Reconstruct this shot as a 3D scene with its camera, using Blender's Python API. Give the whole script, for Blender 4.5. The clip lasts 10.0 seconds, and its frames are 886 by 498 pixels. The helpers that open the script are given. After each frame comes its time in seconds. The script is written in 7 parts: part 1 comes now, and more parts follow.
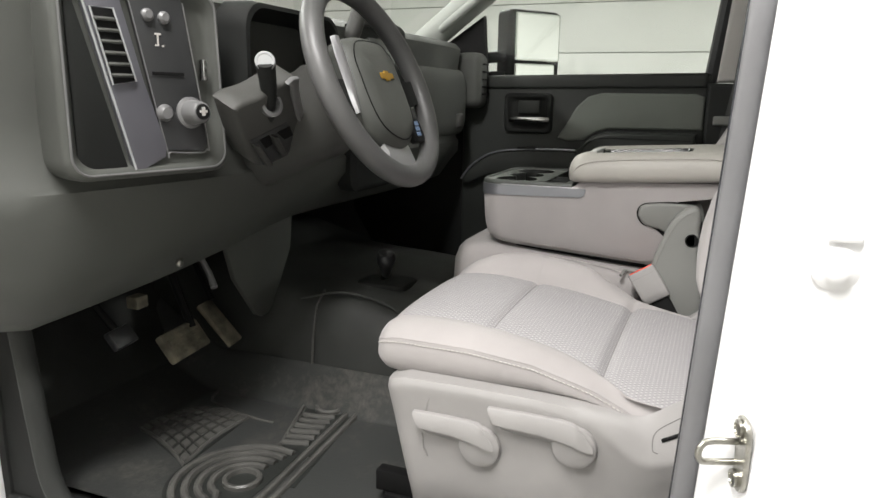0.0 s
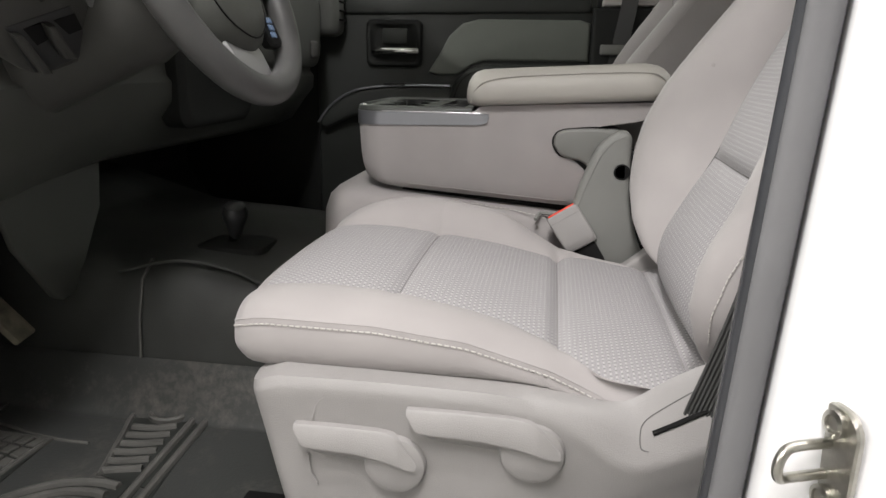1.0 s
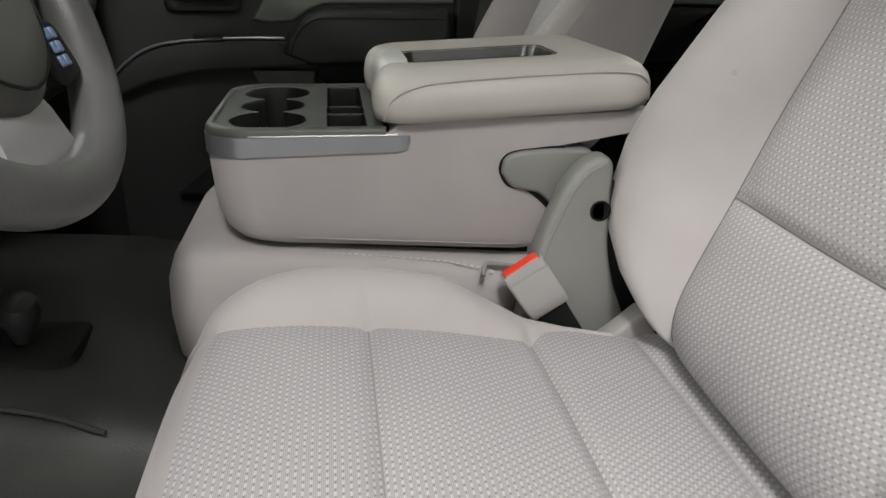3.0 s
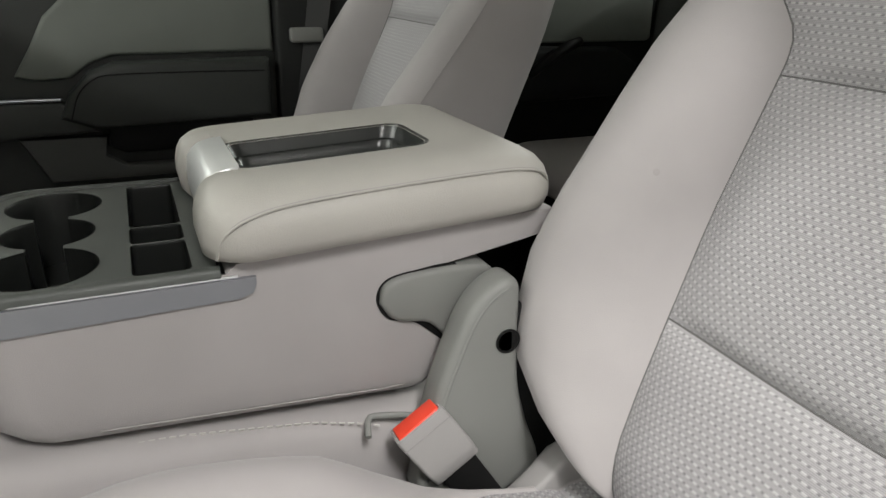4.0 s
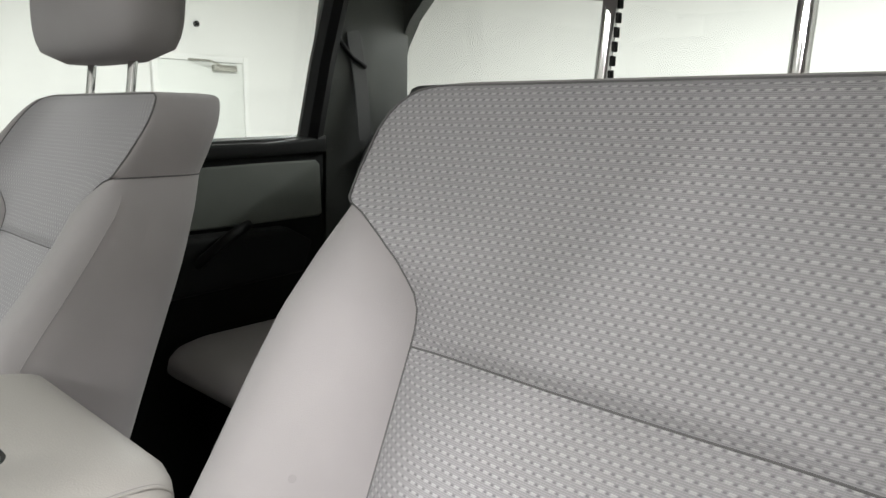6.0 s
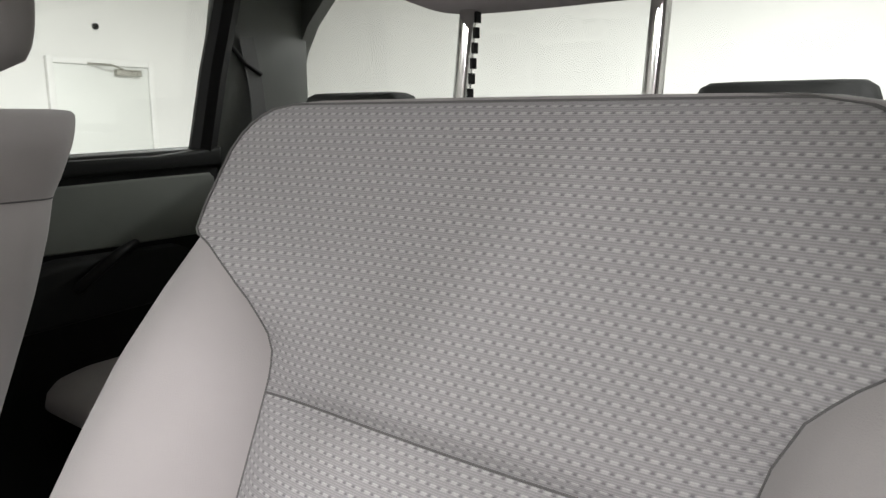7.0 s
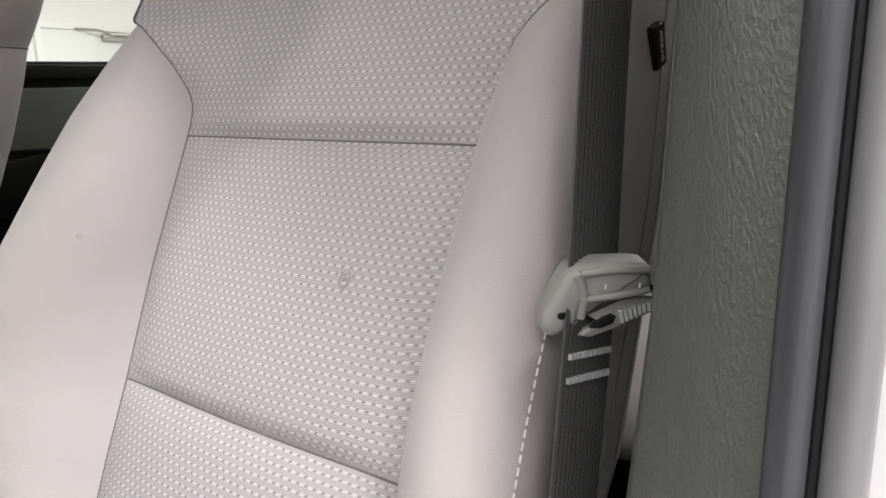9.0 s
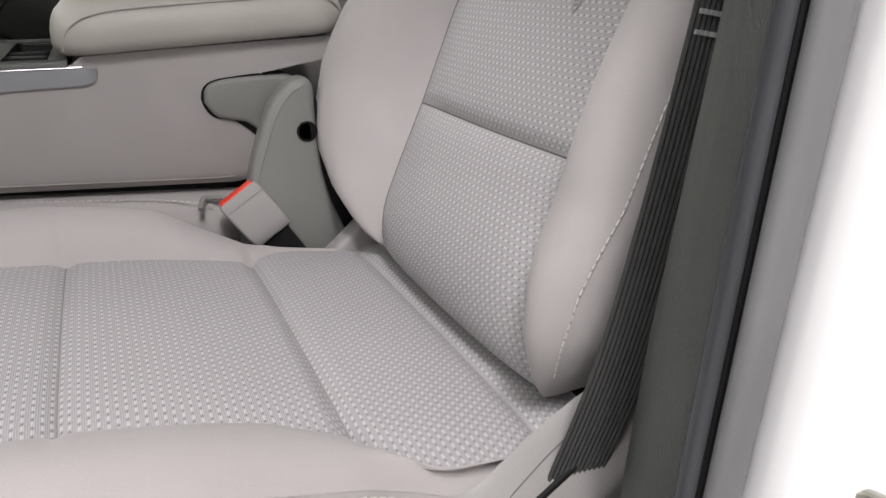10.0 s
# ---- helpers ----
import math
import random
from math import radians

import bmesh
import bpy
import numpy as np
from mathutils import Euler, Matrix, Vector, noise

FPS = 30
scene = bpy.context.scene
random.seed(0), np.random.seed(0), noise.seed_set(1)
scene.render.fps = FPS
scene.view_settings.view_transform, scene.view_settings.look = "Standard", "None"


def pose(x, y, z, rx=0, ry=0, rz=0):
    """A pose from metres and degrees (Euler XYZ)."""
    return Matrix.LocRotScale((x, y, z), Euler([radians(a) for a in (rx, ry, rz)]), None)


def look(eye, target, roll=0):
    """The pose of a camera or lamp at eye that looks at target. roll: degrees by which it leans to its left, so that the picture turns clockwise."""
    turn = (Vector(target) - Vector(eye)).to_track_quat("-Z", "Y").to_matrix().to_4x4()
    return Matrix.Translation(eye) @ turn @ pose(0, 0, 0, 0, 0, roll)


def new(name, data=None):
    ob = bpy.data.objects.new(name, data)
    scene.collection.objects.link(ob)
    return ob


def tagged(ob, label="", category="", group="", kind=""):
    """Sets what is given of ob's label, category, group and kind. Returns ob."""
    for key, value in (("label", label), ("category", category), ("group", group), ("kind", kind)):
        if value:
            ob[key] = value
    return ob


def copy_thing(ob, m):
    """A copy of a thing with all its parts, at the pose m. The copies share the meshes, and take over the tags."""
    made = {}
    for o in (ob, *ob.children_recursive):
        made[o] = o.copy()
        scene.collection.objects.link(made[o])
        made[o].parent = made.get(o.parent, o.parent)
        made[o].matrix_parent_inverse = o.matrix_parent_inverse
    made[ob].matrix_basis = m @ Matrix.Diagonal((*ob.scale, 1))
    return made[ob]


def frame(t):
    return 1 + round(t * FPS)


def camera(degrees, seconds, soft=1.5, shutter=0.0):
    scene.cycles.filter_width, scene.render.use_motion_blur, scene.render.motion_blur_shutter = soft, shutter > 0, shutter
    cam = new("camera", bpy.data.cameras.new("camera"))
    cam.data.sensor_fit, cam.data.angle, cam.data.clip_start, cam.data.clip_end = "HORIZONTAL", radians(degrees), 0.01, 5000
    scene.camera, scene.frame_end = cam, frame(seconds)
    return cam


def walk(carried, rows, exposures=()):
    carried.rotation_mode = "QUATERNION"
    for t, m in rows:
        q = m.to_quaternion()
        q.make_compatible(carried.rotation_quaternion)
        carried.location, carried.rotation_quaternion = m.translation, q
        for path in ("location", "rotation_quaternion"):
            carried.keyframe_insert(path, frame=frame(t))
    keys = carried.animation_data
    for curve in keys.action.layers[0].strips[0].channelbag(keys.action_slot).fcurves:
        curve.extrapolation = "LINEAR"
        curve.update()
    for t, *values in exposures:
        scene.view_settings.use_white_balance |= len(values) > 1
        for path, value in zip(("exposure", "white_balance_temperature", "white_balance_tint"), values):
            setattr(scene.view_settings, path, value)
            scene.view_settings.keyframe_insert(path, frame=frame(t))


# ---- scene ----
cam = camera(65.1, 10.0)
PATH = [
    (0.0, (-1.61, 0.188, 0.746), (0.225, 0.907, 0.312), 0.85),
    (0.5, (-1.443, 0.289, 0.684), (0.456, 0.795, 0.222), 0.92),
    (1.0, (-1.321, 0.344, 0.638), (0.606, 0.634, 0.112), 1.1),
    (1.5, (-1.242, 0.405, 0.603), (0.655, 0.527, -0.077), 1.17),
    (2.0, (-1.179, 0.467, 0.66), (0.686, 0.403, -0.109), 1.26),
    (2.2, (-1.137, 0.488, 0.688), (0.719, 0.353, -0.093), 1.27),
    (3.5, (-0.766, 0.553, 0.776), (1.041, 0.085, 0.009), 1.26),
    (4.0, (-0.661, 0.537, 0.805), (1.049, -0.237, 0.063), 1.39),
    (4.5, (-0.579, 0.466, 0.835), (1.061, -0.496, 0.156), 1.79),
    (5.0, (-0.544, 0.434, 0.868), (1.005, -0.703, 0.249), 0.8),
    (5.5, (-0.573, 0.41, 0.911), (0.863, -0.93, 0.443), 0.64),
    (6.0, (-0.596, 0.397, 0.921), (0.733, -1.074, 0.54), 0.74),
    (6.2, (-0.595, 0.373, 0.924), (0.693, -1.136, 0.546), 0.58),
    (7.5, (-0.652, 0.324, 0.94), (0.466, -1.317, 0.58), 0.51),
    (8.0, (-0.726, 0.352, 0.891), (0.368, -1.312, 0.556), 1.33),
    (8.5, (-0.772, 0.405, 0.821), (0.311, -1.266, 0.49), 0.94),
    (9.0, (-0.818, 0.420, 0.763), (0.336, -1.179, 0.325), -1.01),
    (9.5, (-0.903, 0.421, 0.693), (0.588, -0.824, 0.142), -0.16),
    (10.0, (-1.007, 0.450, 0.655), (0.684, -0.366, -0.091), 0.27),
]
LIGHT = [      # seconds, stops, kelvin, tint
    (0.0, -0.06, 6500, 8), (0.5, -0.11, 6500, 9), (1.0, -0.36, 6500, 10), (1.5, -0.76, 6500, 9), (2.0, -0.99, 6500, 8), (2.2, -0.93, 6500, 8),
    (3.5, -0.16, 6450, 8), (4.0, -0.18, 6450, 7), (4.5, -0.10, 6400, 6), (5.0, 0.14, 6350, 5), (5.5, 0.12, 6350, 5), (6.0, 0.13, 6300, 9), (7.5, 0.00, 6400, 13),
    (8.0, 0.08, 6400, 16), (8.5, 0.12, 6400, 18), (9.0, 0.15, 6450, 14), (9.5, -0.22, 6400, 14), (10.0, -0.46, 6400, 13),
]
walk(cam, [(t, look(eye, target, roll)) for t, eye, target, roll in PATH], LIGHT)

# ---- light ----
world = bpy.data.worlds.new("world")
scene.world = world
world.use_nodes = True
world.node_tree.nodes["Background"].inputs[0].default_value = (0.9, 0.95, 1.0, 1)
world.node_tree.nodes["Background"].inputs[1].default_value = 0.3


def area(name, eye, target, sx, sy, watts, colour):
    lamp = bpy.data.lights.new(name, "AREA")
    lamp.shape, lamp.size, lamp.size_y, lamp.energy, lamp.color = "RECTANGLE", sx, sy, watts, colour
    ob = new(name, lamp)
    ob.matrix_world = look(eye, target)
    return ob


COOL, PLAIN = (0.99, 1.0, 0.95), (1.0, 0.965, 0.955)
for lx, ly, sx, sy, watts, tone in ((-1.36, 0.50, 0.09, 1.2, 38, PLAIN), (-1.95, 0.55, 0.8, 0.25, 78, PLAIN), (-2.6, 3.2, 1.3, 0.35, 100, PLAIN), (2.9, 2.2, 1.3, 0.35, 85, COOL), (2.9, -2.6, 1.3, 0.35, 135, COOL),
                                    (0.1, 3.4, 1.3, 0.35, 90, COOL), (0.1, -3.8, 1.3, 0.35, 120, COOL)):
    area("ceiling_lamp", (lx, ly, 2.42), (lx, ly, 0), sx, sy, watts, tone)

# ---- materials ----


def material(name, colour, rough=0.6, metal=0.0, grain=0.0, grain_size=600.0, blotch=0.0, blotch_size=6.0, spec=0.5, sheen=0.0, stretch=None, lean=(0, 0, 0)):
    """Principled surface with fine grain relief and a broad, weak unevenness of tone."""
    m = bpy.data.materials.new(name)
    m.use_nodes = True
    nt = m.node_tree
    b = nt.nodes["Principled BSDF"]
    b.inputs["Base Color"].default_value = (*colour, 1)
    b.inputs["Roughness"].default_value = rough
    b.inputs["Metallic"].default_value = metal
    b.inputs["Specular IOR Level"].default_value = spec
    if sheen:
        b.inputs["Sheen Weight"].default_value = sheen
    tc = nt.nodes.new("ShaderNodeTexCoord")
    if blotch:
        n = nt.nodes.new("ShaderNodeTexNoise")
        n.inputs["Scale"].default_value = blotch_size
        n.inputs["Detail"].default_value = 5
        nt.links.new(tc.outputs["Object"], n.inputs["Vector"])
        r = nt.nodes.new("ShaderNodeMapRange")
        r.inputs["From Min"].default_value, r.inputs["From Max"].default_value = 0.3, 0.7
        r.inputs["To Min"].default_value, r.inputs["To Max"].default_value = 1 - blotch, 1 + blotch
        nt.links.new(n.outputs["Fac"], r.inputs["Value"])
        mul = nt.nodes.new("ShaderNodeMix")
        mul.data_type, mul.blend_type = "RGBA", "MULTIPLY"
        mul.inputs["Factor"].default_value = 1
        mul.inputs["A"].default_value = (*colour, 1)
        nt.links.new(r.outputs["Result"], mul.inputs["B"])
        nt.links.new(mul.outputs["Result"], b.inputs["Base Color"])
    if grain:
        n = nt.nodes.new("ShaderNodeTexNoise")
        n.inputs["Scale"].default_value = grain_size
        n.inputs["Detail"].default_value = 3
        if stretch:
            mp = nt.nodes.new("ShaderNodeMapping")
            mp.vector_type = "TEXTURE"
            n.inputs["Distortion"].default_value = 0.35
            mp.inputs["Scale"].default_value, mp.inputs["Rotation"].default_value = stretch, lean
            nt.links.new(tc.outputs["Object"], mp.inputs["Vector"])
            nt.links.new(mp.outputs["Vector"], n.inputs["Vector"])
        else:
            nt.links.new(tc.outputs["Object"], n.inputs["Vector"])
        bump = nt.nodes.new("ShaderNodeBump")
        bump.inputs["Strength"].default_value = grain
        bump.inputs["Distance"].default_value = 0.0018 if stretch else 0.001
        nt.links.new(n.outputs["Fac"], bump.inputs["Height"])
        nt.links.new(bump.outputs["Normal"], b.inputs["Normal"])
    return m


def math_node(nt, op, a, b=None):
    n = nt.nodes.new("ShaderNodeMath")
    n.operation = op
    for i, v in enumerate((a, b)):
        if v is None:
            continue
        if isinstance(v, (int, float)):
            n.inputs[i].default_value = v
        else:
            nt.links.new(v, n.inputs[i])
    return n.outputs[0]


def woven(name, base, dash, gap, px=0.0088, pz=0.0046):
    """Woven seat cloth: staggered rows of light dashes on a ribbed grey ground, laid out in the cloth's own metres (UV)."""
    m = material(name, base, 0.85, sheen=0.05)
    nt = m.node_tree
    b = nt.nodes["Principled BSDF"]
    uv = nt.nodes.new("ShaderNodeUVMap")
    sep = nt.nodes.new("ShaderNodeSeparateXYZ")
    nt.links.new(uv.outputs["UV"], sep.inputs[0])
    row = math_node(nt, "DIVIDE", sep.outputs[1], pz)
    fl = math_node(nt, "FLOOR", row)
    odd = math_node(nt, "MULTIPLY", math_node(nt, "MODULO", fl, 2.0), 0.5)
    cu = math_node(nt, "FRACT", math_node(nt, "ADD", math_node(nt, "ADD", math_node(nt, "DIVIDE", sep.outputs[0], px), odd), 500.0))
    cv = math_node(nt, "FRACT", row)
    slant = math_node(nt, "MULTIPLY", math_node(nt, "SUBTRACT", cv, 0.5), 0.16)
    du = math_node(nt, "ABSOLUTE", math_node(nt, "SUBTRACT", math_node(nt, "ADD", cu, slant), 0.5))
    dv = math_node(nt, "ABSOLUTE", math_node(nt, "SUBTRACT", cv, 0.5))

    def mask(v, edge, soft):
        r = nt.nodes.new("ShaderNodeMapRange")
        r.interpolation_type = "SMOOTHSTEP"
        nt.links.new(v, r.inputs["Value"])
        r.inputs["From Min"].default_value, r.inputs["From Max"].default_value = edge - soft, edge + soft
        r.inputs["To Min"].default_value, r.inputs["To Max"].default_value = 1, 0
        return r.outputs["Result"]

    light = math_node(nt, "MULTIPLY", mask(du, 0.26, 0.08), mask(dv, 0.18, 0.09))
    dark = math_node(nt, "MULTIPLY", math_node(nt, "SUBTRACT", 1.0, mask(du, 0.37, 0.06)), mask(dv, 0.14, 0.10))
    rib = math_node(nt, "MULTIPLY", math_node(nt, "SINE", math_node(nt, "MULTIPLY", row, 4 * 2 * math.pi)), 0.5)
    n = nt.nodes.new("ShaderNodeTexNoise")
    n.inputs["Scale"].default_value = 900
    tc = nt.nodes.new("ShaderNodeTexCoord")
    nt.links.new(tc.outputs["Object"], n.inputs["Vector"])
    m1 = nt.nodes.new("ShaderNodeMix")
    m1.data_type = "RGBA"
    nt.links.new(light, m1.inputs["Factor"])
    m1.inputs["A"].default_value, m1.inputs["B"].default_value = (*base, 1), (*dash, 1)
    m2 = nt.nodes.new("ShaderNodeMix")
    m2.data_type = "RGBA"
    nt.links.new(dark, m2.inputs["Factor"])
    nt.links.new(m1.outputs["Result"], m2.inputs["A"])
    m2.inputs["B"].default_value = (*gap, 1)
    m3 = nt.nodes.new("ShaderNodeMix")
    m3.data_type, m3.blend_type = "RGBA", "MULTIPLY"
    m3.inputs["Factor"].default_value = 1.0
    nt.links.new(m2.outputs["Result"], m3.inputs["A"])
    shade = math_node(nt, "ADD", math_node(nt, "MULTIPLY", rib, 0.22), math_node(nt, "ADD", math_node(nt, "MULTIPLY", n.outputs["Fac"], 0.25), 0.875))
    nt.links.new(shade, m3.inputs["B"])
    nt.links.new(m3.outputs["Result"], b.inputs["Base Color"])
    h = math_node(nt, "ADD", math_node(nt, "ADD", math_node(nt, "SUBTRACT", light, dark), math_node(nt, "MULTIPLY", rib, 0.5)), math_node(nt, "MULTIPLY", n.outputs["Fac"], 0.6))
    bump = nt.nodes.new("ShaderNodeBump")
    bump.inputs["Strength"].default_value = 0.5
    bump.inputs["Distance"].default_value = 0.0008
    nt.links.new(h, bump.inputs["Height"])
    nt.links.new(bump.outputs["Normal"], b.inputs["Normal"])
    return m


def glass(name):
    m = bpy.data.materials.new(name)
    m.use_nodes = True
    nt = m.node_tree
    nt.nodes.clear()
    out = nt.nodes.new("ShaderNodeOutputMaterial")
    tr, gl, mix = (nt.nodes.new("ShaderNode" + k) for k in ("BsdfTransparent", "BsdfGlossy", "MixShader"))
    tr.inputs[0].default_value = (0.965, 0.98, 0.968, 1)
    gl.inputs["Roughness"].default_value = 0.02
    mix.inputs[0].default_value = 0.04
    nt.links.new(tr.outputs[0], mix.inputs[1])
    nt.links.new(gl.outputs[0], mix.inputs[2])
    nt.links.new(mix.outputs[0], out.inputs[0])
    return m


CLOTH = material("seat_cloth_plain", (0.34, 0.320, 0.314), 0.8, grain=0.35, grain_size=1100, blotch=0.05, blotch_size=9, sheen=0.2)
WOVEN = woven("seat_cloth_woven", (0.318, 0.308, 0.311), (0.446, 0.434, 0.434), (0.203, 0.198, 0.204), 0.0083, 0.0062)
SIDECLOTH = material("seat_cloth_dark", (0.30, 0.285, 0.28), 0.85, grain=0.4, grain_size=900, blotch=0.06)
GREYPL = material("grey_plastic", (0.285, 0.275, 0.268), 0.52, grain=0.5, grain_size=800, blotch=0.04, blotch_size=14)
GREENPL = material("grey_hinge_plastic", (0.200, 0.202, 0.190), 0.5, grain=0.3, grain_size=1400, blotch=0.04)
VINYL = material("armrest_vinyl", (0.36, 0.345, 0.315), 0.5, grain=0.4, grain_size=700, blotch=0.05)
THREAD = material("thread", (0.52, 0.50, 0.475), 0.8)
# darker than the cloth: shade of the sewn creases is put into this colour
SEAM = material("crease_shade_cord", (0.13, 0.126, 0.124), 0.9)
SEAMLT = material("seam_thread", (0.25, 0.24, 0.236), 0.9)
TRAYPL = material("tray_plastic", (0.055, 0.060, 0.054), 0.45, grain=0.4, grain_size=900, blotch=0.1)
DARKPL = material("dark_plastic", (0.014, 0.015, 0.014), 0.6, grain=0.5, grain_size=900, blotch=0.12, blotch_size=5, spec=0.25)
COLUMNPL = material("column_plastic", (0.052, 0.052, 0.048), 0.6, grain=0.4, grain_size=800, blotch=0.12, blotch_size=6)
DASHPL = material("dash_plastic", (0.068, 0.071, 0.064), 0.55, grain=0.5, grain_size=800, blotch=0.15, blotch_size=4)
DOORPL = material("door_plastic", (0.024, 0.027, 0.024), 0.55, grain=0.4, grain_size=800, blotch=0.1, blotch_size=5)
DOORINS2 = material("door_moulding", (0.055, 0.057, 0.053), 0.6, grain=0.4, grain_size=900, blotch=0.08)
DOORINS = material("door_insert", (0.165, 0.178, 0.158), 0.7, grain=0.4, grain_size=900, blotch=0.08)
PILLARPL = material("pillar_plastic", (0.060, 0.065, 0.059), 0.45, grain=0.5, grain_size=760, blotch=0.08, stretch=(1, 1, 2.6), lean=(0.22, 0.12, 0.0))
PILLARPALE = material("pillar_pale_plastic", (0.40, 0.42, 0.39), 0.6, grain=0.2, blotch=0.05)
PILLARUP = material("pillar_upper_cloth", (0.50, 0.48, 0.46), 0.8, grain=0.2, blotch=0.05)
RUBBER = material("rubber", (0.030, 0.031, 0.033), 0.30, blotch=0.2, blotch_size=8)
SEALRUB = material("seal_rubber", (0.045, 0.047, 0.052), 0.27, grain=0.1, grain_size=300, blotch=0.15, blotch_size=8)
SEALGREY = material("worn_seal_rubber", (0.16, 0.16, 0.165), 0.42, grain=0.1, grain_size=300, blotch=0.12, blotch_size=9)
DULLRUB = material("dull_rubber", (0.022, 0.024, 0.022), 0.8, grain=0.3, grain_size=400, blotch=0.2)
MATRUB = material("mat_rubber", (0.055, 0.056, 0.055), 0.30, grain=0.4, grain_size=300)
_nt = MATRUB.node_tree
_tc, _n1, _n2, _map, _mix = (_nt.nodes.new("ShaderNode" + k) for k in ("TexCoord", "TexNoise", "TexNoise", "MapRange", "Mix"))
_n1.inputs["Scale"].default_value, _n1.inputs["Detail"].default_value = 5.5, 4
_n2.inputs["Scale"].default_value, _n2.inputs["Detail"].default_value, _n2.inputs["Roughness"].default_value = 55, 8, 0.75
for _n in (_n1, _n2):
    _nt.links.new(_tc.outputs["Object"], _n.inputs["Vector"])
_map.inputs["From Min"].default_value, _map.inputs["From Max"].default_value = 0.27, 0.45
_nt.links.new(math_node(_nt, "MULTIPLY", _n1.outputs["Fac"], _n2.outputs["Fac"]), _map.inputs["Value"])
_mix.data_type = "RGBA"
_mix.inputs["A"].default_value, _mix.inputs["B"].default_value = (0.046, 0.048, 0.046, 1), (0.105, 0.100, 0.091, 1)
_nt.links.new(_map.outputs["Result"], _mix.inputs["Factor"])
_nt.links.new(_mix.outputs["Result"], _nt.nodes["Principled BSDF"].inputs["Base Color"])
# lighter ribs, darker grooves: light and shade of the relief put into colour
MATTOP = material("lit_raised_rubber", (0.080, 0.079, 0.073), 0.36, grain=0.4, grain_size=300, blotch=0.3, blotch_size=14)
MATLOW = material("mat_groove_shade", (0.022, 0.024, 0.022), 0.45, grain=0.3, grain_size=300)
TUNNELPL = material("tunnel_plastic", (0.034, 0.036, 0.033), 0.5, grain=0.5, grain_size=500, blotch=0.25, blotch_size=9)
REARPL = material("rear_door_plastic", (0.012, 0.013, 0.012), 0.6, grain=0.4, grain_size=800, blotch=0.1, blotch_size=5, spec=0.2)
TRIMSLATE = material("satin_slate_trim", (0.155, 0.155, 0.175), 0.36, metal=0.45, blotch=0.06)
CARPET = material("floor_vinyl", (0.013, 0.0145, 0.0135), 0.5, spec=0.2, grain=0.6, grain_size=500, blotch=0.3, blotch_size=9)
TRIMDK = material("dark_metallic_trim", (0.25, 0.255, 0.275), 0.30, metal=0.6, blotch=0.08)
SWITCHBK = material("switch_plate_black", (0.030, 0.031, 0.032), 0.45, blotch=0.1)
SWITCHG = material("switch_grey", (0.14, 0.14, 0.14), 0.35, blotch=0.1)
SWITCHL = material("switch_light_grey", (0.36, 0.37, 0.37), 0.4, blotch=0.08)
RIMLEATHER = material("wheel_leather", (0.075, 0.075, 0.074), 0.4, grain=0.4, grain_size=700, blotch=0.2, blotch_size=7)
LATCHSILVER = material("latch_satin_silver", (0.60, 0.605, 0.595), 0.36, metal=0.4, blotch=0.05)
TRIMLT = material("satin_grey_trim", (0.46, 0.46, 0.47), 0.33, metal=0.7, blotch=0.06)
DUSTY = material("dusty_pedal_rubber", (0.17, 0.155, 0.115), 0.8, grain=0.5, grain_size=300, blotch=0.5, blotch_size=30)
GLINTM = material("well_glint", (0.82, 0.82, 0.80), 0.35, metal=0.35)
CHROME = material("chrome", (0.75, 0.75, 0.74), 0.08, metal=1.0)
STEEL = material("zinc_steel", (0.42, 0.41, 0.37), 0.28, metal=1.0, blotch=0.2, blotch_size=60)
PAINT = material("white_paint", (0.84, 0.84, 0.845), 0.25, blotch=0.02, blotch_size=3)
BELT = material("belt_webbing", (0.036, 0.037, 0.036), 0.5, grain=0.5, grain_size=700, blotch=0.1)
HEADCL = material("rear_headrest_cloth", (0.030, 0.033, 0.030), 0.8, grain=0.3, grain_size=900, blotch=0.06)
# same cloth as the cushions; the cab's shade is put into this darker colour
REARCLOTH = material("rear_seat_cloth_shaded", (0.055, 0.058, 0.054), 0.85, grain=0.4, grain_size=900, blotch=0.06)
RED = material("red_plastic", (0.75, 0.06, 0.03), 0.4)
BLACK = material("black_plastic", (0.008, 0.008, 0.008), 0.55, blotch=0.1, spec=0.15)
BUTTONBL = material("button_blue_grey", (0.10, 0.15, 0.24), 0.35, blotch=0.1)
GOLD = material("gold_badge", (0.65, 0.38, 0.06), 0.3, metal=0.8)
# lighter than a dark screen: its reflection is put into the base colour
SCREEN = material("screen_glass", (0.10, 0.105, 0.10), 0.25, blotch=0.08)
HEADLINER = material("headliner_cloth", (0.5, 0.49, 0.46), 0.9, grain=0.2, blotch=0.04)
WALLW = material("garage_wall_paint", (0.84, 0.835, 0.82), 0.6, grain=0.05, grain_size=60, blotch=0.03, blotch_size=1.5)
DOORW = material("garage_door_enamel", (0.76, 0.77, 0.745), 0.45, blotch=0.03, blotch_size=2)
CONCRETE = material("garage_concrete", (0.40, 0.39, 0.37), 0.6, grain=0.2, grain_size=80, blotch=0.15, blotch_size=2)
GLASS = glass("window_glass")
# tray plastic with the shade inside the wells put into its colour
WELLPL = material("well_plastic_shaded", (0.011, 0.012, 0.011), 0.38, spec=0.3, grain=0.3, grain_size=900, blotch=0.15)
LINER = material("tray_liner", (0.020, 0.022, 0.020), 0.24, grain=0.15, grain_size=900, blotch=0.2, blotch_size=14)
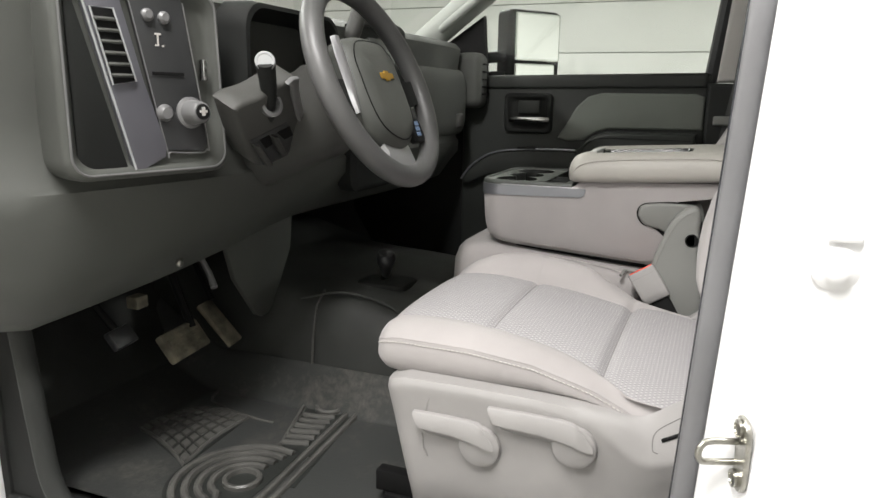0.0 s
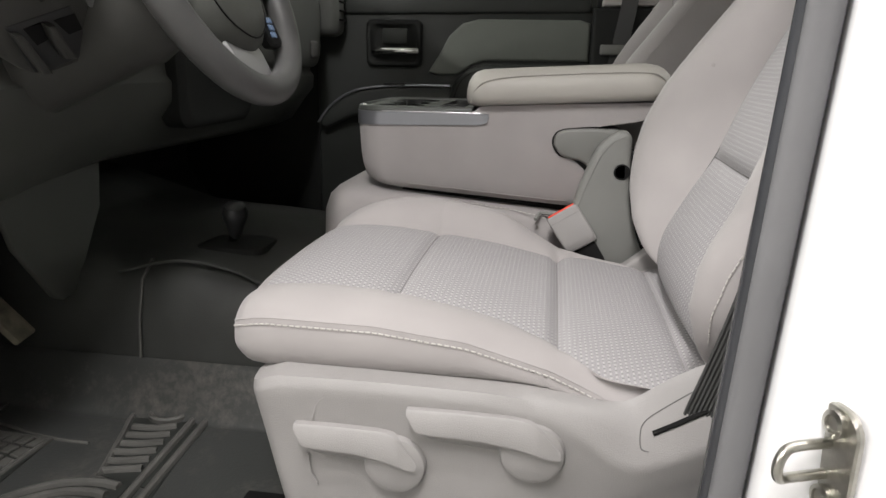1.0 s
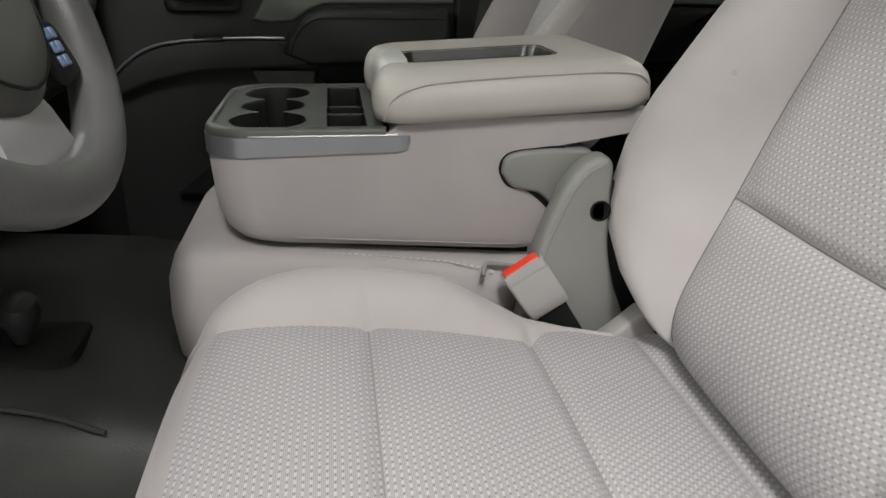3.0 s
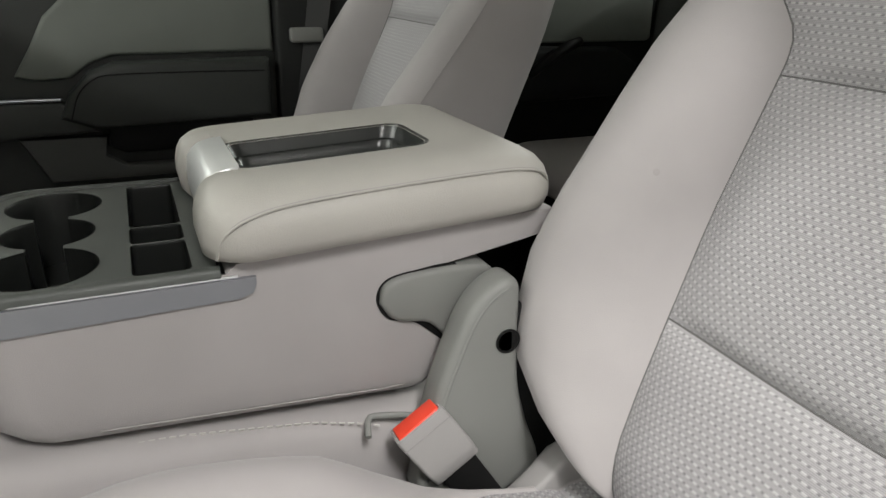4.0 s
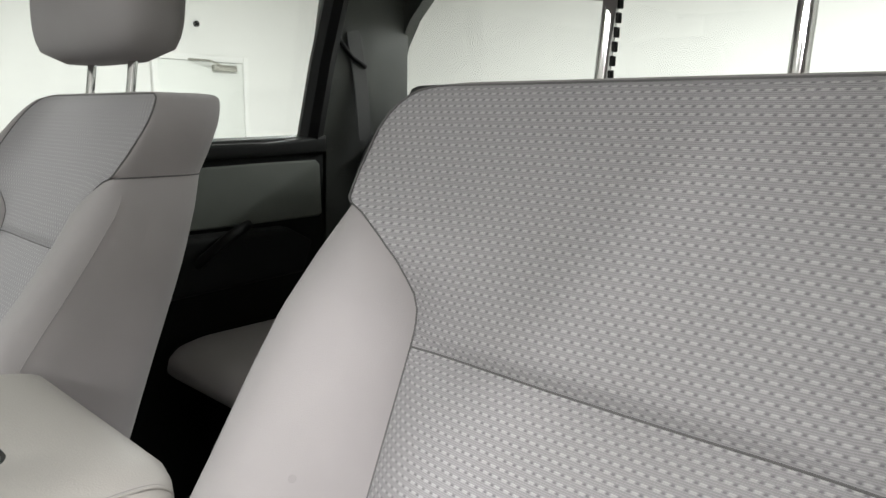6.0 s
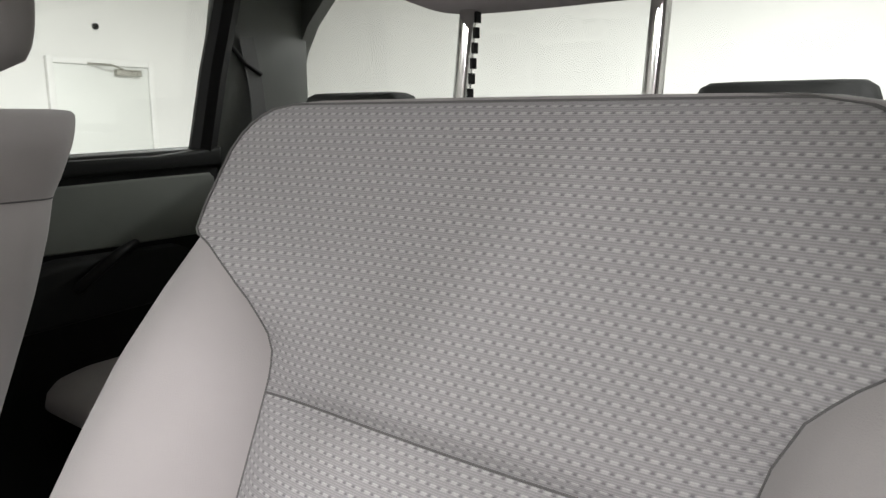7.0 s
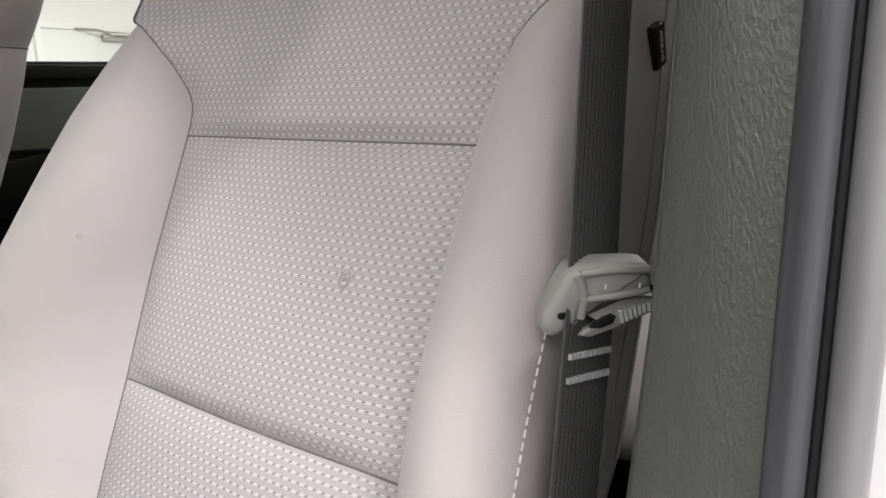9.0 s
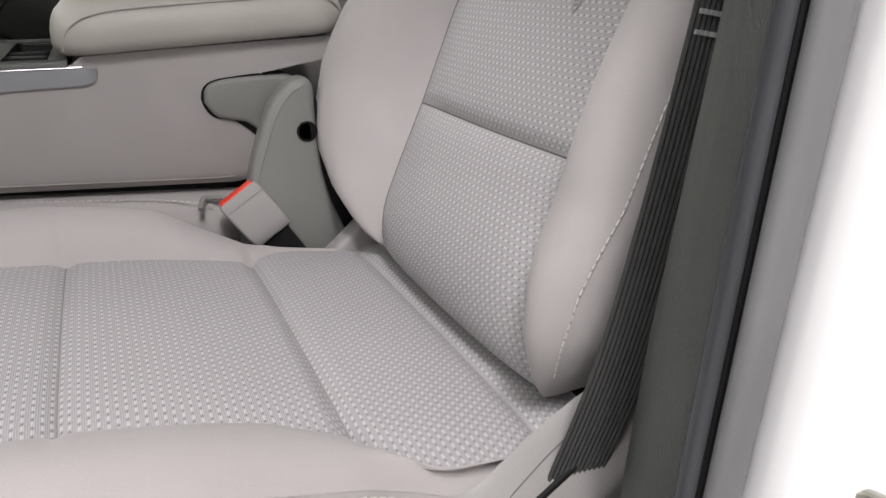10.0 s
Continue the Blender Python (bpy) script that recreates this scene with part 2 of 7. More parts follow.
SMEARM = material("faint_smear", (0.305, 0.287, 0.281), 0.8, grain=0.3, grain_size=1100)
STAINM = material("grease_mark", (0.262, 0.252, 0.249), 0.9)

# ---- mesh tools ----


def thing(name, at, label, category, group="", kind=""):
    ob = new(name)
    ob.location = at
    ob.empty_display_size = 0.05
    return tagged(ob, label, category, group, kind)


def root_of(ob):
    while ob.parent:
        ob = ob.parent
    return ob


def part(name, bm, mat, parent=None, label="", smooth=True, sharp=40):
    """Links a bmesh, given in world metres, as one mesh object under a thing or part."""
    base = root_of(parent).location if parent else Vector((0, 0, 0))
    bm.verts.ensure_lookup_table()
    if base.length:
        bmesh.ops.translate(bm, verts=bm.verts, vec=-base)
    bmesh.ops.recalc_face_normals(bm, faces=bm.faces)
    me = bpy.data.meshes.new(name)
    for f in bm.faces:
        f.smooth = smooth
    if smooth:
        lim = radians(sharp)
        for e in bm.edges:
            if len(e.link_faces) == 2 and e.calc_face_angle(0) > lim:
                e.smooth = False
    bm.to_mesh(me)
    bm.free()
    me.materials.append(mat)
    ob = new(name, me)
    if parent:
        ob.parent = parent
    return tagged(ob, label)


def single(name, bm, mat, label, category, kind="", group="", smooth=True, sharp=40):
    return tagged(part(name, bm, mat, None, label, smooth, sharp), label, category, group, kind)


def join(*bms):
    out = bmesh.new()
    for b in bms:
        me = bpy.data.meshes.new("tmp")
        b.to_mesh(me)
        b.free()
        out.from_mesh(me)
        bpy.data.meshes.remove(me)
    return out


def box(x0, x1, y0, y1, z0, z1, bevel=0.0, seg=2, m=None):
    bm = bmesh.new()
    bmesh.ops.create_cube(bm, size=1)
    for v in bm.verts:
        v.co = Vector(((x0 + x1) / 2 + v.co.x * (x1 - x0), (y0 + y1) / 2 + v.co.y * (y1 - y0), (z0 + z1) / 2 + v.co.z * (z1 - z0)))
    if bevel:
        bmesh.ops.bevel(bm, geom=bm.edges, offset=bevel, segments=seg, affect="EDGES", profile=0.5)
    if m:
        bmesh.ops.transform(bm, matrix=m, verts=bm.verts)
    return bm


def grid(rows, closed=False, cap0=False, cap1=False, uv=None):
    """A surface through rows of points; closed joins each row's end to its start."""
    bm = bmesh.new()
    vs = [[bm.verts.new(p) for p in r] for r in rows]
    n = len(rows[0])
    lay = bm.loops.layers.uv.new("UVMap") if uv else None
    for i in range(len(rows) - 1):
        for j in range(n if closed else n - 1):
            k = (j + 1) % n
            f = bm.faces.new((vs[i][j], vs[i][k], vs[i + 1][k], vs[i + 1][j]))
            if uv:
                for lp, (a, b) in zip(f.loops, ((i, j), (i, k), (i + 1, k), (i + 1, j))):
                    lp[lay].uv = uv[a][b]
    if cap0:
        bm.faces.new(vs[0][::-1])
    if cap1:
        bm.faces.new(vs[-1])
    bmesh.ops.remove_doubles(bm, verts=bm.verts, dist=1e-6)
    return bm


def extrude(outline, axis, a, b, bevel=0.0, seg=2):
    """A prism of an outline in the other two axes, from a to b along the axis."""
    put = {"x": lambda p, t: (t, p[0], p[1]), "y": lambda p, t: (p[0], t, p[1]), "z": lambda p, t: (p[0], p[1], t)}[axis]
    bm = bmesh.new()
    lo = [bm.verts.new(put(p, a)) for p in outline]
    hi = [bm.verts.new(put(p, b)) for p in outline]
    n = len(outline)
    for i in range(n):
        bm.faces.new((lo[i], lo[(i + 1) % n], hi[(i + 1) % n], hi[i]))
    bm.faces.new(lo[::-1])
    bm.faces.new(hi)
    bmesh.ops.recalc_face_normals(bm, faces=bm.faces)
    if bevel:
        rim = [e for e in bm.edges if all(v in lo for v in e.verts) or all(v in hi for v in e.verts)]
        bmesh.ops.bevel(bm, geom=rim, offset=bevel, segments=seg, affect="EDGES", profile=0.5)
    return bm


def tube(points, r, n=10, closed=False, flat=1.0):
    """A round (or, with flat, oval) bar along points; r may be a list."""
    pts = [Vector(p) for p in points]
    rr = r if isinstance(r, (list, tuple)) else [r] * len(pts)
    rows, up = [], None
    for i, p in enumerate(pts):
        if closed:
            d = pts[(i + 1) % len(pts)] - pts[i - 1]
        else:
            d = pts[min(i + 1, len(pts) - 1)] - pts[max(i - 1, 0)]
        d.normalize()
        if up is None:
            up = Vector((0, 0, 1)) if abs(d.z) < 0.9 else Vector((1, 0, 0))
        a = d.cross(up).normalized()
        up = a.cross(d).normalized()
        rows.append([p + (a * math.cos(t) + up * math.sin(t) * flat) * rr[i] for t in (2 * math.pi * k / n for k in range(n))])
    if closed:
        return grid(rows + [rows[0]], True)
    return grid(rows, True, True, True)


def band(points, across, width, thick):
    """A flat strap along points; across gives its width's direction at each."""
    rows = []
    for i, p in enumerate(points):
        p = Vector(p)
        d = (Vector(points[min(i + 1, len(points) - 1)]) - Vector(points[max(i - 1, 0)])).normalized()
        a = Vector(across[i] if isinstance(across, list) else across)
        a = (a - d * a.dot(d)).normalized()
        nrm = d.cross(a).normalized()
        rows.append([p + a * (u * width / 2) + nrm * (v * thick / 2) for u, v in ((-1, -1), (1, -1), (1, 1), (-1, 1))])
    return grid(rows, True, True, True)


def lathe(profile, centre, axis, n=24):
    """A turned body: profile of (radius, along) about axis through centre."""
    ax = Vector(axis).normalized()
    a = ax.orthogonal().normalized()
    b = ax.cross(a)
    c = Vector(centre)
    rows = [[c + ax * h + (a * math.cos(t) + b * math.sin(t)) * max(r, 1e-5) for t in (2 * math.pi * k / n for k in range(n))] for r, h in profile]
    return grid(rows, True, True, True)


def rounded(x0, x1, y0, y1, r, n=6):
    """Outline of a rounded rectangle, counter-clockwise; r: one radius or four (x1y1, x0y1, x0y0, x1y0)."""
    rs = r if isinstance(r, (list, tuple)) else [r] * 4
    out = []
    for (cx, cy, a0), q in zip(((x1, y1, 0), (x0, y1, 90), (x0, y0, 180), (x1, y0, 270)), rs):
        ox, oy = cx + (-q if cx == x1 else q), cy + (-q if cy == y1 else q)
        for k in range(n + 1):
            a = radians(a0 + 90 * k / n)
            out.append((ox + q * math.cos(a), oy + q * math.sin(a)))
    return out


def interp(x, table):
    return float(np.interp(x, [t[0] for t in table], [t[1] for t in table]))


def bez(p0, p1, p2, p3, n):
    out = []
    for k in range(n + 1):
        t = k / n
        out.append(tuple((1 - t) ** 3 * a + 3 * t * (1 - t) ** 2 * b + 3 * t * t * (1 - t) * c + t ** 3 * d for a, b, c, d in zip(p0, p1, p2, p3)))
    return out


def curve_through(pts, per=8):
    """A smooth line through points (Catmull-Rom)."""
    p = [Vector(q) for q in pts]
    p = [p[0] * 2 - p[1]] + p + [p[-1] * 2 - p[-2]]
    out = []
    for i in range(1, len(p) - 2):
        for k in range(per):
            t = k / per
            out.append(0.5 * (2 * p[i] + (p[i + 1] - p[i - 1]) * t + (2 * p[i - 1] - 5 * p[i] + 4 * p[i + 1] - p[i + 2]) * t * t
                              + (3 * p[i] - p[i - 1] - 3 * p[i + 1] + p[i + 2]) * t ** 3))
    out.append(p[-2])
    return out


def stitches(points, parent, name="stitching", length=0.0045, gap=0.0025, r=0.0007, mat=None):
    """A row of short thread stitches along a line, joined in one mesh."""
    pts = [Vector(p) for p in points]
    total = [0]
    for a, b in zip(pts, pts[1:]):
        total.append(total[-1] + (b - a).length)

    def at(s):
        i = max(0, min(len(pts) - 2, int(np.searchsorted(total, s)) - 1))
        k = (s - total[i]) / max(total[i + 1] - total[i], 1e-9)
        return pts[i].lerp(pts[i + 1], k)

    verts, faces, s = [], [], 0.0
    while s + length < total[-1]:
        a, b = at(s), at(s + length)
        d = (b - a).normalized()
        u = d.orthogonal().normalized()
        v = d.cross(u)
        k = len(verts)
        for p in (a, b):
            for w in (u, v, -u, -v):
                verts.append(p + w * r)
        faces += [(k + i, k + (i + 1) % 4, k + 4 + (i + 1) % 4, k + 4 + i) for i in range(4)] + [(k + 3, k + 2, k + 1, k), (k + 4, k + 5, k + 6, k + 7)]
        s += length + gap
    bm = bmesh.new()
    vs = [bm.verts.new(v) for v in verts]
    for f in faces:
        bm.faces.new([vs[i] for i in f])
    return part(name, bm, mat or THREAD, parent, "pale stitching thread")

# ---- the front seats ----
CX = 0.09            # the cab's middle line
XS = -0.372          # the driver's seat
XP = 0.545           # the passenger's seat

BACK_Y = [(0.30, 0.20), (0.33, 0.188), (0.40, 0.158), (0.505, 0.100), (0.62, 0.048), (0.727, 0.0), (0.80, -0.030), (0.85, -0.050), (0.90, -0.071), (0.951, -0.092)]
BACK_WI = [(0.33, 0.120), (0.38, 0.135), (0.44, 0.150), (0.505, 0.163), (0.60, 0.173), (0.70, 0.175), (0.74, 0.176), (0.766, 0.181), (0.799, 0.196), (0.816, 0.212), (0.828, 0.228), (0.837, 0.244), (0.842, 0.259)]
BACK_WO = [(0.33, 0.243), (0.38, 0.226), (0.44, 0.204), (0.48, 0.188), (0.505, 0.180), (0.55, 0.174)] + BACK_WI[4:]
BOLST = [(0.36, 0.045), (0.40, 0.060), (0.45, 0.068), (0.58, 0.070), (0.68, 0.064), (0.74, 0.055), (0.80, 0.042), (0.825, 0.034), (0.842, 0.028), (0.89, 0.014), (0.93, 0.004), (0.95, 0.0)]
TOPZ, BOTZ = 0.948, 0.332


OUT_IN = [(0.33, 0.142), (0.37, 0.180), (0.41, 0.233), (0.45, 0.278), (0.50, 0.292), (0.60, 0.291), (0.70, 0.294), (0.75, 0.293), (0.80, 0.283), (0.842, 0.268), (0.87, 0.274), (0.95, 0.278)]
NOSE_X = [(0.33, 0.134), (0.36, 0.160), (0.40, 0.212), (0.45, 0.262), (0.55, 0.270), (0.60, 0.265), (0.65, 0.264), (0.70, 0.272), (0.75, 0.276), (0.80, 0.270), (0.842, 0.262)]
NOSE_Y = [(0.33, 0.168), (0.36, 0.189), (0.40, 0.201), (0.45, 0.206), (0.50, 0.201), (0.55, 0.188), (0.60, 0.167), (0.65, 0.134), (0.70, 0.096), (0.75, 0.058), (0.80, 0.018), (0.842, -0.018)]
OUT_DOOR = [(0.33, 0.235), (0.36, 0.258), (0.40, 0.274), (0.50, 0.283), (0.68, 0.281), (0.76, 0.274), (0.80, 0.270), (0.842, 0.267), (0.95, 0.267)]


def back_outer(z, inner):
    w = interp(z, OUT_IN if inner else OUT_DOOR)
    r = 0.048 if inner else 0.072
    if z > TOPZ - r:
        w -= r - math.sqrt(max(r * r - (z - TOPZ + r) ** 2, 0))
    return w


def back_ring(z, n_in=17, n_b=9, deep=1.0):
    """Cross-section of the backrest at height z; x grows towards the cab's middle."""
    W = {k: back_outer(z, k > 0) for k in (1, -1)}
    wing = z > 0.842
    wi = W[1] - 0.004 if wing else min(interp(z, BACK_WI), W[1] - 0.003)
    wo = W[-1] - interp(z, [(0.842, 0.008), (0.87, 0.013), (0.95, 0.018)]) if wing else min(interp(z, BACK_WO), W[-1] - 0.003)
    y0, b = interp(z, BACK_Y), interp(z, BOLST)
    yb = y0
    ramp = min(1, max(0, (z - 0.75) / 0.099))
    ramp = ramp * ramp * (3 - 2 * ramp)
    crease = 0.0
    for zs, depth in ((0.727, 0.011), (0.505, 0.009)):
        crease += depth * math.exp(-((z - zs) / 0.010) ** 2)
    puff = 0.008 * math.sin(math.pi * min(max((z - 0.505) / 0.222, 0), 1)) + 0.008 * math.sin(math.pi * min(max((z - 0.33) / 0.175, 0), 1))
    foot = min(1, max(0, (z - BOTZ) / 0.06))
    drop = 0.030 * (1 - math.sqrt(max(0, 1 - (1 - foot) ** 2)))
    foot_drop = drop
    y0, yb = y0 - drop, yb - drop
    top = max(0, (z - TOPZ + 0.03) / 0.03)
    drop = 0.008 * (1 - math.sqrt(max(0, 1 - top * top)))
    y0, yb = y0 - drop, yb - drop
    ins = []
    for k in range(n_in):
        x = -wo + (wo + wi) * k / (n_in - 1)
        e = abs(2 * k / (n_in - 1) - 1)
        lead = 0.012 * ramp * max(0, 2 * k / (n_in - 1) - 1) ** 3      # the inner wing stands further forward
        ins.append((x, y0 + lead + (puff - crease) * (1 - e ** 8) - 0.006 * e ** 10 + 0.006 * (1 - e * e) + ramp * b * e ** 3))
    backs = {k: yb - d - 0.03 * min(1, max(0, (0.75 - z) / 0.4)) for k, d in ((1, 0.095), (-1, 0.160))}

    def half(sg):
        O, back = W[sg], backs[sg]
        w = wi if sg > 0 else wo
        bb = b * interp(z, [(0.33, 0.7), (0.42, 1.0), (0.50, 1.3), (0.60, 1.45), (0.70, 1.35), (0.80, 1.15), (0.842, 1.0)]) if sg > 0 else b * deep * interp(z, [(0.5, 1.0), (0.6, 1.12), (0.75, 1.1), (0.842, 1.0)]) * min(1, (O - w) / 0.085 + 0.1 if z < 0.6 else 1)
        d = O - w
        seam = y0 - 0.006 + ramp * b + (0.012 * ramp if sg > 0 else 0)
        if sg > 0 and not wing:
            cx, cy = min(interp(z, NOSE_X), O - 0.003), interp(z, NOSE_Y) - 0.5 * foot_drop
            D, g = cy - seam, min(1, d / 0.08)
            knee = (cx - 0.006 * g, cy + 0.003 * g)
            bo = bez((w, seam), (w + 0.014 * g, seam + 0.62 * D), (cx - 0.058 * g, cy + 0.016 * g), knee, 5)
            bo += bez(knee, (cx + 0.020 * g, cy - 0.010 * g), (O + 0.004 * g, cy - 0.035 * g), (O, yb - 0.02), 4)[1:]
            return bo, bez((O, yb - 0.02), (O, yb - 0.06), (O + 0.004, back), (O - 0.04, back), 6)
        bo = bez((w, seam), (w + 0.22 * d, yb + max(1.2 * bb, seam - yb)), (O + 0.002, yb + 1.15 * bb + max(0, seam - yb - ramp * b)), (O, yb - 0.02), n_b)
        side = bez((O, yb - 0.02), (O, yb - 0.06), (O + 0.004, back), (O - 0.04, back), 6)
        return bo, side

    bo, side = half(1)
    bo2, side2 = half(-1)
    a, c = W[1] - 0.05, -(W[-1] - 0.05)
    rest = [(a + (c - a) * k / 6, backs[1] + (backs[-1] - backs[1]) * k / 6 - 0.012 * math.sin(math.pi * k / 6)) for k in range(1, 6)]
    ring = ins + bo[1:] + side[1:] + rest + [(-x, y) for x, y in side2[::-1]] + [(-x, y) for x, y in bo2[-2:0:-1]]
    return [(x, y, z) for x, y in ring]


def seat_frames(cx, s, dy=0.0):
    return lambda p: Vector((cx + s * p[0], p[1] + dy, p[2] - (0.003 if dy and p[2] > 0.1 else 0)))


def backrest(root, to):
    zs = [BOTZ, 0.336, 0.343, 0.353, 0.367, 0.383, 0.40, 0.42, 0.44, 0.465, 0.485, 0.494, 0.499, 0.505, 0.511, 0.516, 0.526, 0.55, 0.58, 0.61, 0.64, 0.67, 0.695, 0.708, 0.716, 0.721,
          0.727, 0.733, 0.738, 0.746, 0.757, 0.77, 0.784, 0.798, 0.810, 0.818, 0.825, 0.831, 0.836, 0.839, 0.842, 0.847, 0.856, 0.868, 0.882, 0.897, 0.910, 0.922, 0.932, 0.939, 0.944, TOPZ]
    rows = [back_ring(z, deep=1.0 if root.location.x < 0.3 else 1.5) for z in zs]
    n = len(rows[0])
    nin, nb = 17, 9
    run = [0.0]
    for a, b in zip(rows, rows[1:]):
        run.append(run[-1] + (Vector(a[8]) - Vector(b[8])).length)

    def piece(name, r0, r1, cols, mat, label, woven_uv=True):
        rr = [[to(rows[i][j % n]) for j in cols] for i in range(r0, r1 + 1)]
        uv = [[(rows[i][j % n][0], run[i]) for j in cols] for i in range(r0, r1 + 1)]
        return part(name, grid(rr, uv=uv), mat, root, label, sharp=70)

    i1, i2, iw = zs.index(0.505), zs.index(0.727), zs.index(0.842)
    ins = range(0, nin)
    piece("lower_panel", 0, i1, ins, WOVEN, "grey woven cloth panel")
    piece("middle_panel", i1, i2, ins, WOVEN, "grey woven cloth panel")
    piece("upper_panel", i2, len(zs) - 1, ins, WOVEN, "grey woven cloth panel")
    piece("bolster", 0, iw, range(nin - 1, nin + nb), CLOTH, "plain grey cloth bolster")
    piece("bolster", 0, iw, list(range(n - nb + 0, n)) + [0], CLOTH, "plain grey cloth bolster")
    # side, rear and top of the cover
    rr = [[to(p) for p in rows[i][nin + nb - 1:n - nb + 1]] for i in range(len(zs))]
    cover = grid(rr)
    wing = grid([[to(p) for p in rows[i][nin - 1:nin + nb]] for i in range(iw, len(zs))])
    wing2 = grid([[to(rows[i][j % n]) for j in list(range(n - nb, n)) + [n]] for i in range(iw, len(zs))])
    top = [Vector(p) for p in rows[-1]]
    mid = sum(top, Vector()) / n
    cap = [[to(mid + (p - mid) * k + Vector((0, 0, h))) for p in top] for k, h in ((1, 0), (0.96, 0.0015), (0.85, 0.003), (0.4, 0.004))]
    capb = grid(cap, True, False, True)
    bot = [Vector(p) for p in rows[0]]
    mb = sum(bot, Vector()) / n
    capc = grid([[to(mb + (p - mb) * k + Vector((0, 0, h))) for p in bot] for k, h in ((1, 0), (0.9, -0.008), (0.5, -0.012))], True, False, True)
    part("back_cover", join(cover, wing, wing2, capb, capc), CLOTH, root, "plain grey rear and side cloth", sharp=70)
    # piping along the upper edge and the crease cords
    edge = [to((p[0], p[1] + 0.001, p[2])) for p in [r[nin - 1] for r in rows[iw:]]]
    edge2 = [to((p[0], p[1] + 0.001, p[2])) for p in [r[0] for r in rows[iw:]]]
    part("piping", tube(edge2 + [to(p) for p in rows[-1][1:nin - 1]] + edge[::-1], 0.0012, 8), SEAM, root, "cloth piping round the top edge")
    for col in (0, nin - 1):
        line = [to((r[col][0], r[col][1] + 0.0005, r[col][2])) for r in rows[2:iw + 1]]
        part("seam", tube(line, 0.0008, 6), SEAM, root, "sewn seam, crease shade in its cord")
    for i in (i1, i2):
        part("seam", tube([to((p[0], p[1] + 0.0005, p[2])) for p in rows[i][:nin]], 0.0009, 6), SEAM, root, "sewn seam, crease shade in its cord")
    for cols in (range(nin - 1, nin + nb + 6), range(n - nb - 6, n)):
        part("seam", tube([to((p[0] * 1.001, p[1], p[2])) for p in (rows[iw][j] for j in cols)], 0.0011, 6), SEAM, root, "sewn seam, crease shade in its cord")
    # fine double seam down the outer side
    for j in (n - nb - 2, n - nb - 3):
        part("seam", tube([to((r[j][0] - 0.0004, r[j][1], r[j][2])) for r in rows[8:-3]], 0.0008, 6), SEAMLT, root, "sewn side seam")
    # heavy pale stitching down the outer bolster's edge
    line = [to((r[n - nb + 2][0] - 0.0010, r[n - nb + 2][1] + 0.0008, r[n - nb + 2][2])) for r in rows[4:zs.index(0.67)]]
    stitches(line, root, length=0.0046, gap=0.0024, r=0.0009)
    if root.location.x > 0.3:
        stitches([to((r[nin + 6][0] + 0.0010, r[nin + 6][1] + 0.0008, r[nin + 6][2])) for r in rows[4:iw - 3]], root, length=0.0046, gap=0.0024, r=0.0009, mat=CLOTH)


CUSH_Z = [(0.12, 0.316), (0.16, 0.318), (0.20, 0.318), (0.32, 0.332), (0.42, 0.350), (0.517, 0.366), (0.60, 0.375), (0.66, 0.374), (0.69, 0.370), (0.708, 0.362), (0.718, 0.352), (0.724, 0.340)]


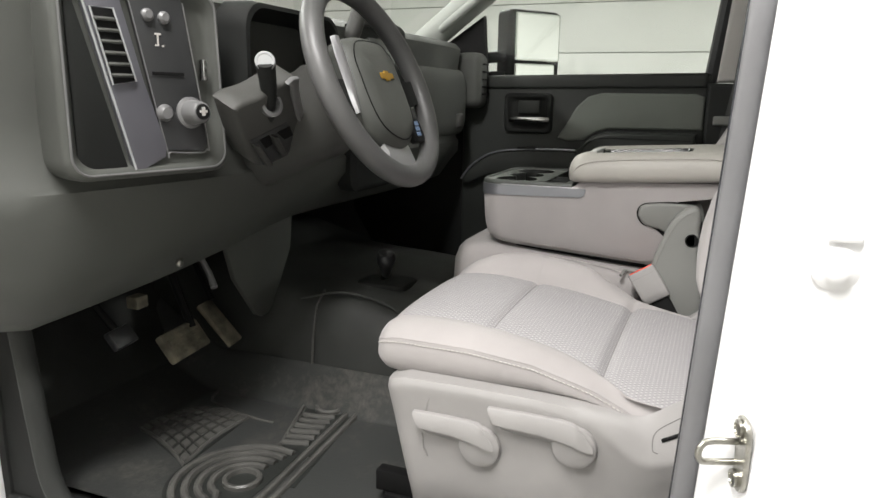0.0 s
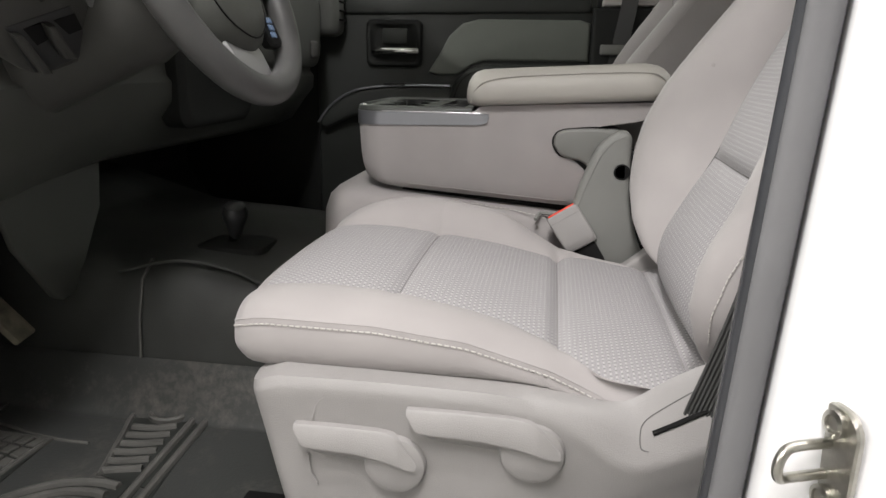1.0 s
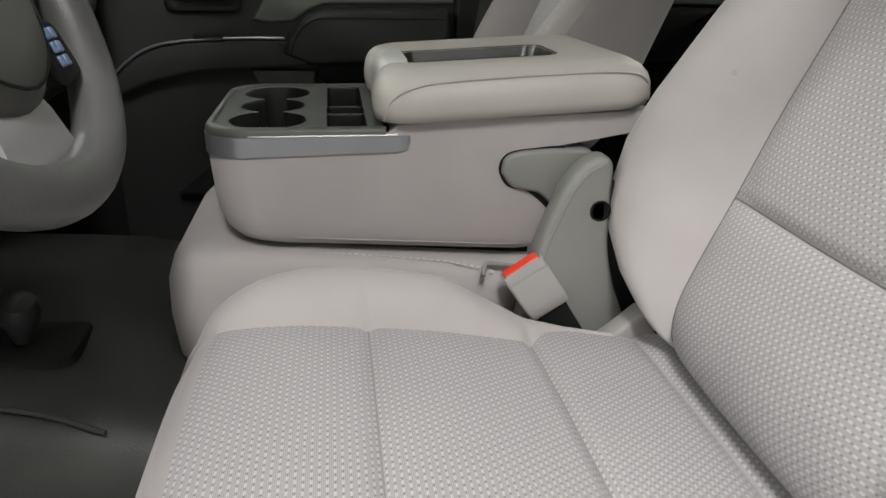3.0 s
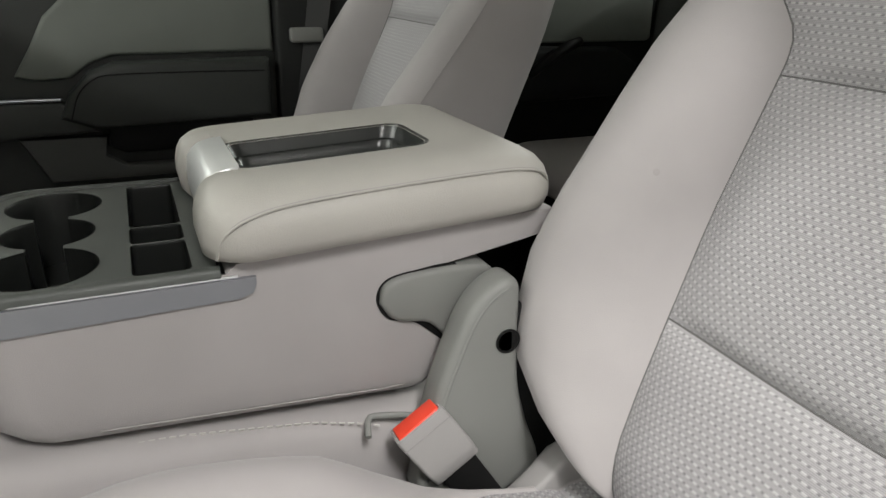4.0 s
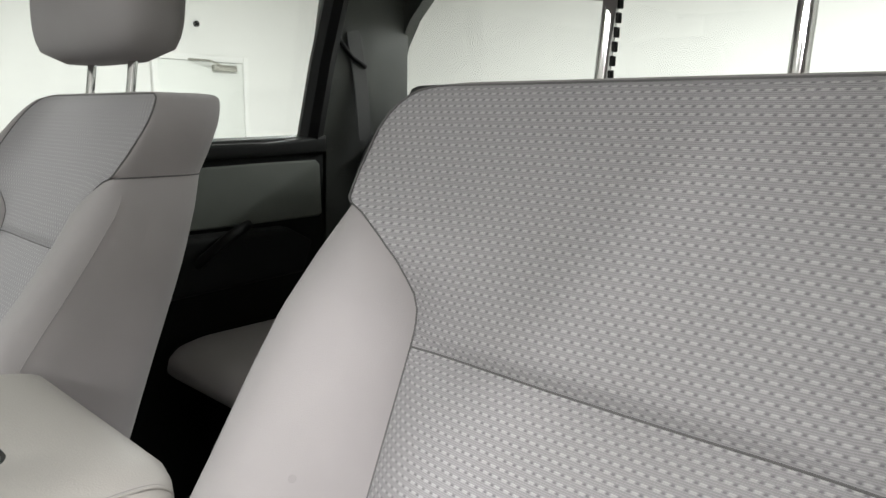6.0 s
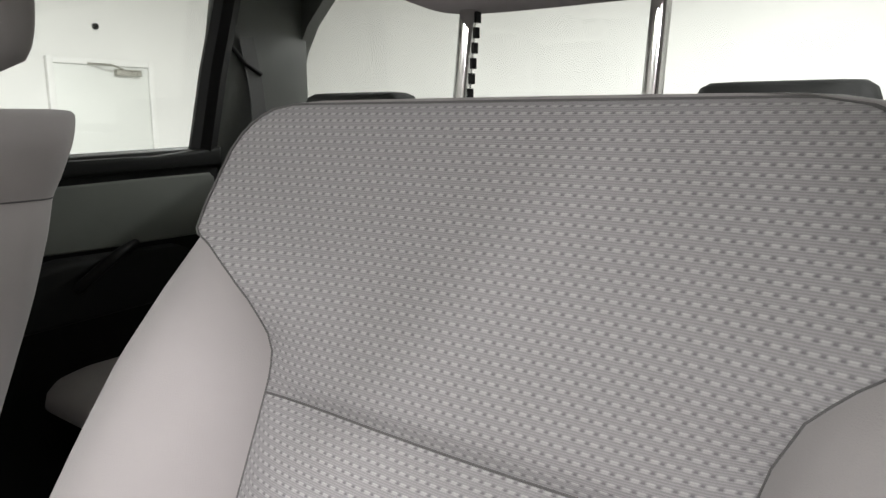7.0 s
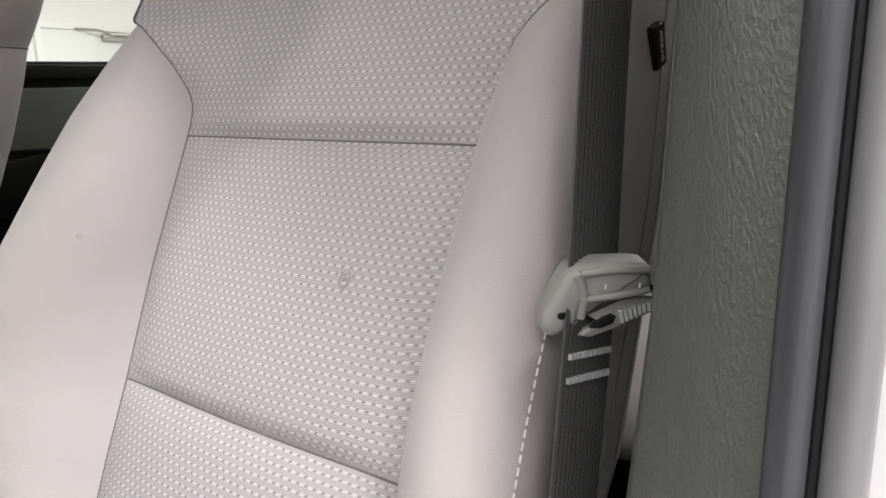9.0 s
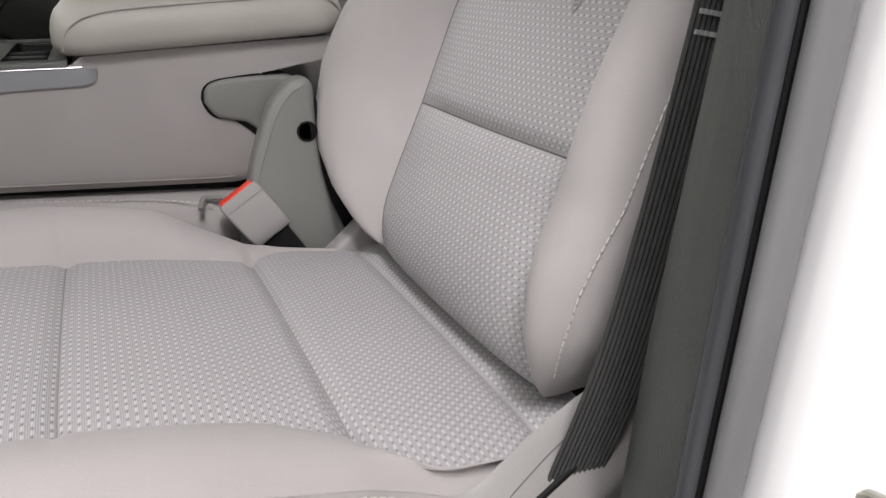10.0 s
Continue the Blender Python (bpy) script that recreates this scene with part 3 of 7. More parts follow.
def cushion_ring(y, n_in=17, n_b=9):
    """Cross-section of the seat cushion at y; x grows towards the cab's middle."""
    z0 = interp(y, CUSH_Z)
    zp = z0      # the bolsters run past the cross seams
    for ys, depth in ((0.517, 0.006), (0.322, 0.009), (0.182, 0.007)):
        z0 -= depth * math.exp(-((y - ys) / 0.007) ** 2)
    z0 += 0.005 * math.sin(math.pi * min(max((y - 0.322) / 0.195, 0), 1))
    wo = interp(y, [(0.12, 0.268), (0.20, 0.272), (0.265, 0.272), (0.28, 0.267), (0.29, 0.259), (0.304, 0.245), (0.326, 0.216), (0.38, 0.190), (0.45, 0.178), (0.517, 0.168), (0.62, 0.170), (0.76, 0.172)])
    wi = interp(y, [(0.12, 0.185), (0.20, 0.188), (0.265, 0.198), (0.295, 0.192), (0.325, 0.164), (0.40, 0.158), (0.517, 0.162), (0.62, 0.160), (0.76, 0.164)])
    Wo = interp(y, [(0.12, 0.271), (0.20, 0.276), (0.265, 0.277), (0.30, 0.273), (0.45, 0.272), (0.65, 0.268), (0.69, 0.260), (0.708, 0.246), (0.718, 0.230), (0.724, 0.210)])
    Wi = interp(y, [(0.12, 0.190), (0.20, 0.200), (0.25, 0.205), (0.29, 0.215), (0.34, 0.235), (0.40, 0.258), (0.48, 0.268), (0.60, 0.272), (0.67, 0.262), (0.70, 0.248), (0.716, 0.230), (0.724, 0.210)])
    bo = interp(y, [(0.12, 0.0), (0.25, 0.0), (0.28, 0.003), (0.31, 0.012), (0.40, 0.020), (0.52, 0.020), (0.65, 0.010), (0.72, 0.004), (0.76, 0.0)])
    bi = interp(y, [(0.12, 0.0), (0.22, 0.0), (0.27, 0.001), (0.32, 0.007), (0.37, 0.024), (0.42, 0.043), (0.55, 0.046), (0.64, 0.030), (0.70, 0.012), (0.76, 0.0)])
    zso = interp(y, [(0.12, 0.290), (0.25, 0.300), (0.27, 0.303), (0.29, 0.311), (0.33, 0.328), (0.42, 0.352), (0.52, 0.362), (0.66, 0.362), (0.70, 0.352), (0.716, 0.342), (0.724, 0.333)])
    zb = interp(y, [(0.12, 0.262), (0.27, 0.290), (0.33, 0.306), (0.60, 0.300), (0.69, 0.300), (0.71, 0.304), (0.724, 0.312)])
    zsi = interp(y, [(0.12, 0.28), (0.30, 0.315), (0.45, 0.352), (0.65, 0.352), (0.70, 0.345), (0.724, 0.335)])
    ins = []
    for k in range(n_in):
        u = k / (n_in - 1)
        x = -wo + (wo + wi) * u
        e = abs(2 * u - 1)
        ins.append((x, z0 - 0.004 * e ** 12 + 0.004 * (1 - e * e)))
    inner = bez((wi, z0 - 0.004), (wi + 0.25 * (Wi - wi), zp + 1.3 * bi), (Wi, zp + 1.25 * bi), (Wi + 0.002, zsi), n_b)
    iside = bez((Wi + 0.002, zsi), (Wi + 0.004, zsi - 0.02), (Wi + 0.004, zb + 0.02), (Wi - 0.02, zb), 4)
    under = [(Wi - 0.02 + (-Wo + 0.012 - Wi + 0.02) * k / 5, zb - 0.004) for k in range(1, 5)]
    oside = bez((-Wo + 0.012, zb), (-Wo - 0.006, zb + 0.012), (-Wo - 0.008, zso - 0.03), (-Wo, zso), 6)
    pleat = math.exp(-((y - 0.32) / 0.045) ** 2) * 0.0022
    oside = [(x - pleat * math.sin(math.pi * min(1, max(0, (z - zb) / max(zso - zb, 0.01)))) * math.sin(y * 420 + z * 90), z) for x, z in oside]
    outer = bez((-Wo, zso), (-Wo + 0.02, zso + 0.012 + bo * 0.6), (-wo - 0.3 * (Wo - wo), zp + 1.2 * bo), (-wo, z0 - 0.004), n_b)
    ring = ins + inner[1:] + iside[1:] + under + oside + outer[1:-1]
    return [(x, y, z) for x, z in ring]


def cushion(root, to):
    ys = [0.125, 0.14, 0.155, 0.168, 0.176, 0.182, 0.188, 0.196, 0.21, 0.225, 0.235, 0.247, 0.26, 0.27, 0.28, 0.285, 0.29, 0.295, 0.30, 0.305, 0.31, 0.316, 0.322, 0.328, 0.334, 0.339, 0.345, 0.352, 0.365, 0.377, 0.39, 0.42, 0.45, 0.48, 0.50, 0.509, 0.513,
          0.517, 0.521, 0.525, 0.535, 0.56, 0.59, 0.62, 0.65, 0.672, 0.685, 0.695, 0.703, 0.710, 0.716, 0.720, 0.7225, 0.724]
    rows = [cushion_ring(y) for y in ys]
    # the nose bows forward in its middle
    rows = [[(x, y - max(0, y - 0.60) * (0.095 + (abs(x) / 0.27) ** 3 * 0.12), z) for x, y, z in r] for r in rows]
    n, nin, nb = len(rows[0]), 17, 9
    run = [0.0]
    for a, b in zip(rows, rows[1:]):
        run.append(run[-1] + (Vector(a[8]) - Vector(b[8])).length)

    def piece(name, r0, r1, cols, mat, label):
        rr = [[to(rows[i][j % n]) for j in cols] for i in range(r0, r1 + 1)]
        uv = [[(rows[i][j % n][0], run[i]) for j in cols] for i in range(r0, r1 + 1)]
        return part(name, grid(rr, uv=uv), mat, root, label, sharp=70)

    i0, i1, i2, nose = ys.index(0.182), ys.index(0.322), ys.index(0.517), ys.index(0.695)
    ins = range(nin)
    piece("rear_tab", 0, i0, ins, WOVEN, "grey woven cloth strip")
    piece("rear_panel", i0, i1, ins, WOVEN, "grey woven cloth panel")
    piece("middle_panel", i1, i2, ins, WOVEN, "grey woven cloth panel")
    piece("front_panel", i2, nose, ins, WOVEN, "grey woven cloth panel")
    piece("cushion_bolster", 0, nose, range(nin - 1, nin + nb), CLOTH, "plain grey cloth bolster")
    o0 = n - nb + 1 - 1
    piece("cushion_bolster", 0, nose, list(range(o0, n)) + [0], CLOTH, "plain grey cloth bolster")
    sides = grid([[to(p) for p in r[nin + nb - 1:o0 + 1]] for r in rows])
    front = grid([[to(r[j % n]) for j in list(range(o0, n)) + list(range(0, nin + nb))] for r in rows[nose:]])
    last = [Vector(p) for p in rows[-1]]
    c = sum(last, Vector()) / n
    cap = grid([[to(c + (p - c) * k + Vector((0, h, 0))) for p in last] for k, h in ((1, 0), (0.8, 0.006), (0.3, 0.009))], True, False, True)
    part("cushion_cover", join(sides, front, cap), CLOTH, root, "plain grey side and front cloth", sharp=70)
    for i in (i0, i1, i2):
        part("seam", tube([to((p[0], p[1], p[2] + 0.0005)) for p in rows[i][:nin]], 0.0006, 6), SEAMLT, root, "sewn cross seam")
    part("seam", tube([to((r[0][0], r[0][1], r[0][2])) for r in rows[:nose + 1]], 0.0005, 6), CLOTH, root, "sewn seam")
    part("seam", tube([to((r[nin - 1][0], r[nin - 1][1], r[nin - 1][2])) for r in rows[:nose + 1]], 0.0005, 6), CLOTH, root, "sewn seam")
    edge = [to((r[o0][0] + 0.0002, r[o0][1], r[o0][2])) for r in rows[14:]]
    part("piping", tube(edge, 0.0007, 8), CLOTH, root, "cloth piping")
    stitches([to((r[o0 - 1][0] * 0.45 + r[o0][0] * 0.55 - 0.0012, r[o0][1], r[o0 - 1][2] * 0.45 + r[o0][2] * 0.55)) for r in rows[14:]], root, length=0.0048, gap=0.0024, r=0.0010)


def headrest(root, to, z0=1.018, wide=1.0):
    rows = []
    for k in range(13):
        t = k / 12
        z = z0 + 0.215 * t
        e = (1 - abs(2 * t - 1) ** 3.2) ** (1 / 2.6) if 0 < t < 1 else 0.0
        hw, hd = (0.098 + 0.066 * e) * wide, 0.034 + 0.038 * e
        yc = -0.128 - 0.10 * (z - 1.02) + 0.01 * t
        rows.append([to((math.copysign(abs(math.cos(a)) ** 0.5, math.cos(a)) * hw, yc + math.copysign(abs(math.sin(a)) ** 0.7, math.sin(a)) * hd, z)) for a in (2 * math.pi * j / 36 for j in range(36))])
    head = part("headrest", grid(rows, True, True, True), SIDECLOTH, root, "raised grey cloth headrest", sharp=70)
    for sx in (-1, 1):
        part("post", tube([to((sx * 0.075, -0.120, 0.90)), to((sx * 0.075, -0.140, z0 + 0.03))], 0.0068, 14), CHROME, head, "chrome post")
        part("post_guide", lathe([(0.019, 0), (0.019, 0.005), (0.015, 0.009), (0.009, 0.010)], to((sx * 0.075, -0.128, 0.941)), (0, -0.12, 1), 20), BLACK, head, "black post guide")
        if sx > 0:
            for z in np.arange(0.955, 1.015, 0.0115):
                part("notch", box(-0.0015, 0.0015, -0.003, 0.003, -0.004, 0.004, 0, 1, Matrix.Translation(to((0.075 - 0.0068, -0.122 - 0.17 * (z - 0.92), z)))), BLACK, head)


def lever(to, y_tip, length, z_tip):
    """A wedge-shaped paddle lever with a bright lower facet and a round hub behind its end."""
    k = length / 0.16
    rows = []
    for d in (0.0, 0.004, 0.010, 0.018, 0.024, 0.05, 0.08, 0.11, 0.128, 0.138, 0.146, 0.153, 0.158, 0.160):
        top = interp(d, [(0, 0.0), (0.06, 0.001), (0.120, 0.0), (0.130, -0.003), (0.140, -0.010), (0.150, -0.021), (0.160, -0.033)])
        mid = interp(d, [(0, -0.006), (0.009, -0.023), (0.024, -0.0245), (0.09, -0.0265), (0.131, -0.034), (0.150, -0.041), (0.160, -0.040)])
        low = interp(d, [(0, -0.008), (0.010, -0.025), (0.023, -0.037), (0.147, -0.0465), (0.160, -0.043)])
        low, mid = min(low, mid - 0.0006), min(mid, top - 0.0006)
        y, e = y_tip - d * k, min(1, d / 0.02) * min(1, (0.163 - d) / 0.02)
        prof = ((-0.288, top), (-0.3115, top), (-0.3135, top - 0.0018), (-0.315 - 0.003 * e, mid + 0.0012), (-0.315 - 0.0028 * e, mid), (-0.304, low + 0.001), (-0.302, low), (-0.288, low))
        rows.append([to((x, y, z_tip + z)) for x, z in prof])
    hub = lathe([(0.034, -0.02), (0.034, 0.008), (0.032, 0.012), (0.026, 0.0145), (0.0, 0.015)], to((-0.298, y_tip - 0.131 * k, z_tip - 0.040)), to((-1, 0, 0.0)) - to((0, 0, 0.0)), 28)
    return join(grid(rows, True, True, True), hub)


SHIELD_TOP = [(0.03, 0.410), (0.12, 0.378), (0.15, 0.365), (0.18, 0.351), (0.204, 0.337), (0.226, 0.321), (0.244, 0.307), (0.254, 0.303), (0.275, 0.303), (0.30, 0.306), (0.35, 0.312), (0.62, 0.312), (0.655, 0.298)]
SHIELD_RIM = [(0.03, 0.350), (0.10, 0.320), (0.155, 0.291), (0.19, 0.272), (0.218, 0.257), (0.24, 0.250), (0.262, 0.256), (0.29, 0.277), (0.32, 0.293), (0.40, 0.304), (0.52, 0.307), (0.627, 0.303), (0.655, 0.288)]


def side_shield(root, to, levers=True):
    """Moulded trim along the seat's outer side, with its levers and the belt's slot."""
    rows = []
    for y in [0.655, 0.654, 0.651, 0.645, 0.635, 0.62, 0.60, 0.55, 0.50, 0.45, 0.40, 0.36, 0.34, 0.325, 0.312, 0.30, 0.29, 0.28, 0.27, 0.26, 0.25, 0.24, 0.23, 0.21, 0.19, 0.17, 0.15, 0.12, 0.09, 0.05, 0.03]:
        top, rim = interp(y, SHIELD_TOP), interp(y, SHIELD_RIM)
        f = interp(y, [(0.62, 1.0), (0.635, 0.97), (0.645, 0.90), (0.651, 0.80), (0.654, 0.68), (0.655, 0.60)])
        zc = min(rim - 0.032, 0.239 + (0.304 - y) * 0.56) if y < 0.36 else 0.20
        inset = interp(y, [(0.22, 0.012), (0.30, 0.006), (0.345, 0.0)])
        g = interp(y, [(0.24, 0.0), (0.275, 1.0)])      # the belt plate slopes evenly, the front is a ledge
        mid = lambda x, z: rim + (top - rim) * (x + 0.3045) / 0.0245 * (1 - g) + (z - rim) * g
        prof = ((-0.20, top - 0.12 + 0.116 * g), (-0.274 + 0.004 * g - 0.008 * g, top - 0.05 * (1 - g)), (-0.277 - 0.001 * g, top), (-0.283 - 0.005 * g, mid(-0.283, top - 0.0015)), (-0.297 - 0.002 * g, mid(-0.297, (top + rim) / 2 + 0.002)), (-0.3042, rim - 0.0015), (-0.3056, rim - 0.007), (-0.3048, rim - 0.016), (-0.3030, (rim + zc) / 2 - 0.006), (-0.302, zc),
                (-0.302 + inset * 0.30, zc - 0.012), (-0.300 + inset, 0.15 if y > 0.36 else zc - 0.055), (-0.296 + inset, 0.09), (-0.28 + inset, 0.07), (-0.20, 0.07))
        rows.append([to((-0.24 + (x + 0.24) * f, y - max(0, 0.29 - z) * 0.22 * max(0, (y - 0.50) / 0.155), z)) for x, z in prof])
    shield = part("side_shield", grid(rows, True, True, True), GREYPL, root, "moulded grey plastic side trim", sharp=45)
    if levers:
        part("lever", lever(to, 0.598, 0.134, 0.261), GREYPL, shield, "grey plastic height lever")
        part("lever", lever(to, 0.475, 0.160, 0.290), GREYPL, shield, "grey plastic recliner lever")

        def on_top(x, y, h=0.0):
            a, b = interp(y, SHIELD_TOP), interp(y, SHIELD_RIM)
            return to((x, y, b + (a - b) * (x + 0.3045) / 0.0245 + h))

        part("slot", tube([on_top(-0.2957, 0.2244, 0.0008), on_top(-0.2955, 0.205, 0.0008), on_top(-0.2945, 0.165, 0.0008)], 0.0028, 8), BLACK, shield, "dark belt slot")
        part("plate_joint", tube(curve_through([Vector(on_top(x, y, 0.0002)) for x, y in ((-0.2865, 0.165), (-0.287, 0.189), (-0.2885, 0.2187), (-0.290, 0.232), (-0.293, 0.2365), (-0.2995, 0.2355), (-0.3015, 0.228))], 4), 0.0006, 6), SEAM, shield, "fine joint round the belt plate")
        for pts in (((0.566, 0.291), (0.574, 0.283), (0.580, 0.262)), ((0.586, 0.222), (0.584, 0.20), (0.577, 0.185))):
            part("groove_rib", tube(curve_through([Vector(to((-0.3034, y, z))) for y, z in pts], 4), 0.0018, 6), GREYPL, shield)
        part("index_mark", box(0, 0.003, 0, 0.005, 0, 0.009, 0.001, 1, Matrix.Translation(to((-0.3045, 0.395, 0.289)))), THREAD, shield, "pale index mark")
    return shield


def front_seat(cx, s, label):
    to = seat_frames(cx, s, 0.0 if s > 0 else 0.05)
    root = thing("front_seat", (cx, 0.35, 0.0), label, "car seat", "front seats")
    backrest(root, to)
    cushion(root, to)
    headrest(root, to, *((1.018, 1.0) if s > 0 else (0.998, 1.06)))
    side_shield(root, to, s > 0)
    for x in (-0.19, 0.17):
        part("rail", join(box(cx + s * x - 0.022, cx + s * x + 0.022, 0.05, 0.70, 0.004, 0.035, 0.004), box(cx + s * x - 0.014, cx + s * x + 0.014, 0.08, 0.72, 0.035, 0.075, 0.003)), BLACK, root, "black steel seat rail")
    part("pan", box(cx - 0.21, cx + 0.21, 0.10, 0.62, 0.18, 0.262, 0.01), BLACK, root, "black seat pan")
    for x in (-0.17, 0.15):
        part("leg", box(cx + s * x - 0.02, cx + s * x + 0.02, 0.14, 0.58, 0.07, 0.185, 0.004), BLACK, root, "black steel seat riser")
    return root


driver = front_seat(XS, 1, "grey cloth driver's bucket seat with woven inserts and two side levers")
passenger = front_seat(XP, -1, "grey cloth passenger's bucket seat with woven inserts beside the console")
for pts in (((-0.4665, 0.6350), (-0.4690, 0.6310), (-0.4675, 0.6265), (-0.4640, 0.6235)), ((-0.4610, 0.6345), (-0.4595, 0.6300), (-0.4615, 0.6250), (-0.4650, 0.6220)), ((-0.4660, 0.6300), (-0.4625, 0.6292))):
    part("grease_mark", tube(curve_through([Vector((x, 0.0562 - (z - 0.6287) * 0.455 + 0.0003, z)) for x, z in pts], 4), 0.0011, 6), STAINM, driver, "small dark grease mark")
part("smear", lathe([(0.0040, -0.002), (0.0034, 0.0002), (0.001, 0.0004), (0, 0.0004)], (-0.1766, 0.1050, 0.641), (-0.78, 0.52, 0.34), 8), SMEARM, driver, "faint grease smear")
part("crease", tube([(-0.2990, 0.1052, 0.4982), (-0.3040, 0.1120, 0.4915), (-0.3090, 0.1185, 0.4835)], [0.0002, 0.0005, 0.0002], 6), CLOTH, driver, "fine cloth crease")

# ---- centre seat folded down as a console ----
CL, CR = -0.070, 0.250          # its sides
con = thing("centre_console", (CX, 0.45, 0.25), "grey folded-down centre seat console with cup holders and padded lid", "console")


def console_body():
    rows = []
    for z, gy, gx, r in ((0.3895, 0.044, 0.016, 0.03), (0.3900, 0.034, 0.009, 0.028), (0.3935, 0.022, 0.0035, 0.024), (0.404, 0.010, 0.001, 0.02), (0.424, 0.003, 0.000, 0.014), (0.47, 0.0, 0.0, 0.012), (0.520, -0.003, -0.001, 0.012), (0.5535, -0.002, 0.0, 0.012)):
        o = rounded(CL + gx, CR - gx, 0.262 + gy * 0.6, 0.700 - gy, [0.05, 0.05, r, r], 8)
        rows.append([(x, y, z + (0.024 * max(0, y - 0.33) / 0.34 if z < 0.45 else 0)) for x, y in o])
    a = grid(rows, True, True, False)
    o = [(0.290, 0.533), (0.264, 0.533), (0.22, 0.540), (0.150, 0.552), (0.145, 0.557), (0.143, 0.578), (0.362, 0.568), (0.47, 0.562), (0.48, 0.5535), (0.290, 0.5535)]
    b = extrude(o, "x", CL, CR)
    return join(a, b)


# added block: the shade between console and cushion is put into its black
part("underside", box(CL + 0.030, CR - 0.030, 0.285, 0.625, 0.360, 0.402, 0.004), BLACK, con, "added black block for the shade under the console")
part("body_edge", tube([(CL + 0.0006, y, 0.4000 + 0.024 * max(0, y - 0.33) / 0.34) for y in np.linspace(0.31, 0.60, 12)], 0.0008, 6), CLOTH, con, "fine rolled edge")
part("body", console_body(), CLOTH, con, "plain grey cloth body", sharp=50)
# silver band round the front
arc = rounded(CL - 0.004, CR + 0.004, 0.40, 0.706, [0.055, 0.055, 0.001, 0.001], 10)[:22]
path = [(CR + 0.004, 0.455)] + arc + [(CL - 0.004, 0.50), (CL - 0.004, 0.47), (CL - 0.004, 0.458), (CL - 0.003, 0.4545)]
rows = []
for i, (x, y) in enumerate(path):
    k = max(0, i - (len(path) - 3))
    lo = 0.5240 + (0.004 if k == 1 else 0.012 if k == 2 else 0) + 0.006 * (0.706 - y) / 0.25
    rows.append([(x, y, lo), (x, y, 0.5490), (x + (0.008 if x < CX else -0.008), y - (0.008 if y > 0.65 else 0), 0.5500), (x + (0.008 if x < CX else -0.008), y - (0.008 if y > 0.65 else 0), lo)])
part("trim_band", grid(rows, True, True, True), TRIMDK, con, "dark metallic trim band", sharp=35)
rows = [[(x, y, z) for x, y in rounded(CL + g, CR - g, 0.484, 0.7035 - g, [0.052, 0.052, 0.001, 0.001], 10)] for g, z in ((-0.0015, 0.5495), (-0.001, 0.556), (0.002, 0.5595), (0.007, 0.5600), (0.008, 0.556))]
part("band_edge", tube([(x + (0.004 if x < CX else -0.004), y - (0.004 if y > 0.65 else 0), 0.5502) for x, y in path[:-2]], 0.0017, 8), TRIMLT, con, "bright upper edge of the band")
part("tray_rim", grid(rows, True), TRAYPL, con, "dark plastic tray rim", sharp=50)


def cup_outline():
    """Outline of the three joined cup openings."""
    us = np.linspace(-0.1425, 0.1425, 115)
    half = [max([math.sqrt(max(r * r - (u - c) ** 2, 0)) for c, r in ((-0.095, 0.048), (0.0, 0.043), (0.095, 0.048))] + [0.016 if abs(u) < 0.12 else 0.0]) for u in us]
    up = [(CX + u, 0.630 + h) for u, h in zip(us, half)]
    return up + [(x, 1.26 - y) for x, y in up[-2:0:-1]]


holes = [(cup_outline(), 0.085)] + [(rounded(CX + a, CX + b, 0.506, 0.556, 0.006, 3), 0.055) for a, b in ((-0.142, -0.064), (-0.060, -0.014), (-0.010, 0.142))]
top_z = 0.5560
bm = bmesh.new()
loops = []
for o in [rounded(CL + 0.006, CR - 0.006, 0.486, 0.6965, [0.046, 0.046, 0.001, 0.001], 10)] + [h[0] for h in holes]:
    vs = [bm.verts.new((x, y, top_z)) for x, y in o]
    loops += [bm.edges.new((vs[k], vs[(k + 1) % len(vs)])) for k in range(len(vs))]
bmesh.ops.triangle_fill(bm, edges=loops, use_beauty=True, use_dissolve=False)
tray = part("cup_tray", bm, TRAYPL, con, "dark green-grey cup holder tray", smooth=False)
for k, (o, depth) in enumerate(holes):
    mx, my = sum(p[0] for p in o) / len(o), sum(p[1] for p in o) / len(o)
    rows = [[(mx + (x - mx) * q, my + (y - my) * q, top_z + dz) for x, y in o] for q, dz in ((1.0, 0.0006), (0.992, 0.0002), (0.985, -0.003), (0.96, -depth))]
    part("cup_well" if k == 0 else "pocket", grid(rows, True, False, True), WELLPL, tray, "open well, its shade put into the colour", sharp=50)


part("divider", lathe([(0.0, 0.0), (0.008, 0.0), (0.0075, 0.058), (0.006, 0.0635), (0.003, 0.066), (0.0, 0.0665)], (0.143, 0.607, 0.4712), (0, 0, 1), 20), WELLPL, tray, "black rubber divider finger")
# bright discs added for a glint inside the cup well
coin = single("coin", lathe([(0.0, 0.0), (0.0110, 0.0), (0.0115, 0.0006), (0.0110, 0.0014), (0.0, 0.0014)], (0.145, 0.643, 0.4716), (0.0, 0.0, 1), 20), GLINTM, "small bright disc for a glint in the cup holder", "coin", group="coins in the cup holder")
copy_thing(coin, Matrix.Translation((-0.010, 0.021, 0.0004)))


def lid_z(y):
    return 0.055 * (0.49 - y)


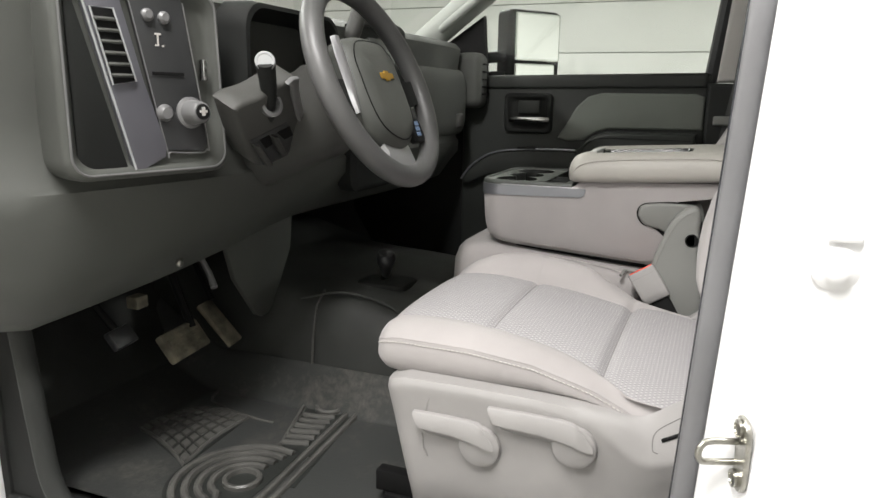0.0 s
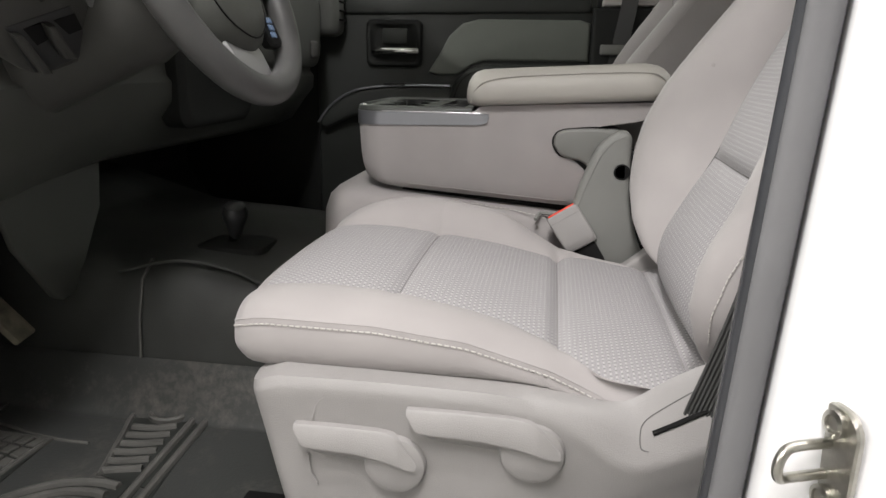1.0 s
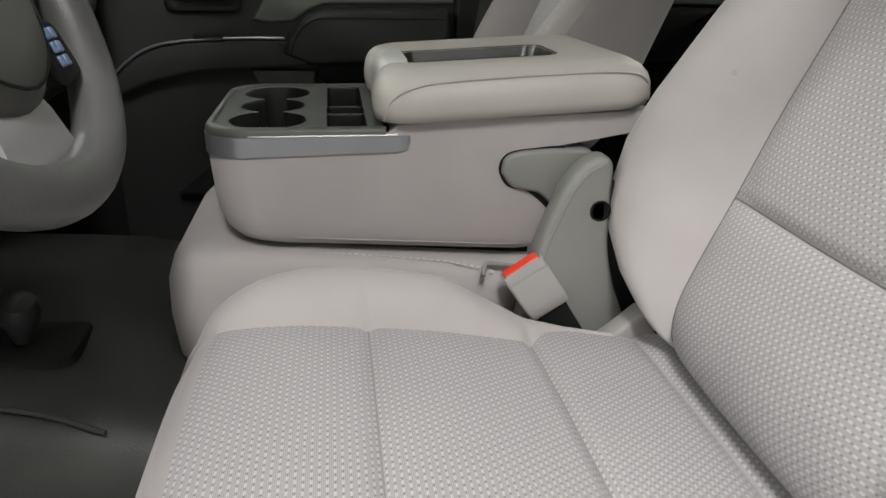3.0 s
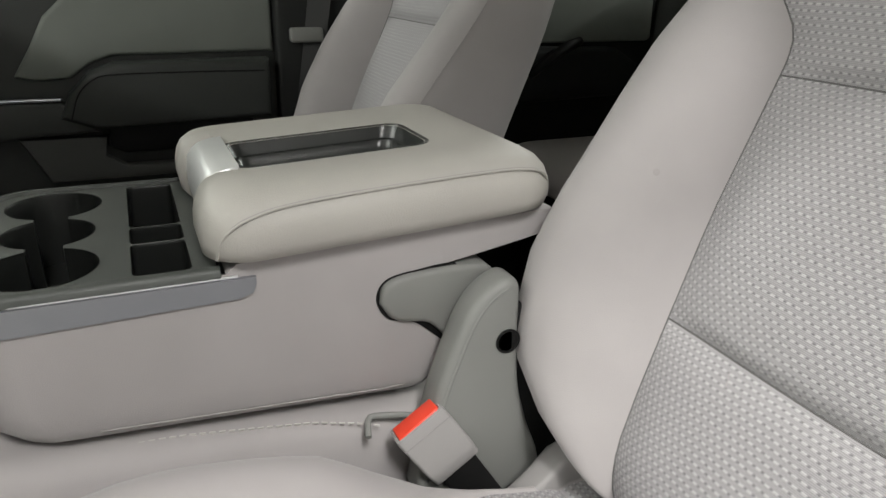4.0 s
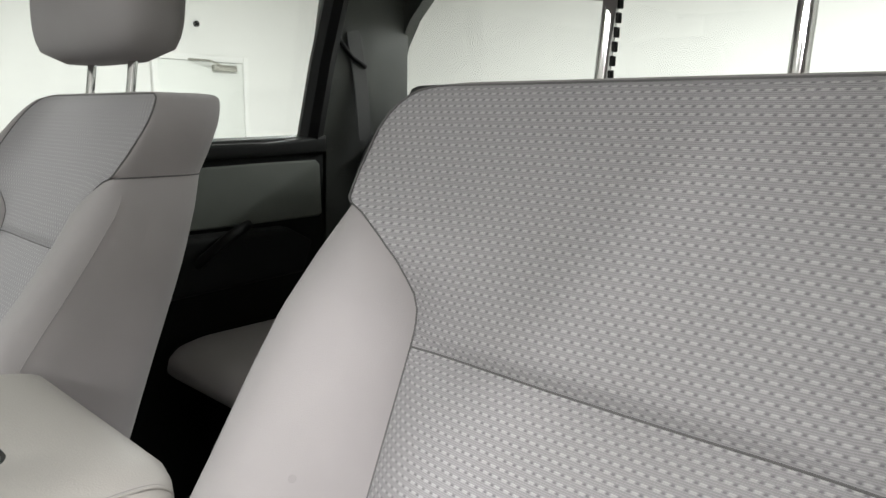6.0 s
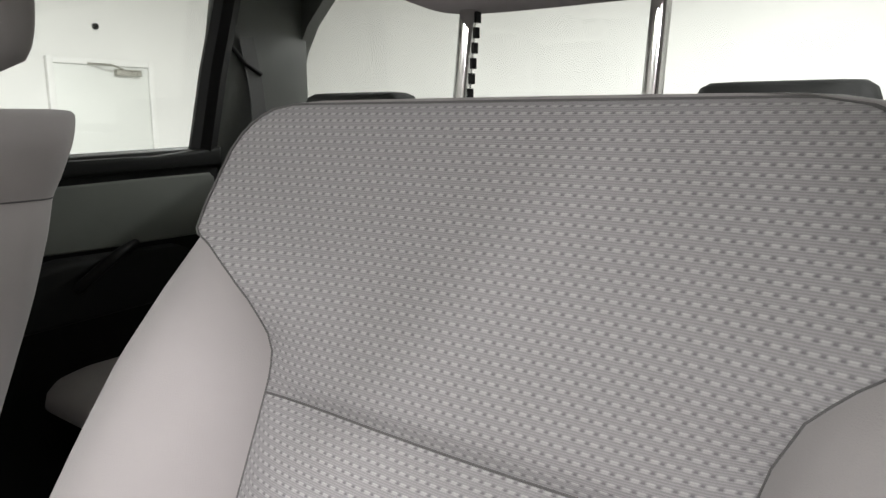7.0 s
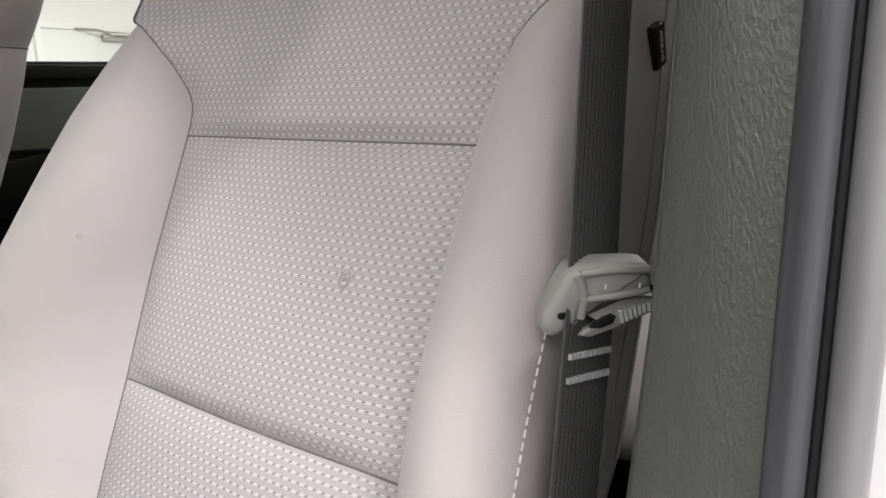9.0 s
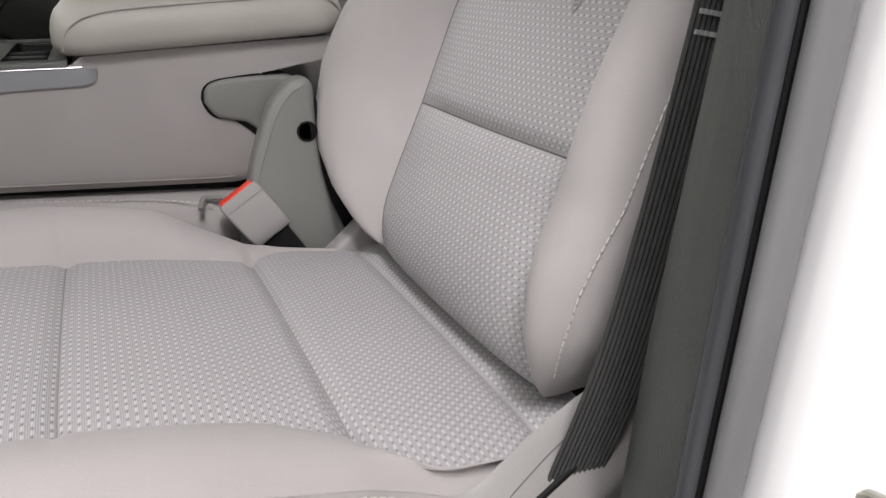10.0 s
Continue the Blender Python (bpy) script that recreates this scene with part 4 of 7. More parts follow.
def lid():
    L0, L1, Y0, Y1 = CL - 0.018, CR + 0.018, 0.143, 0.497
    n = 9

    def channel(ring, deep):
        """Adds points along the ring's front edge and sinks its middle, between the two pads."""
        i = max(range(len(ring) - 1), key=lambda k: ring[k][0] - ring[k + 1][0] if ring[k][1] > 0.4 else -1)
        a, b = ring[i], ring[i + 1]
        half = min(0.082, (a[0] - b[0]) * 0.5 - 0.002)
        extra = [(CX + half * q, a[1] - deep * d, a[2] - deep * d) for q, d in ((1.0, 0.0), (0.94, 0.5), (0.88, 1.0), (0.0, 1.0), (-0.88, 1.0), (-0.94, 0.5), (-1.0, 0.0))]
        return ring[:i + 1] + extra + ring[i + 1:]

    rows = []
    for g, z in ((0.010, 0.563), (0.002, 0.567), (-0.001, 0.578), (0.0, 0.592), (0.004, 0.604), (0.012, 0.6140), (0.024, 0.6210), (0.042, 0.6248), (0.062, 0.6245)):
        o = rounded(L0 + g, L1 - g, Y0 + g, Y1 - g * 0.62, max(0.045 - g * 0.3, 0.012), n)
        rows.append(channel([(x, y, z + lid_z(y)) for x, y in o], interp(g, [(0.0, 0.012), (0.024, 0.012), (0.042, 0.009), (0.062, 0.006)])))
    for gx, g, z in ((0.0, 0.0, 0.6210), (0.003, 0.003, 0.6200)):
        o = rounded(0.022 + gx, 0.138 - gx, 0.242 + g, 0.454 - g, 0.022, n)
        rows.append(channel([(x, y, z + lid_z(y)) for x, y in o], 0.002))
    return grid(rows, True, True, False)


lid_ob = part("armrest_lid", lid(), VINYL, con, "padded grey vinyl armrest lid", sharp=60)
rows = []
for g, z in ((-0.002, 0.6200), (-0.001, 0.6216), (0.002, 0.6212), (0.007, 0.608), (0.0075, 0.6065), (0.013, 0.6060), (0.016, 0.596), (0.020, 0.5925), (0.045, 0.5920)):
    rows.append([(x, y, z + lid_z(y)) for x, y in rounded(0.022 + g, 0.138 - g, 0.242 + g, 0.454 - g, max(0.022 - 0.3 * g, 0.006), 9)])
part("lid_tray", grid(rows, True, False, True), LINER, lid_ob, "glossy black recessed tray", sharp=50)
part("lid_latch", extrude([(0.449, 0.6275), (0.462, 0.6262), (0.474, 0.6225), (0.482, 0.6165), (0.4870, 0.608), (0.4895, 0.594), (0.4890, 0.575), (0.47, 0.575), (0.45, 0.605)], "x", CX - 0.0715, CX + 0.0715, 0.0025, 3), LATCHSILVER, lid_ob, "satin silver latch plate between the pads")


def lid_edge(y, z):
    """A point on the lid's near side, following its rounded corners."""
    out = max(0, y - 0.452, 0.188 - y)
    return Vector((CL - 0.0165 + interp(z, [(0.597, 0.0), (0.606, 0.0035), (0.6115, 0.008), (0.6140, 0.0115)]) + 0.045 - math.sqrt(0.045 ** 2 - min(out, 0.044) ** 2), y, z + lid_z(y)))


ln = curve_through([lid_edge(y, z) for y, z in ((0.1475, 0.571), (0.152, 0.586), (0.162, 0.600), (0.180, 0.6085), (0.22, 0.6115), (0.30, 0.6120), (0.38, 0.6115), (0.43, 0.6095), (0.455, 0.6055), (0.470, 0.599), (0.4805, 0.587), (0.4865, 0.568))], 5)
part("lid_seam", tube([p + Vector((-0.0008, 0, 0.0004)) for p in ln], 0.0015, 8), VINYL, lid_ob, "raised welt round the lid's side")
part("lid_seam", tube([p + Vector((0.0010, 0, 0.0014)) for p in ln], 0.0005, 6), SEAMLT, lid_ob, "dark sewn line")

# dark gap round the hinge arm, the arm, its cover and the cover's hole
o = [(0.266, 0.443), (0.300, 0.4725), (0.328, 0.4808), (0.3405, 0.500), (0.3385, 0.5165), (0.3265, 0.5265), (0.30, 0.5305), (0.255, 0.531), (0.235, 0.50), (0.24, 0.45)]
o = [(p.x, p.y) for p in curve_through([Vector((a, b, 0)) for a, b in o + o[:1]], 4)][:-1]
part("hinge_gap", extrude(o, "x", CL - 0.0012, CL + 0.004), BLACK, con, "dark gap round the hinge arm")
o = [(0.338, 0.500), (0.336, 0.516), (0.325, 0.525), (0.30, 0.529), (0.25, 0.530), (0.215, 0.522), (0.205, 0.47), (0.245, 0.437), (0.262, 0.447), (0.285, 0.470), (0.305, 0.4755), (0.325, 0.482)]
o = [(p.x, p.y) for p in curve_through([Vector((a, b, 0)) for a, b in o + o[:1]], 4)][:-1]
part("hinge_arm", extrude(o, "x", CL - 0.008, CL + 0.10, 0.006, 3), GREENPL, con, "grey plastic hinge arm")
o = [(0.318, 0.30), (0.300, 0.400), (0.285, 0.45), (0.266, 0.497), (0.245, 0.522), (0.222, 0.532), (0.209, 0.520), (0.208, 0.48), (0.203, 0.41), (0.190, 0.36), (0.172, 0.29), (0.25, 0.262), (0.30, 0.27)]
o = [(p.x, p.y) for p in curve_through([Vector((a, b, 0)) for a, b in o + o[:1]], 5)][:-1]
cover = part("hinge_cover", extrude(o, "x", -0.128, -0.088, 0.010, 4), GREENPL, con, "grey plastic hinge cover")
# added block that blackens the gap between hinge cover and backrest
part("gap_block", box(-0.1215, -0.088, 0.110, 0.222, 0.270, 0.500, 0.004), BLACK, con, "added black block for the dark gap behind the hinge cover")
part("cover_rim", tube(curve_through([Vector((-0.1265, y, z)) for y, z in ((0.309, 0.30), (0.291, 0.398), (0.276, 0.446), (0.258, 0.490), (0.240, 0.513), (0.224, 0.522))], 5), 0.0022, 8), GREENPL, cover, "raised rim")
part("hole", lathe([(0.0135, 0), (0.0135, 0.0012), (0.011, 0.0012), (0.010, -0.006)], (-0.128, 0.222, 0.464), (-1, 0, 0), 24), BLACK, cover, "dark access hole")
# centre cushion under the console
rows = []
for z, g in ((0.235, 0.02), (0.25, 0.004), (0.30, 0.0), (0.345, 0.002), (0.370, 0.010), (0.383, 0.022), (0.390, 0.045), (0.392, 0.08)):
    o = rounded(CL - 0.018 + g * 0.6, CR + 0.018 - g * 0.6, 0.18, 0.770 - g * 1.1, [0.05, 0.05, 0.01, 0.01], 8)
    rows.append([(x, y, z + 0.02 * (y - 0.5) / 0.25 * (z - 0.235) / 0.15) for x, y in o])
part("centre_cushion", grid(rows, True, True, True), CLOTH, con, "plain grey cloth cushion", sharp=60)
stitches([(interp(y, [(0.33, -0.094), (0.36, -0.085), (0.41, -0.073), (0.53, -0.063), (0.69, -0.060)]), y, interp(y, [(0.33, 0.3665), (0.36, 0.3735), (0.41, 0.3800), (0.53, 0.3915), (0.69, 0.4020)])) for y in np.linspace(0.345, 0.70, 30)], con, length=0.0060, gap=0.0030, r=0.0011)

part("buckle_pocket", tube(curve_through([Vector(p) for p in ((-0.104, 0.362, 0.3700), (-0.096, 0.360, 0.3735), (-0.086, 0.356, 0.3775), (-0.083, 0.348, 0.3780), (-0.088, 0.318, 0.3750), (-0.092, 0.300, 0.3710))], 5), 0.0034, 8), GREENPL, con, "grey moulded edge of the buckle pocket")

# ---- buckle and its stalk beside the driver's seat ----
buckle = thing("seat_belt_buckle", (-0.150, 0.255, 0.30), "grey seat belt buckle with red release button", "buckle")
bu, bw_ = Vector((0.49, 0.51, 0.71)).normalized(), Vector((0.013, -0.84, 0.54)).normalized()
bn = bu.cross(bw_).normalized()
if bn.x > 0:
    bn, bw_ = -bn, -bw_
top_end = Vector((-0.109, 0.298, 0.400)) + Vector((-0.0240, 0.0020, 0.0110)) + Vector((-0.013, 0.84, -0.54)).normalized() * 0.026 - bn * 0.013
bu, bn = (bu * math.cos(0.40) + bn * math.sin(0.40)), (bn * math.cos(0.40) - bu * math.sin(0.40))
ax = Matrix.Translation(top_end) @ Matrix((bn, bw_, bu)).transposed().to_4x4()
rows = []
for z, gx, gw in ((-0.072, 0.002, 0.004), (-0.070, 0.0, 0.0015), (-0.055, -0.0006, 0.0), (-0.004, 0.0, 0.0), (-0.001, 0.0008, 0.0008), (0.0, 0.003, 0.003), (-0.001, 0.0042, 0.0042), (-0.008, 0.0045, 0.0045)):
    rows.append([tuple(ax @ Vector((x, y, z))) for x, y in rounded(-0.0160 + gx, 0.0140 - gx, -0.029 + gw, 0.029 - gw, 0.004, 4)])
house = part("housing", grid(rows, True, True, True), GREYPL, buckle, "grey plastic housing", sharp=50)
part("button", box(-0.0120, 0.0110, -0.0245, 0.0245, -0.012, 0.0016, 0.0018, 3, ax), RED, buckle, "red release button")
part("joint", tube([tuple(ax @ Vector((0.0142, y, -0.0135))) for y in (-0.028, 0.0, 0.028)], 0.0005, 6), SEAMLT, house, "fine moulding joint")
part("stalk", grid([[tuple(ax @ Vector((x + 0.006 * k * k, y, -0.068 - 0.070 * k))) for x, y in rounded(-0.007, 0.007, -0.022 + 0.003 * k, 0.022 - 0.003 * k, 0.003, 3)] for k in (0.0, 0.25, 0.5, 0.75, 1.0)], True, True, True), BLACK, buckle, "black webbing stalk")
clip = thing("recliner_cover", (-0.15, 0.18, 0.27), "light grey plastic recliner cover beside the seat", "seat trim")
o = [(0.251, 0.277), (0.238, 0.295), (0.204, 0.321), (0.182, 0.340), (0.174, 0.347), (0.167, 0.347), (0.160, 0.338), (0.148, 0.306), (0.139, 0.262), (0.19, 0.250)]
part("cover", extrude(o, "x", -0.184, -0.152, 0.006, 3), GREYPL, clip, "light grey moulded wedge")
o = [(0.222, 0.280), (0.190, 0.308), (0.170, 0.328), (0.156, 0.332), (0.146, 0.325), (0.136, 0.302), (0.126, 0.262), (0.19, 0.250)]
part("backing", extrude(o, "x", -0.152, -0.136, 0.004, 2), GREYPL, clip, "grey inner flange")

# ---- driver's seat belt ----
belt = thing("seat_belt", (-0.70, 0.12, 0.30), "black seat belt webbing with grey latch tongue hanging at the pillar", "seat belt")
webpath = curve_through([(-0.607, -0.015, 1.25), (-0.655, 0.017, 1.09), (-0.6670, 0.037, 1.00), (-0.670, 0.065, 0.83), (-0.677, 0.090, 0.70), (-0.679, 0.098, 0.655), (-0.681, 0.124, 0.52), (-0.679, 0.150, 0.40), (-0.667, 0.174, 0.300), (-0.661, 0.182, 0.262)], 8)


def webbing(points, across, width, thick, ribs=11):
    """Seat belt webbing: a strap with fine lengthwise ribs on both faces."""
    rows = []
    for i, p in enumerate(points):
        p = Vector(p)
        d = (Vector(points[min(i + 1, len(points) - 1)]) - Vector(points[max(i - 1, 0)])).normalized()
        a = Vector(across)
        a = (a - d * a.dot(d)).normalized()
        nrm = d.cross(a).normalized()
        face = [(-1 + k / ribs, thick * (0.5 if k % 2 else 0.20)) for k in range(2 * ribs + 1)]
        rows.append([p + a * (u * width / 2) + nrm * v for u, v in face] + [p + a * (u * width / 2) - nrm * v for u, v in face[::-1]])
    return grid(rows, True, True, True)


part("webbing", webbing(webpath, (0.13, 0.98, 0.15), 0.047, 0.0030, 12), BELT, belt, "black ribbed webbing")
tm = Matrix.Translation((-0.677, 0.104, 0.660)) @ Euler((radians(8), 0, radians(-138))).to_matrix().to_4x4() @ Matrix.Translation((0.0028, 0, 0.0018))
to_t = lambda pts: [tuple(tm @ Vector(q)) for q in pts]
U = 0.000122      # the tongue's drawing unit


def tongue_piece(outline, y0, y1, bevel):
    bm = extrude([((a - 400) * U, (420 - b) * U) for a, b in outline], "y", y0, y1, bevel, 3)
    bmesh.ops.transform(bm, matrix=tm, verts=bm.verts)
    return bm


def tongue_bar(pts, y, r, n=8):
    return tube(to_t([((a - 400) * U, y, (420 - b) * U) for a, b in pts]), r, n)


body = [(182, 518), (186, 472), (220, 400), (272, 295), (305, 262), (400, 246), (585, 250), (622, 275), (634, 350), (600, 385), (380, 405), (352, 425), (345, 500), (310, 522), (262, 550), (216, 554)]
body = [(p.x, p.y) for p in curve_through([Vector((a, b, 0)) for a, b in body + body[:1]], 3)][:-1]
tong = part("tongue", join(tongue_piece(body, -0.012, 0.008, 0.0046), tongue_bar([(325, 276), (450, 264), (605, 268)], -0.0118, 0.0022), tongue_bar([(350, 388), (480, 378), (615, 356)], -0.0118, 0.0022),
                           tongue_bar([(318, 280), (340, 330), (350, 390), (340, 470)], -0.0115, 0.0024)), GREENPL, belt, "moulded grey latch tongue", sharp=50)
part("tongue_flap", tongue_piece([(300, 562), (350, 545), (430, 508), (372, 470), (380, 415), (600, 395), (670, 405), (687, 428), (672, 460), (560, 512), (500, 538), (400, 572)], -0.010, -0.003, 0.002), GREENPL, tong, "grey lower flap")
for k in range(9):
    part("flap_rib", tongue_bar([(508 + 20 * k, 450 - 5 * k), (524 + 18 * k, 505 - 8 * k)], -0.0105, 0.0011, 6), SWITCHL, tong)
part("flap_opening", tongue_piece([(385, 520), (430, 478), (470, 462), (492, 475), (480, 505), (430, 525)], -0.0115, -0.0090, 0.0004), BLACK, tong, "dark opening")
part("rivet_hole", tongue_piece([(262 + 20 * math.cos(a), 455 + 16 * math.sin(a)) for a in (math.pi * k / 6 for k in range(12))], -0.0128, -0.0110, 0.0003), BLACK, tong, "dark rivet hole")
for a in (431, 572):
    part("slot_mark", tongue_bar([(a, 322), (a, 342)], -0.0130, 0.0006, 6), THREAD, tong, "bright moulding mark")
wa, wn = Vector((0.18, 0.98, 0.0)).normalized(), Vector((-0.98, 0.18, 0.0)).normalized()
for k, z in enumerate((0.632, 0.620)):
    c = Vector((float(np.interp(-z, [-p.z for p in webpath], [p.x for p in webpath])), float(np.interp(-z, [-p.z for p in webpath], [p.y for p in webpath])), z)) + wn * 0.0022
    stitches([c + wa * (0.0019 * q) + Vector((0, 0, 0.0003 * q)) for q in range(-10, 11)], belt, length=0.0024, gap=0.0012, r=0.0020, mat=SWITCHL)

# ---- airbag tag on the seat's side ----
tag_at = Matrix.Translation((XS - 0.274, -0.082, 0.794)) @ Euler((radians(-20), 0, 0)).to_matrix().to_4x4()
tag = part("side_tag", box(-0.0022, 0.012, -0.009, 0.009, -0.015, 0.015, 0.0008, 1, tag_at), BLACK, driver, "small black side tag")


def lettering(name, text, size, m, mat, parent, label):
    """Flat raised letters from the built-in font, set by the matrix m."""
    font = bpy.data.curves.new(name, "FONT")
    font.body, font.size, font.extrude, font.align_x, font.align_y = text, size, 0.0003, "CENTER", "CENTER"
    tmp = bpy.data.objects.new("tmp", font)
    me = bpy.data.meshes.new_from_object(tmp)
    bpy.data.objects.remove(tmp)
    bm = bmesh.new()
    bm.from_mesh(me)
    bmesh.ops.transform(bm, matrix=m, verts=bm.verts)
    return part(name, bm, mat, parent, label, smooth=False)


lettering("tag_print", "AIRBAG", 0.0064, tag_at @ Matrix(((0, 0, -1, -0.0024), (0, -1, 0, 0), (-1, 0, 0, 0), (0, 0, 0, 1))) , THREAD, tag, "pale printed word")
# ---- cab shell ----
RX = 0.90      # inner face of the doors on the passenger's side
floor = single("floor", box(-0.80, 0.97, -1.05, 1.62, -0.05, 0.0), CARPET, "black vinyl cab floor", "floor", "structure", smooth=False)
# hump in the middle of the floor
o = [(-0.25, 0.0), (-0.235, 0.16), (-0.215, 0.235), (-0.18, 0.262), (0.0, 0.285), (0.18, 0.285), (0.36, 0.262), (0.40, 0.235), (0.42, 0.16), (0.435, 0.0)]
rows = []
for y, k in ((0.70, 0.80), (0.80, 0.92), (0.90, 1.0), (1.00, 1.03), (1.10, 1.05), (1.20, 1.08), (1.35, 1.25), (1.60, 1.5)):
    rows.append([(x, y, z * k) for x, z in o])
hump = single("floor_tunnel", grid(rows), TUNNELPL, "dark moulded tunnel cover in the middle of the floor", "floor", "structure", sharp=50)
part("tunnel_seam", tube([(-0.252, 1.06, 0.02), (-0.240, 1.06, 0.165), (-0.218, 1.06, 0.247), (-0.18, 1.06, 0.275)], 0.0028, 8), MATTOP, hump, "raised moulding joint in a lighter colour")
part("tunnel_rim", tube(curve_through([Vector(p) for p in ((-0.225, 1.10, 0.262), (-0.195, 1.00, 0.280), (-0.195, 0.90, 0.268), (-0.205, 0.82, 0.240))], 6), 0.0034, 8), TUNNELPL, hump, "raised moulding edge")

shifter = thing("transfer_lever", (-0.05, 0.95, 0.27), "black transfer case lever with round knob on the tunnel", "gear lever")
part("boot", grid([[(x, y, z) for x, y in rounded(-0.055 - w, -0.055 + w, 0.950 - 1.3 * w, 0.950 + 1.3 * w, 0.4 * w, 5)] for w, z in ((0.055, 0.272), (0.052, 0.282), (0.040, 0.288), (0.012, 0.291))], True, True, True), DARKPL, shifter, "dark slotted base")
part("rod", tube([(-0.066, 0.958, 0.280), (-0.084, 0.944, 0.305), (-0.098, 0.934, 0.325)], 0.0075, 10), BLACK, shifter)
part("knob", lathe([(0.005, -0.046), (0.012, -0.038), (0.017, -0.015), (0.0235, 0.002), (0.024, 0.014), (0.019, 0.027), (0.008, 0.033), (0.0, 0.0335)], (-0.106, 0.928, 0.344), (-0.35, -0.2, 1), 20), RUBBER, shifter, "glossy black round knob")

firewall = single("firewall", join(box(-0.80, 0.97, 1.58, 1.62, 0.0, 0.95), extrude([(1.62, 0.0), (1.40, 0.0), (1.60, 0.32)], "x", -0.80, 0.97)), TUNNELPL, "black carpeted firewall and toe board", "wall", "structure", smooth=False)
kick = single("wall_kick", box(-0.83, -0.785, 1.34, 1.60, 0.0, 0.85, 0.01), DARKPL, "dark kick panel beside the pedals", "wall", "structure")
single("wall_kick_passenger", box(0.92, 0.97, 1.05, 1.60, 0.0, 0.85, 0.01), DARKPL, "dark kick panel on the passenger side", "wall", "structure")

# ---- dashboard ----
dash = thing("dashboard", (CX, 1.30, 0.40), "black moulded dashboard with silver vent trim and switches", "dashboard")
rows = []
for x in (-0.945, -0.935, -0.90, -0.84, -0.78, -0.72, -0.60, -0.45, -0.30, -0.15, 0.0, 0.2, 0.4, 0.6, 0.75, 0.86, 0.895):
    e = interp(x, [(-0.945, 0.08), (-0.90, 0.05), (-0.84, 0.025), (-0.78, 0.012), (-0.72, 0.0), (-0.55, -0.03), (0.0, -0.02), (0.5, -0.035), (0.80, -0.02), (0.895, 0.06)])
    low = interp(x, [(-0.945, 0.40), (-0.89, 0.365), (-0.86, 0.358), (-0.60, 0.395), (-0.40, 0.42), (-0.2, 0.45), (0.9, 0.45)])
    rows.append([(x, y + e, z) for y, z in ((1.60, low + 0.10), (1.30, low), (1.20, low - 0.005), (1.155, low + 0.015), (1.115, low + 0.07), (1.085, 0.555), (1.082, 0.592), (1.092, 0.604), (1.100, 0.70), (1.095, 0.80),
                                           (1.085, 0.875), (1.080, 0.905), (1.10, 0.925), (1.25, 0.940), (1.60, 0.930))])
part("main_body", grid(rows, True, True, True), DASHPL, dash, "black moulded dash body", sharp=40)
# driver's end pod with vent and switches
PM = Matrix(((0.968, 0.251, 0, -0.60), (-0.251, 0.968, 0, 0.99), (0, 0, 1, 0.02), (0, 0, 0, 1)))   # u to the right, depth, height


def pod_part(name, bm, mat, parent, label="", **kw):
    bmesh.ops.transform(bm, matrix=PM, verts=bm.verts)
    return part(name, bm, mat, parent, label, **kw)


pod = pod_part("switch_pod", grid([[(x + 0.13 * (z - 0.60) * (-0.25 if x > -0.14 else 0.05), y, z) for x, z in rounded(-0.285 + g, 0.0 - g, 0.592 + g, 0.895 - g, 0.035, 6)] for g, y in ((0.0, 0.16), (0.0, 0.016), (0.001, 0.006), (0.006, 0.0), (0.012, 0.001), (0.017, 0.008), (0.020, 0.014), (0.030, 0.015))], True, True, True), DASHPL, dash, "black pod with soft rim", sharp=60)
pod_part("trim_strip", extrude([(-0.246, 0.885), (-0.186, 0.885), (-0.150, 0.742), (-0.118, 0.640), (-0.122, 0.622), (-0.166, 0.602), (-0.176, 0.604)], "y", 0.004, 0.02, 0.004, 2), TRIMSLATE, pod, "satin slate trim strip")
vent = pod_part("vent", extrude([(-0.230, 0.845), (-0.196, 0.845), (-0.168, 0.742), (-0.204, 0.736)], "y", -0.001, 0.006, 0.002), BLACK, pod, "black air vent")
for k in range(6):
    pod_part("slat", box(-0.0165, 0.0165, -0.004, 0.004, -0.002, 0.002, 0.001, 1, Matrix.Translation((-0.2105 + 0.0043 * k, -0.002, 0.830 - 0.0160 * k)) @ Euler((radians(25), 0, 0)).to_matrix().to_4x4()), DASHPL, vent)
pod_part("switch_plate", extrude([(-0.168, 0.872), (-0.075, 0.872), (-0.040, 0.640), (-0.050, 0.628), (-0.118, 0.632)], "y", 0.006, 0.018, 0.004, 2), SWITCHBK, pod, "black switch plate")
pod_part("plate_rim", tube(curve_through([Vector((x, 0.0055, z)) for x, z in ((-0.168, 0.868), (-0.120, 0.640), (-0.112, 0.630), (-0.056, 0.626), (-0.044, 0.632), (-0.041, 0.650), (-0.074, 0.866))], 5), 0.0012, 6), SWITCHG, pod, "grey edge of the switch plate")
pod_part("strip_edge", tube([(-0.2455, 0.004, 0.884), (-0.211, 0.004, 0.744), (-0.176, 0.004, 0.606)], 0.0020, 6), SWITCHL, pod, "bright edge of the strip")
pod_part("vent_frame", tube([(x, -0.001, z) for x, z in ((-0.2305, 0.846), (-0.1955, 0.846), (-0.1675, 0.7415), (-0.2045, 0.7355))], 0.0017, 6, True), SWITCHL, pod, "bright vent frame")
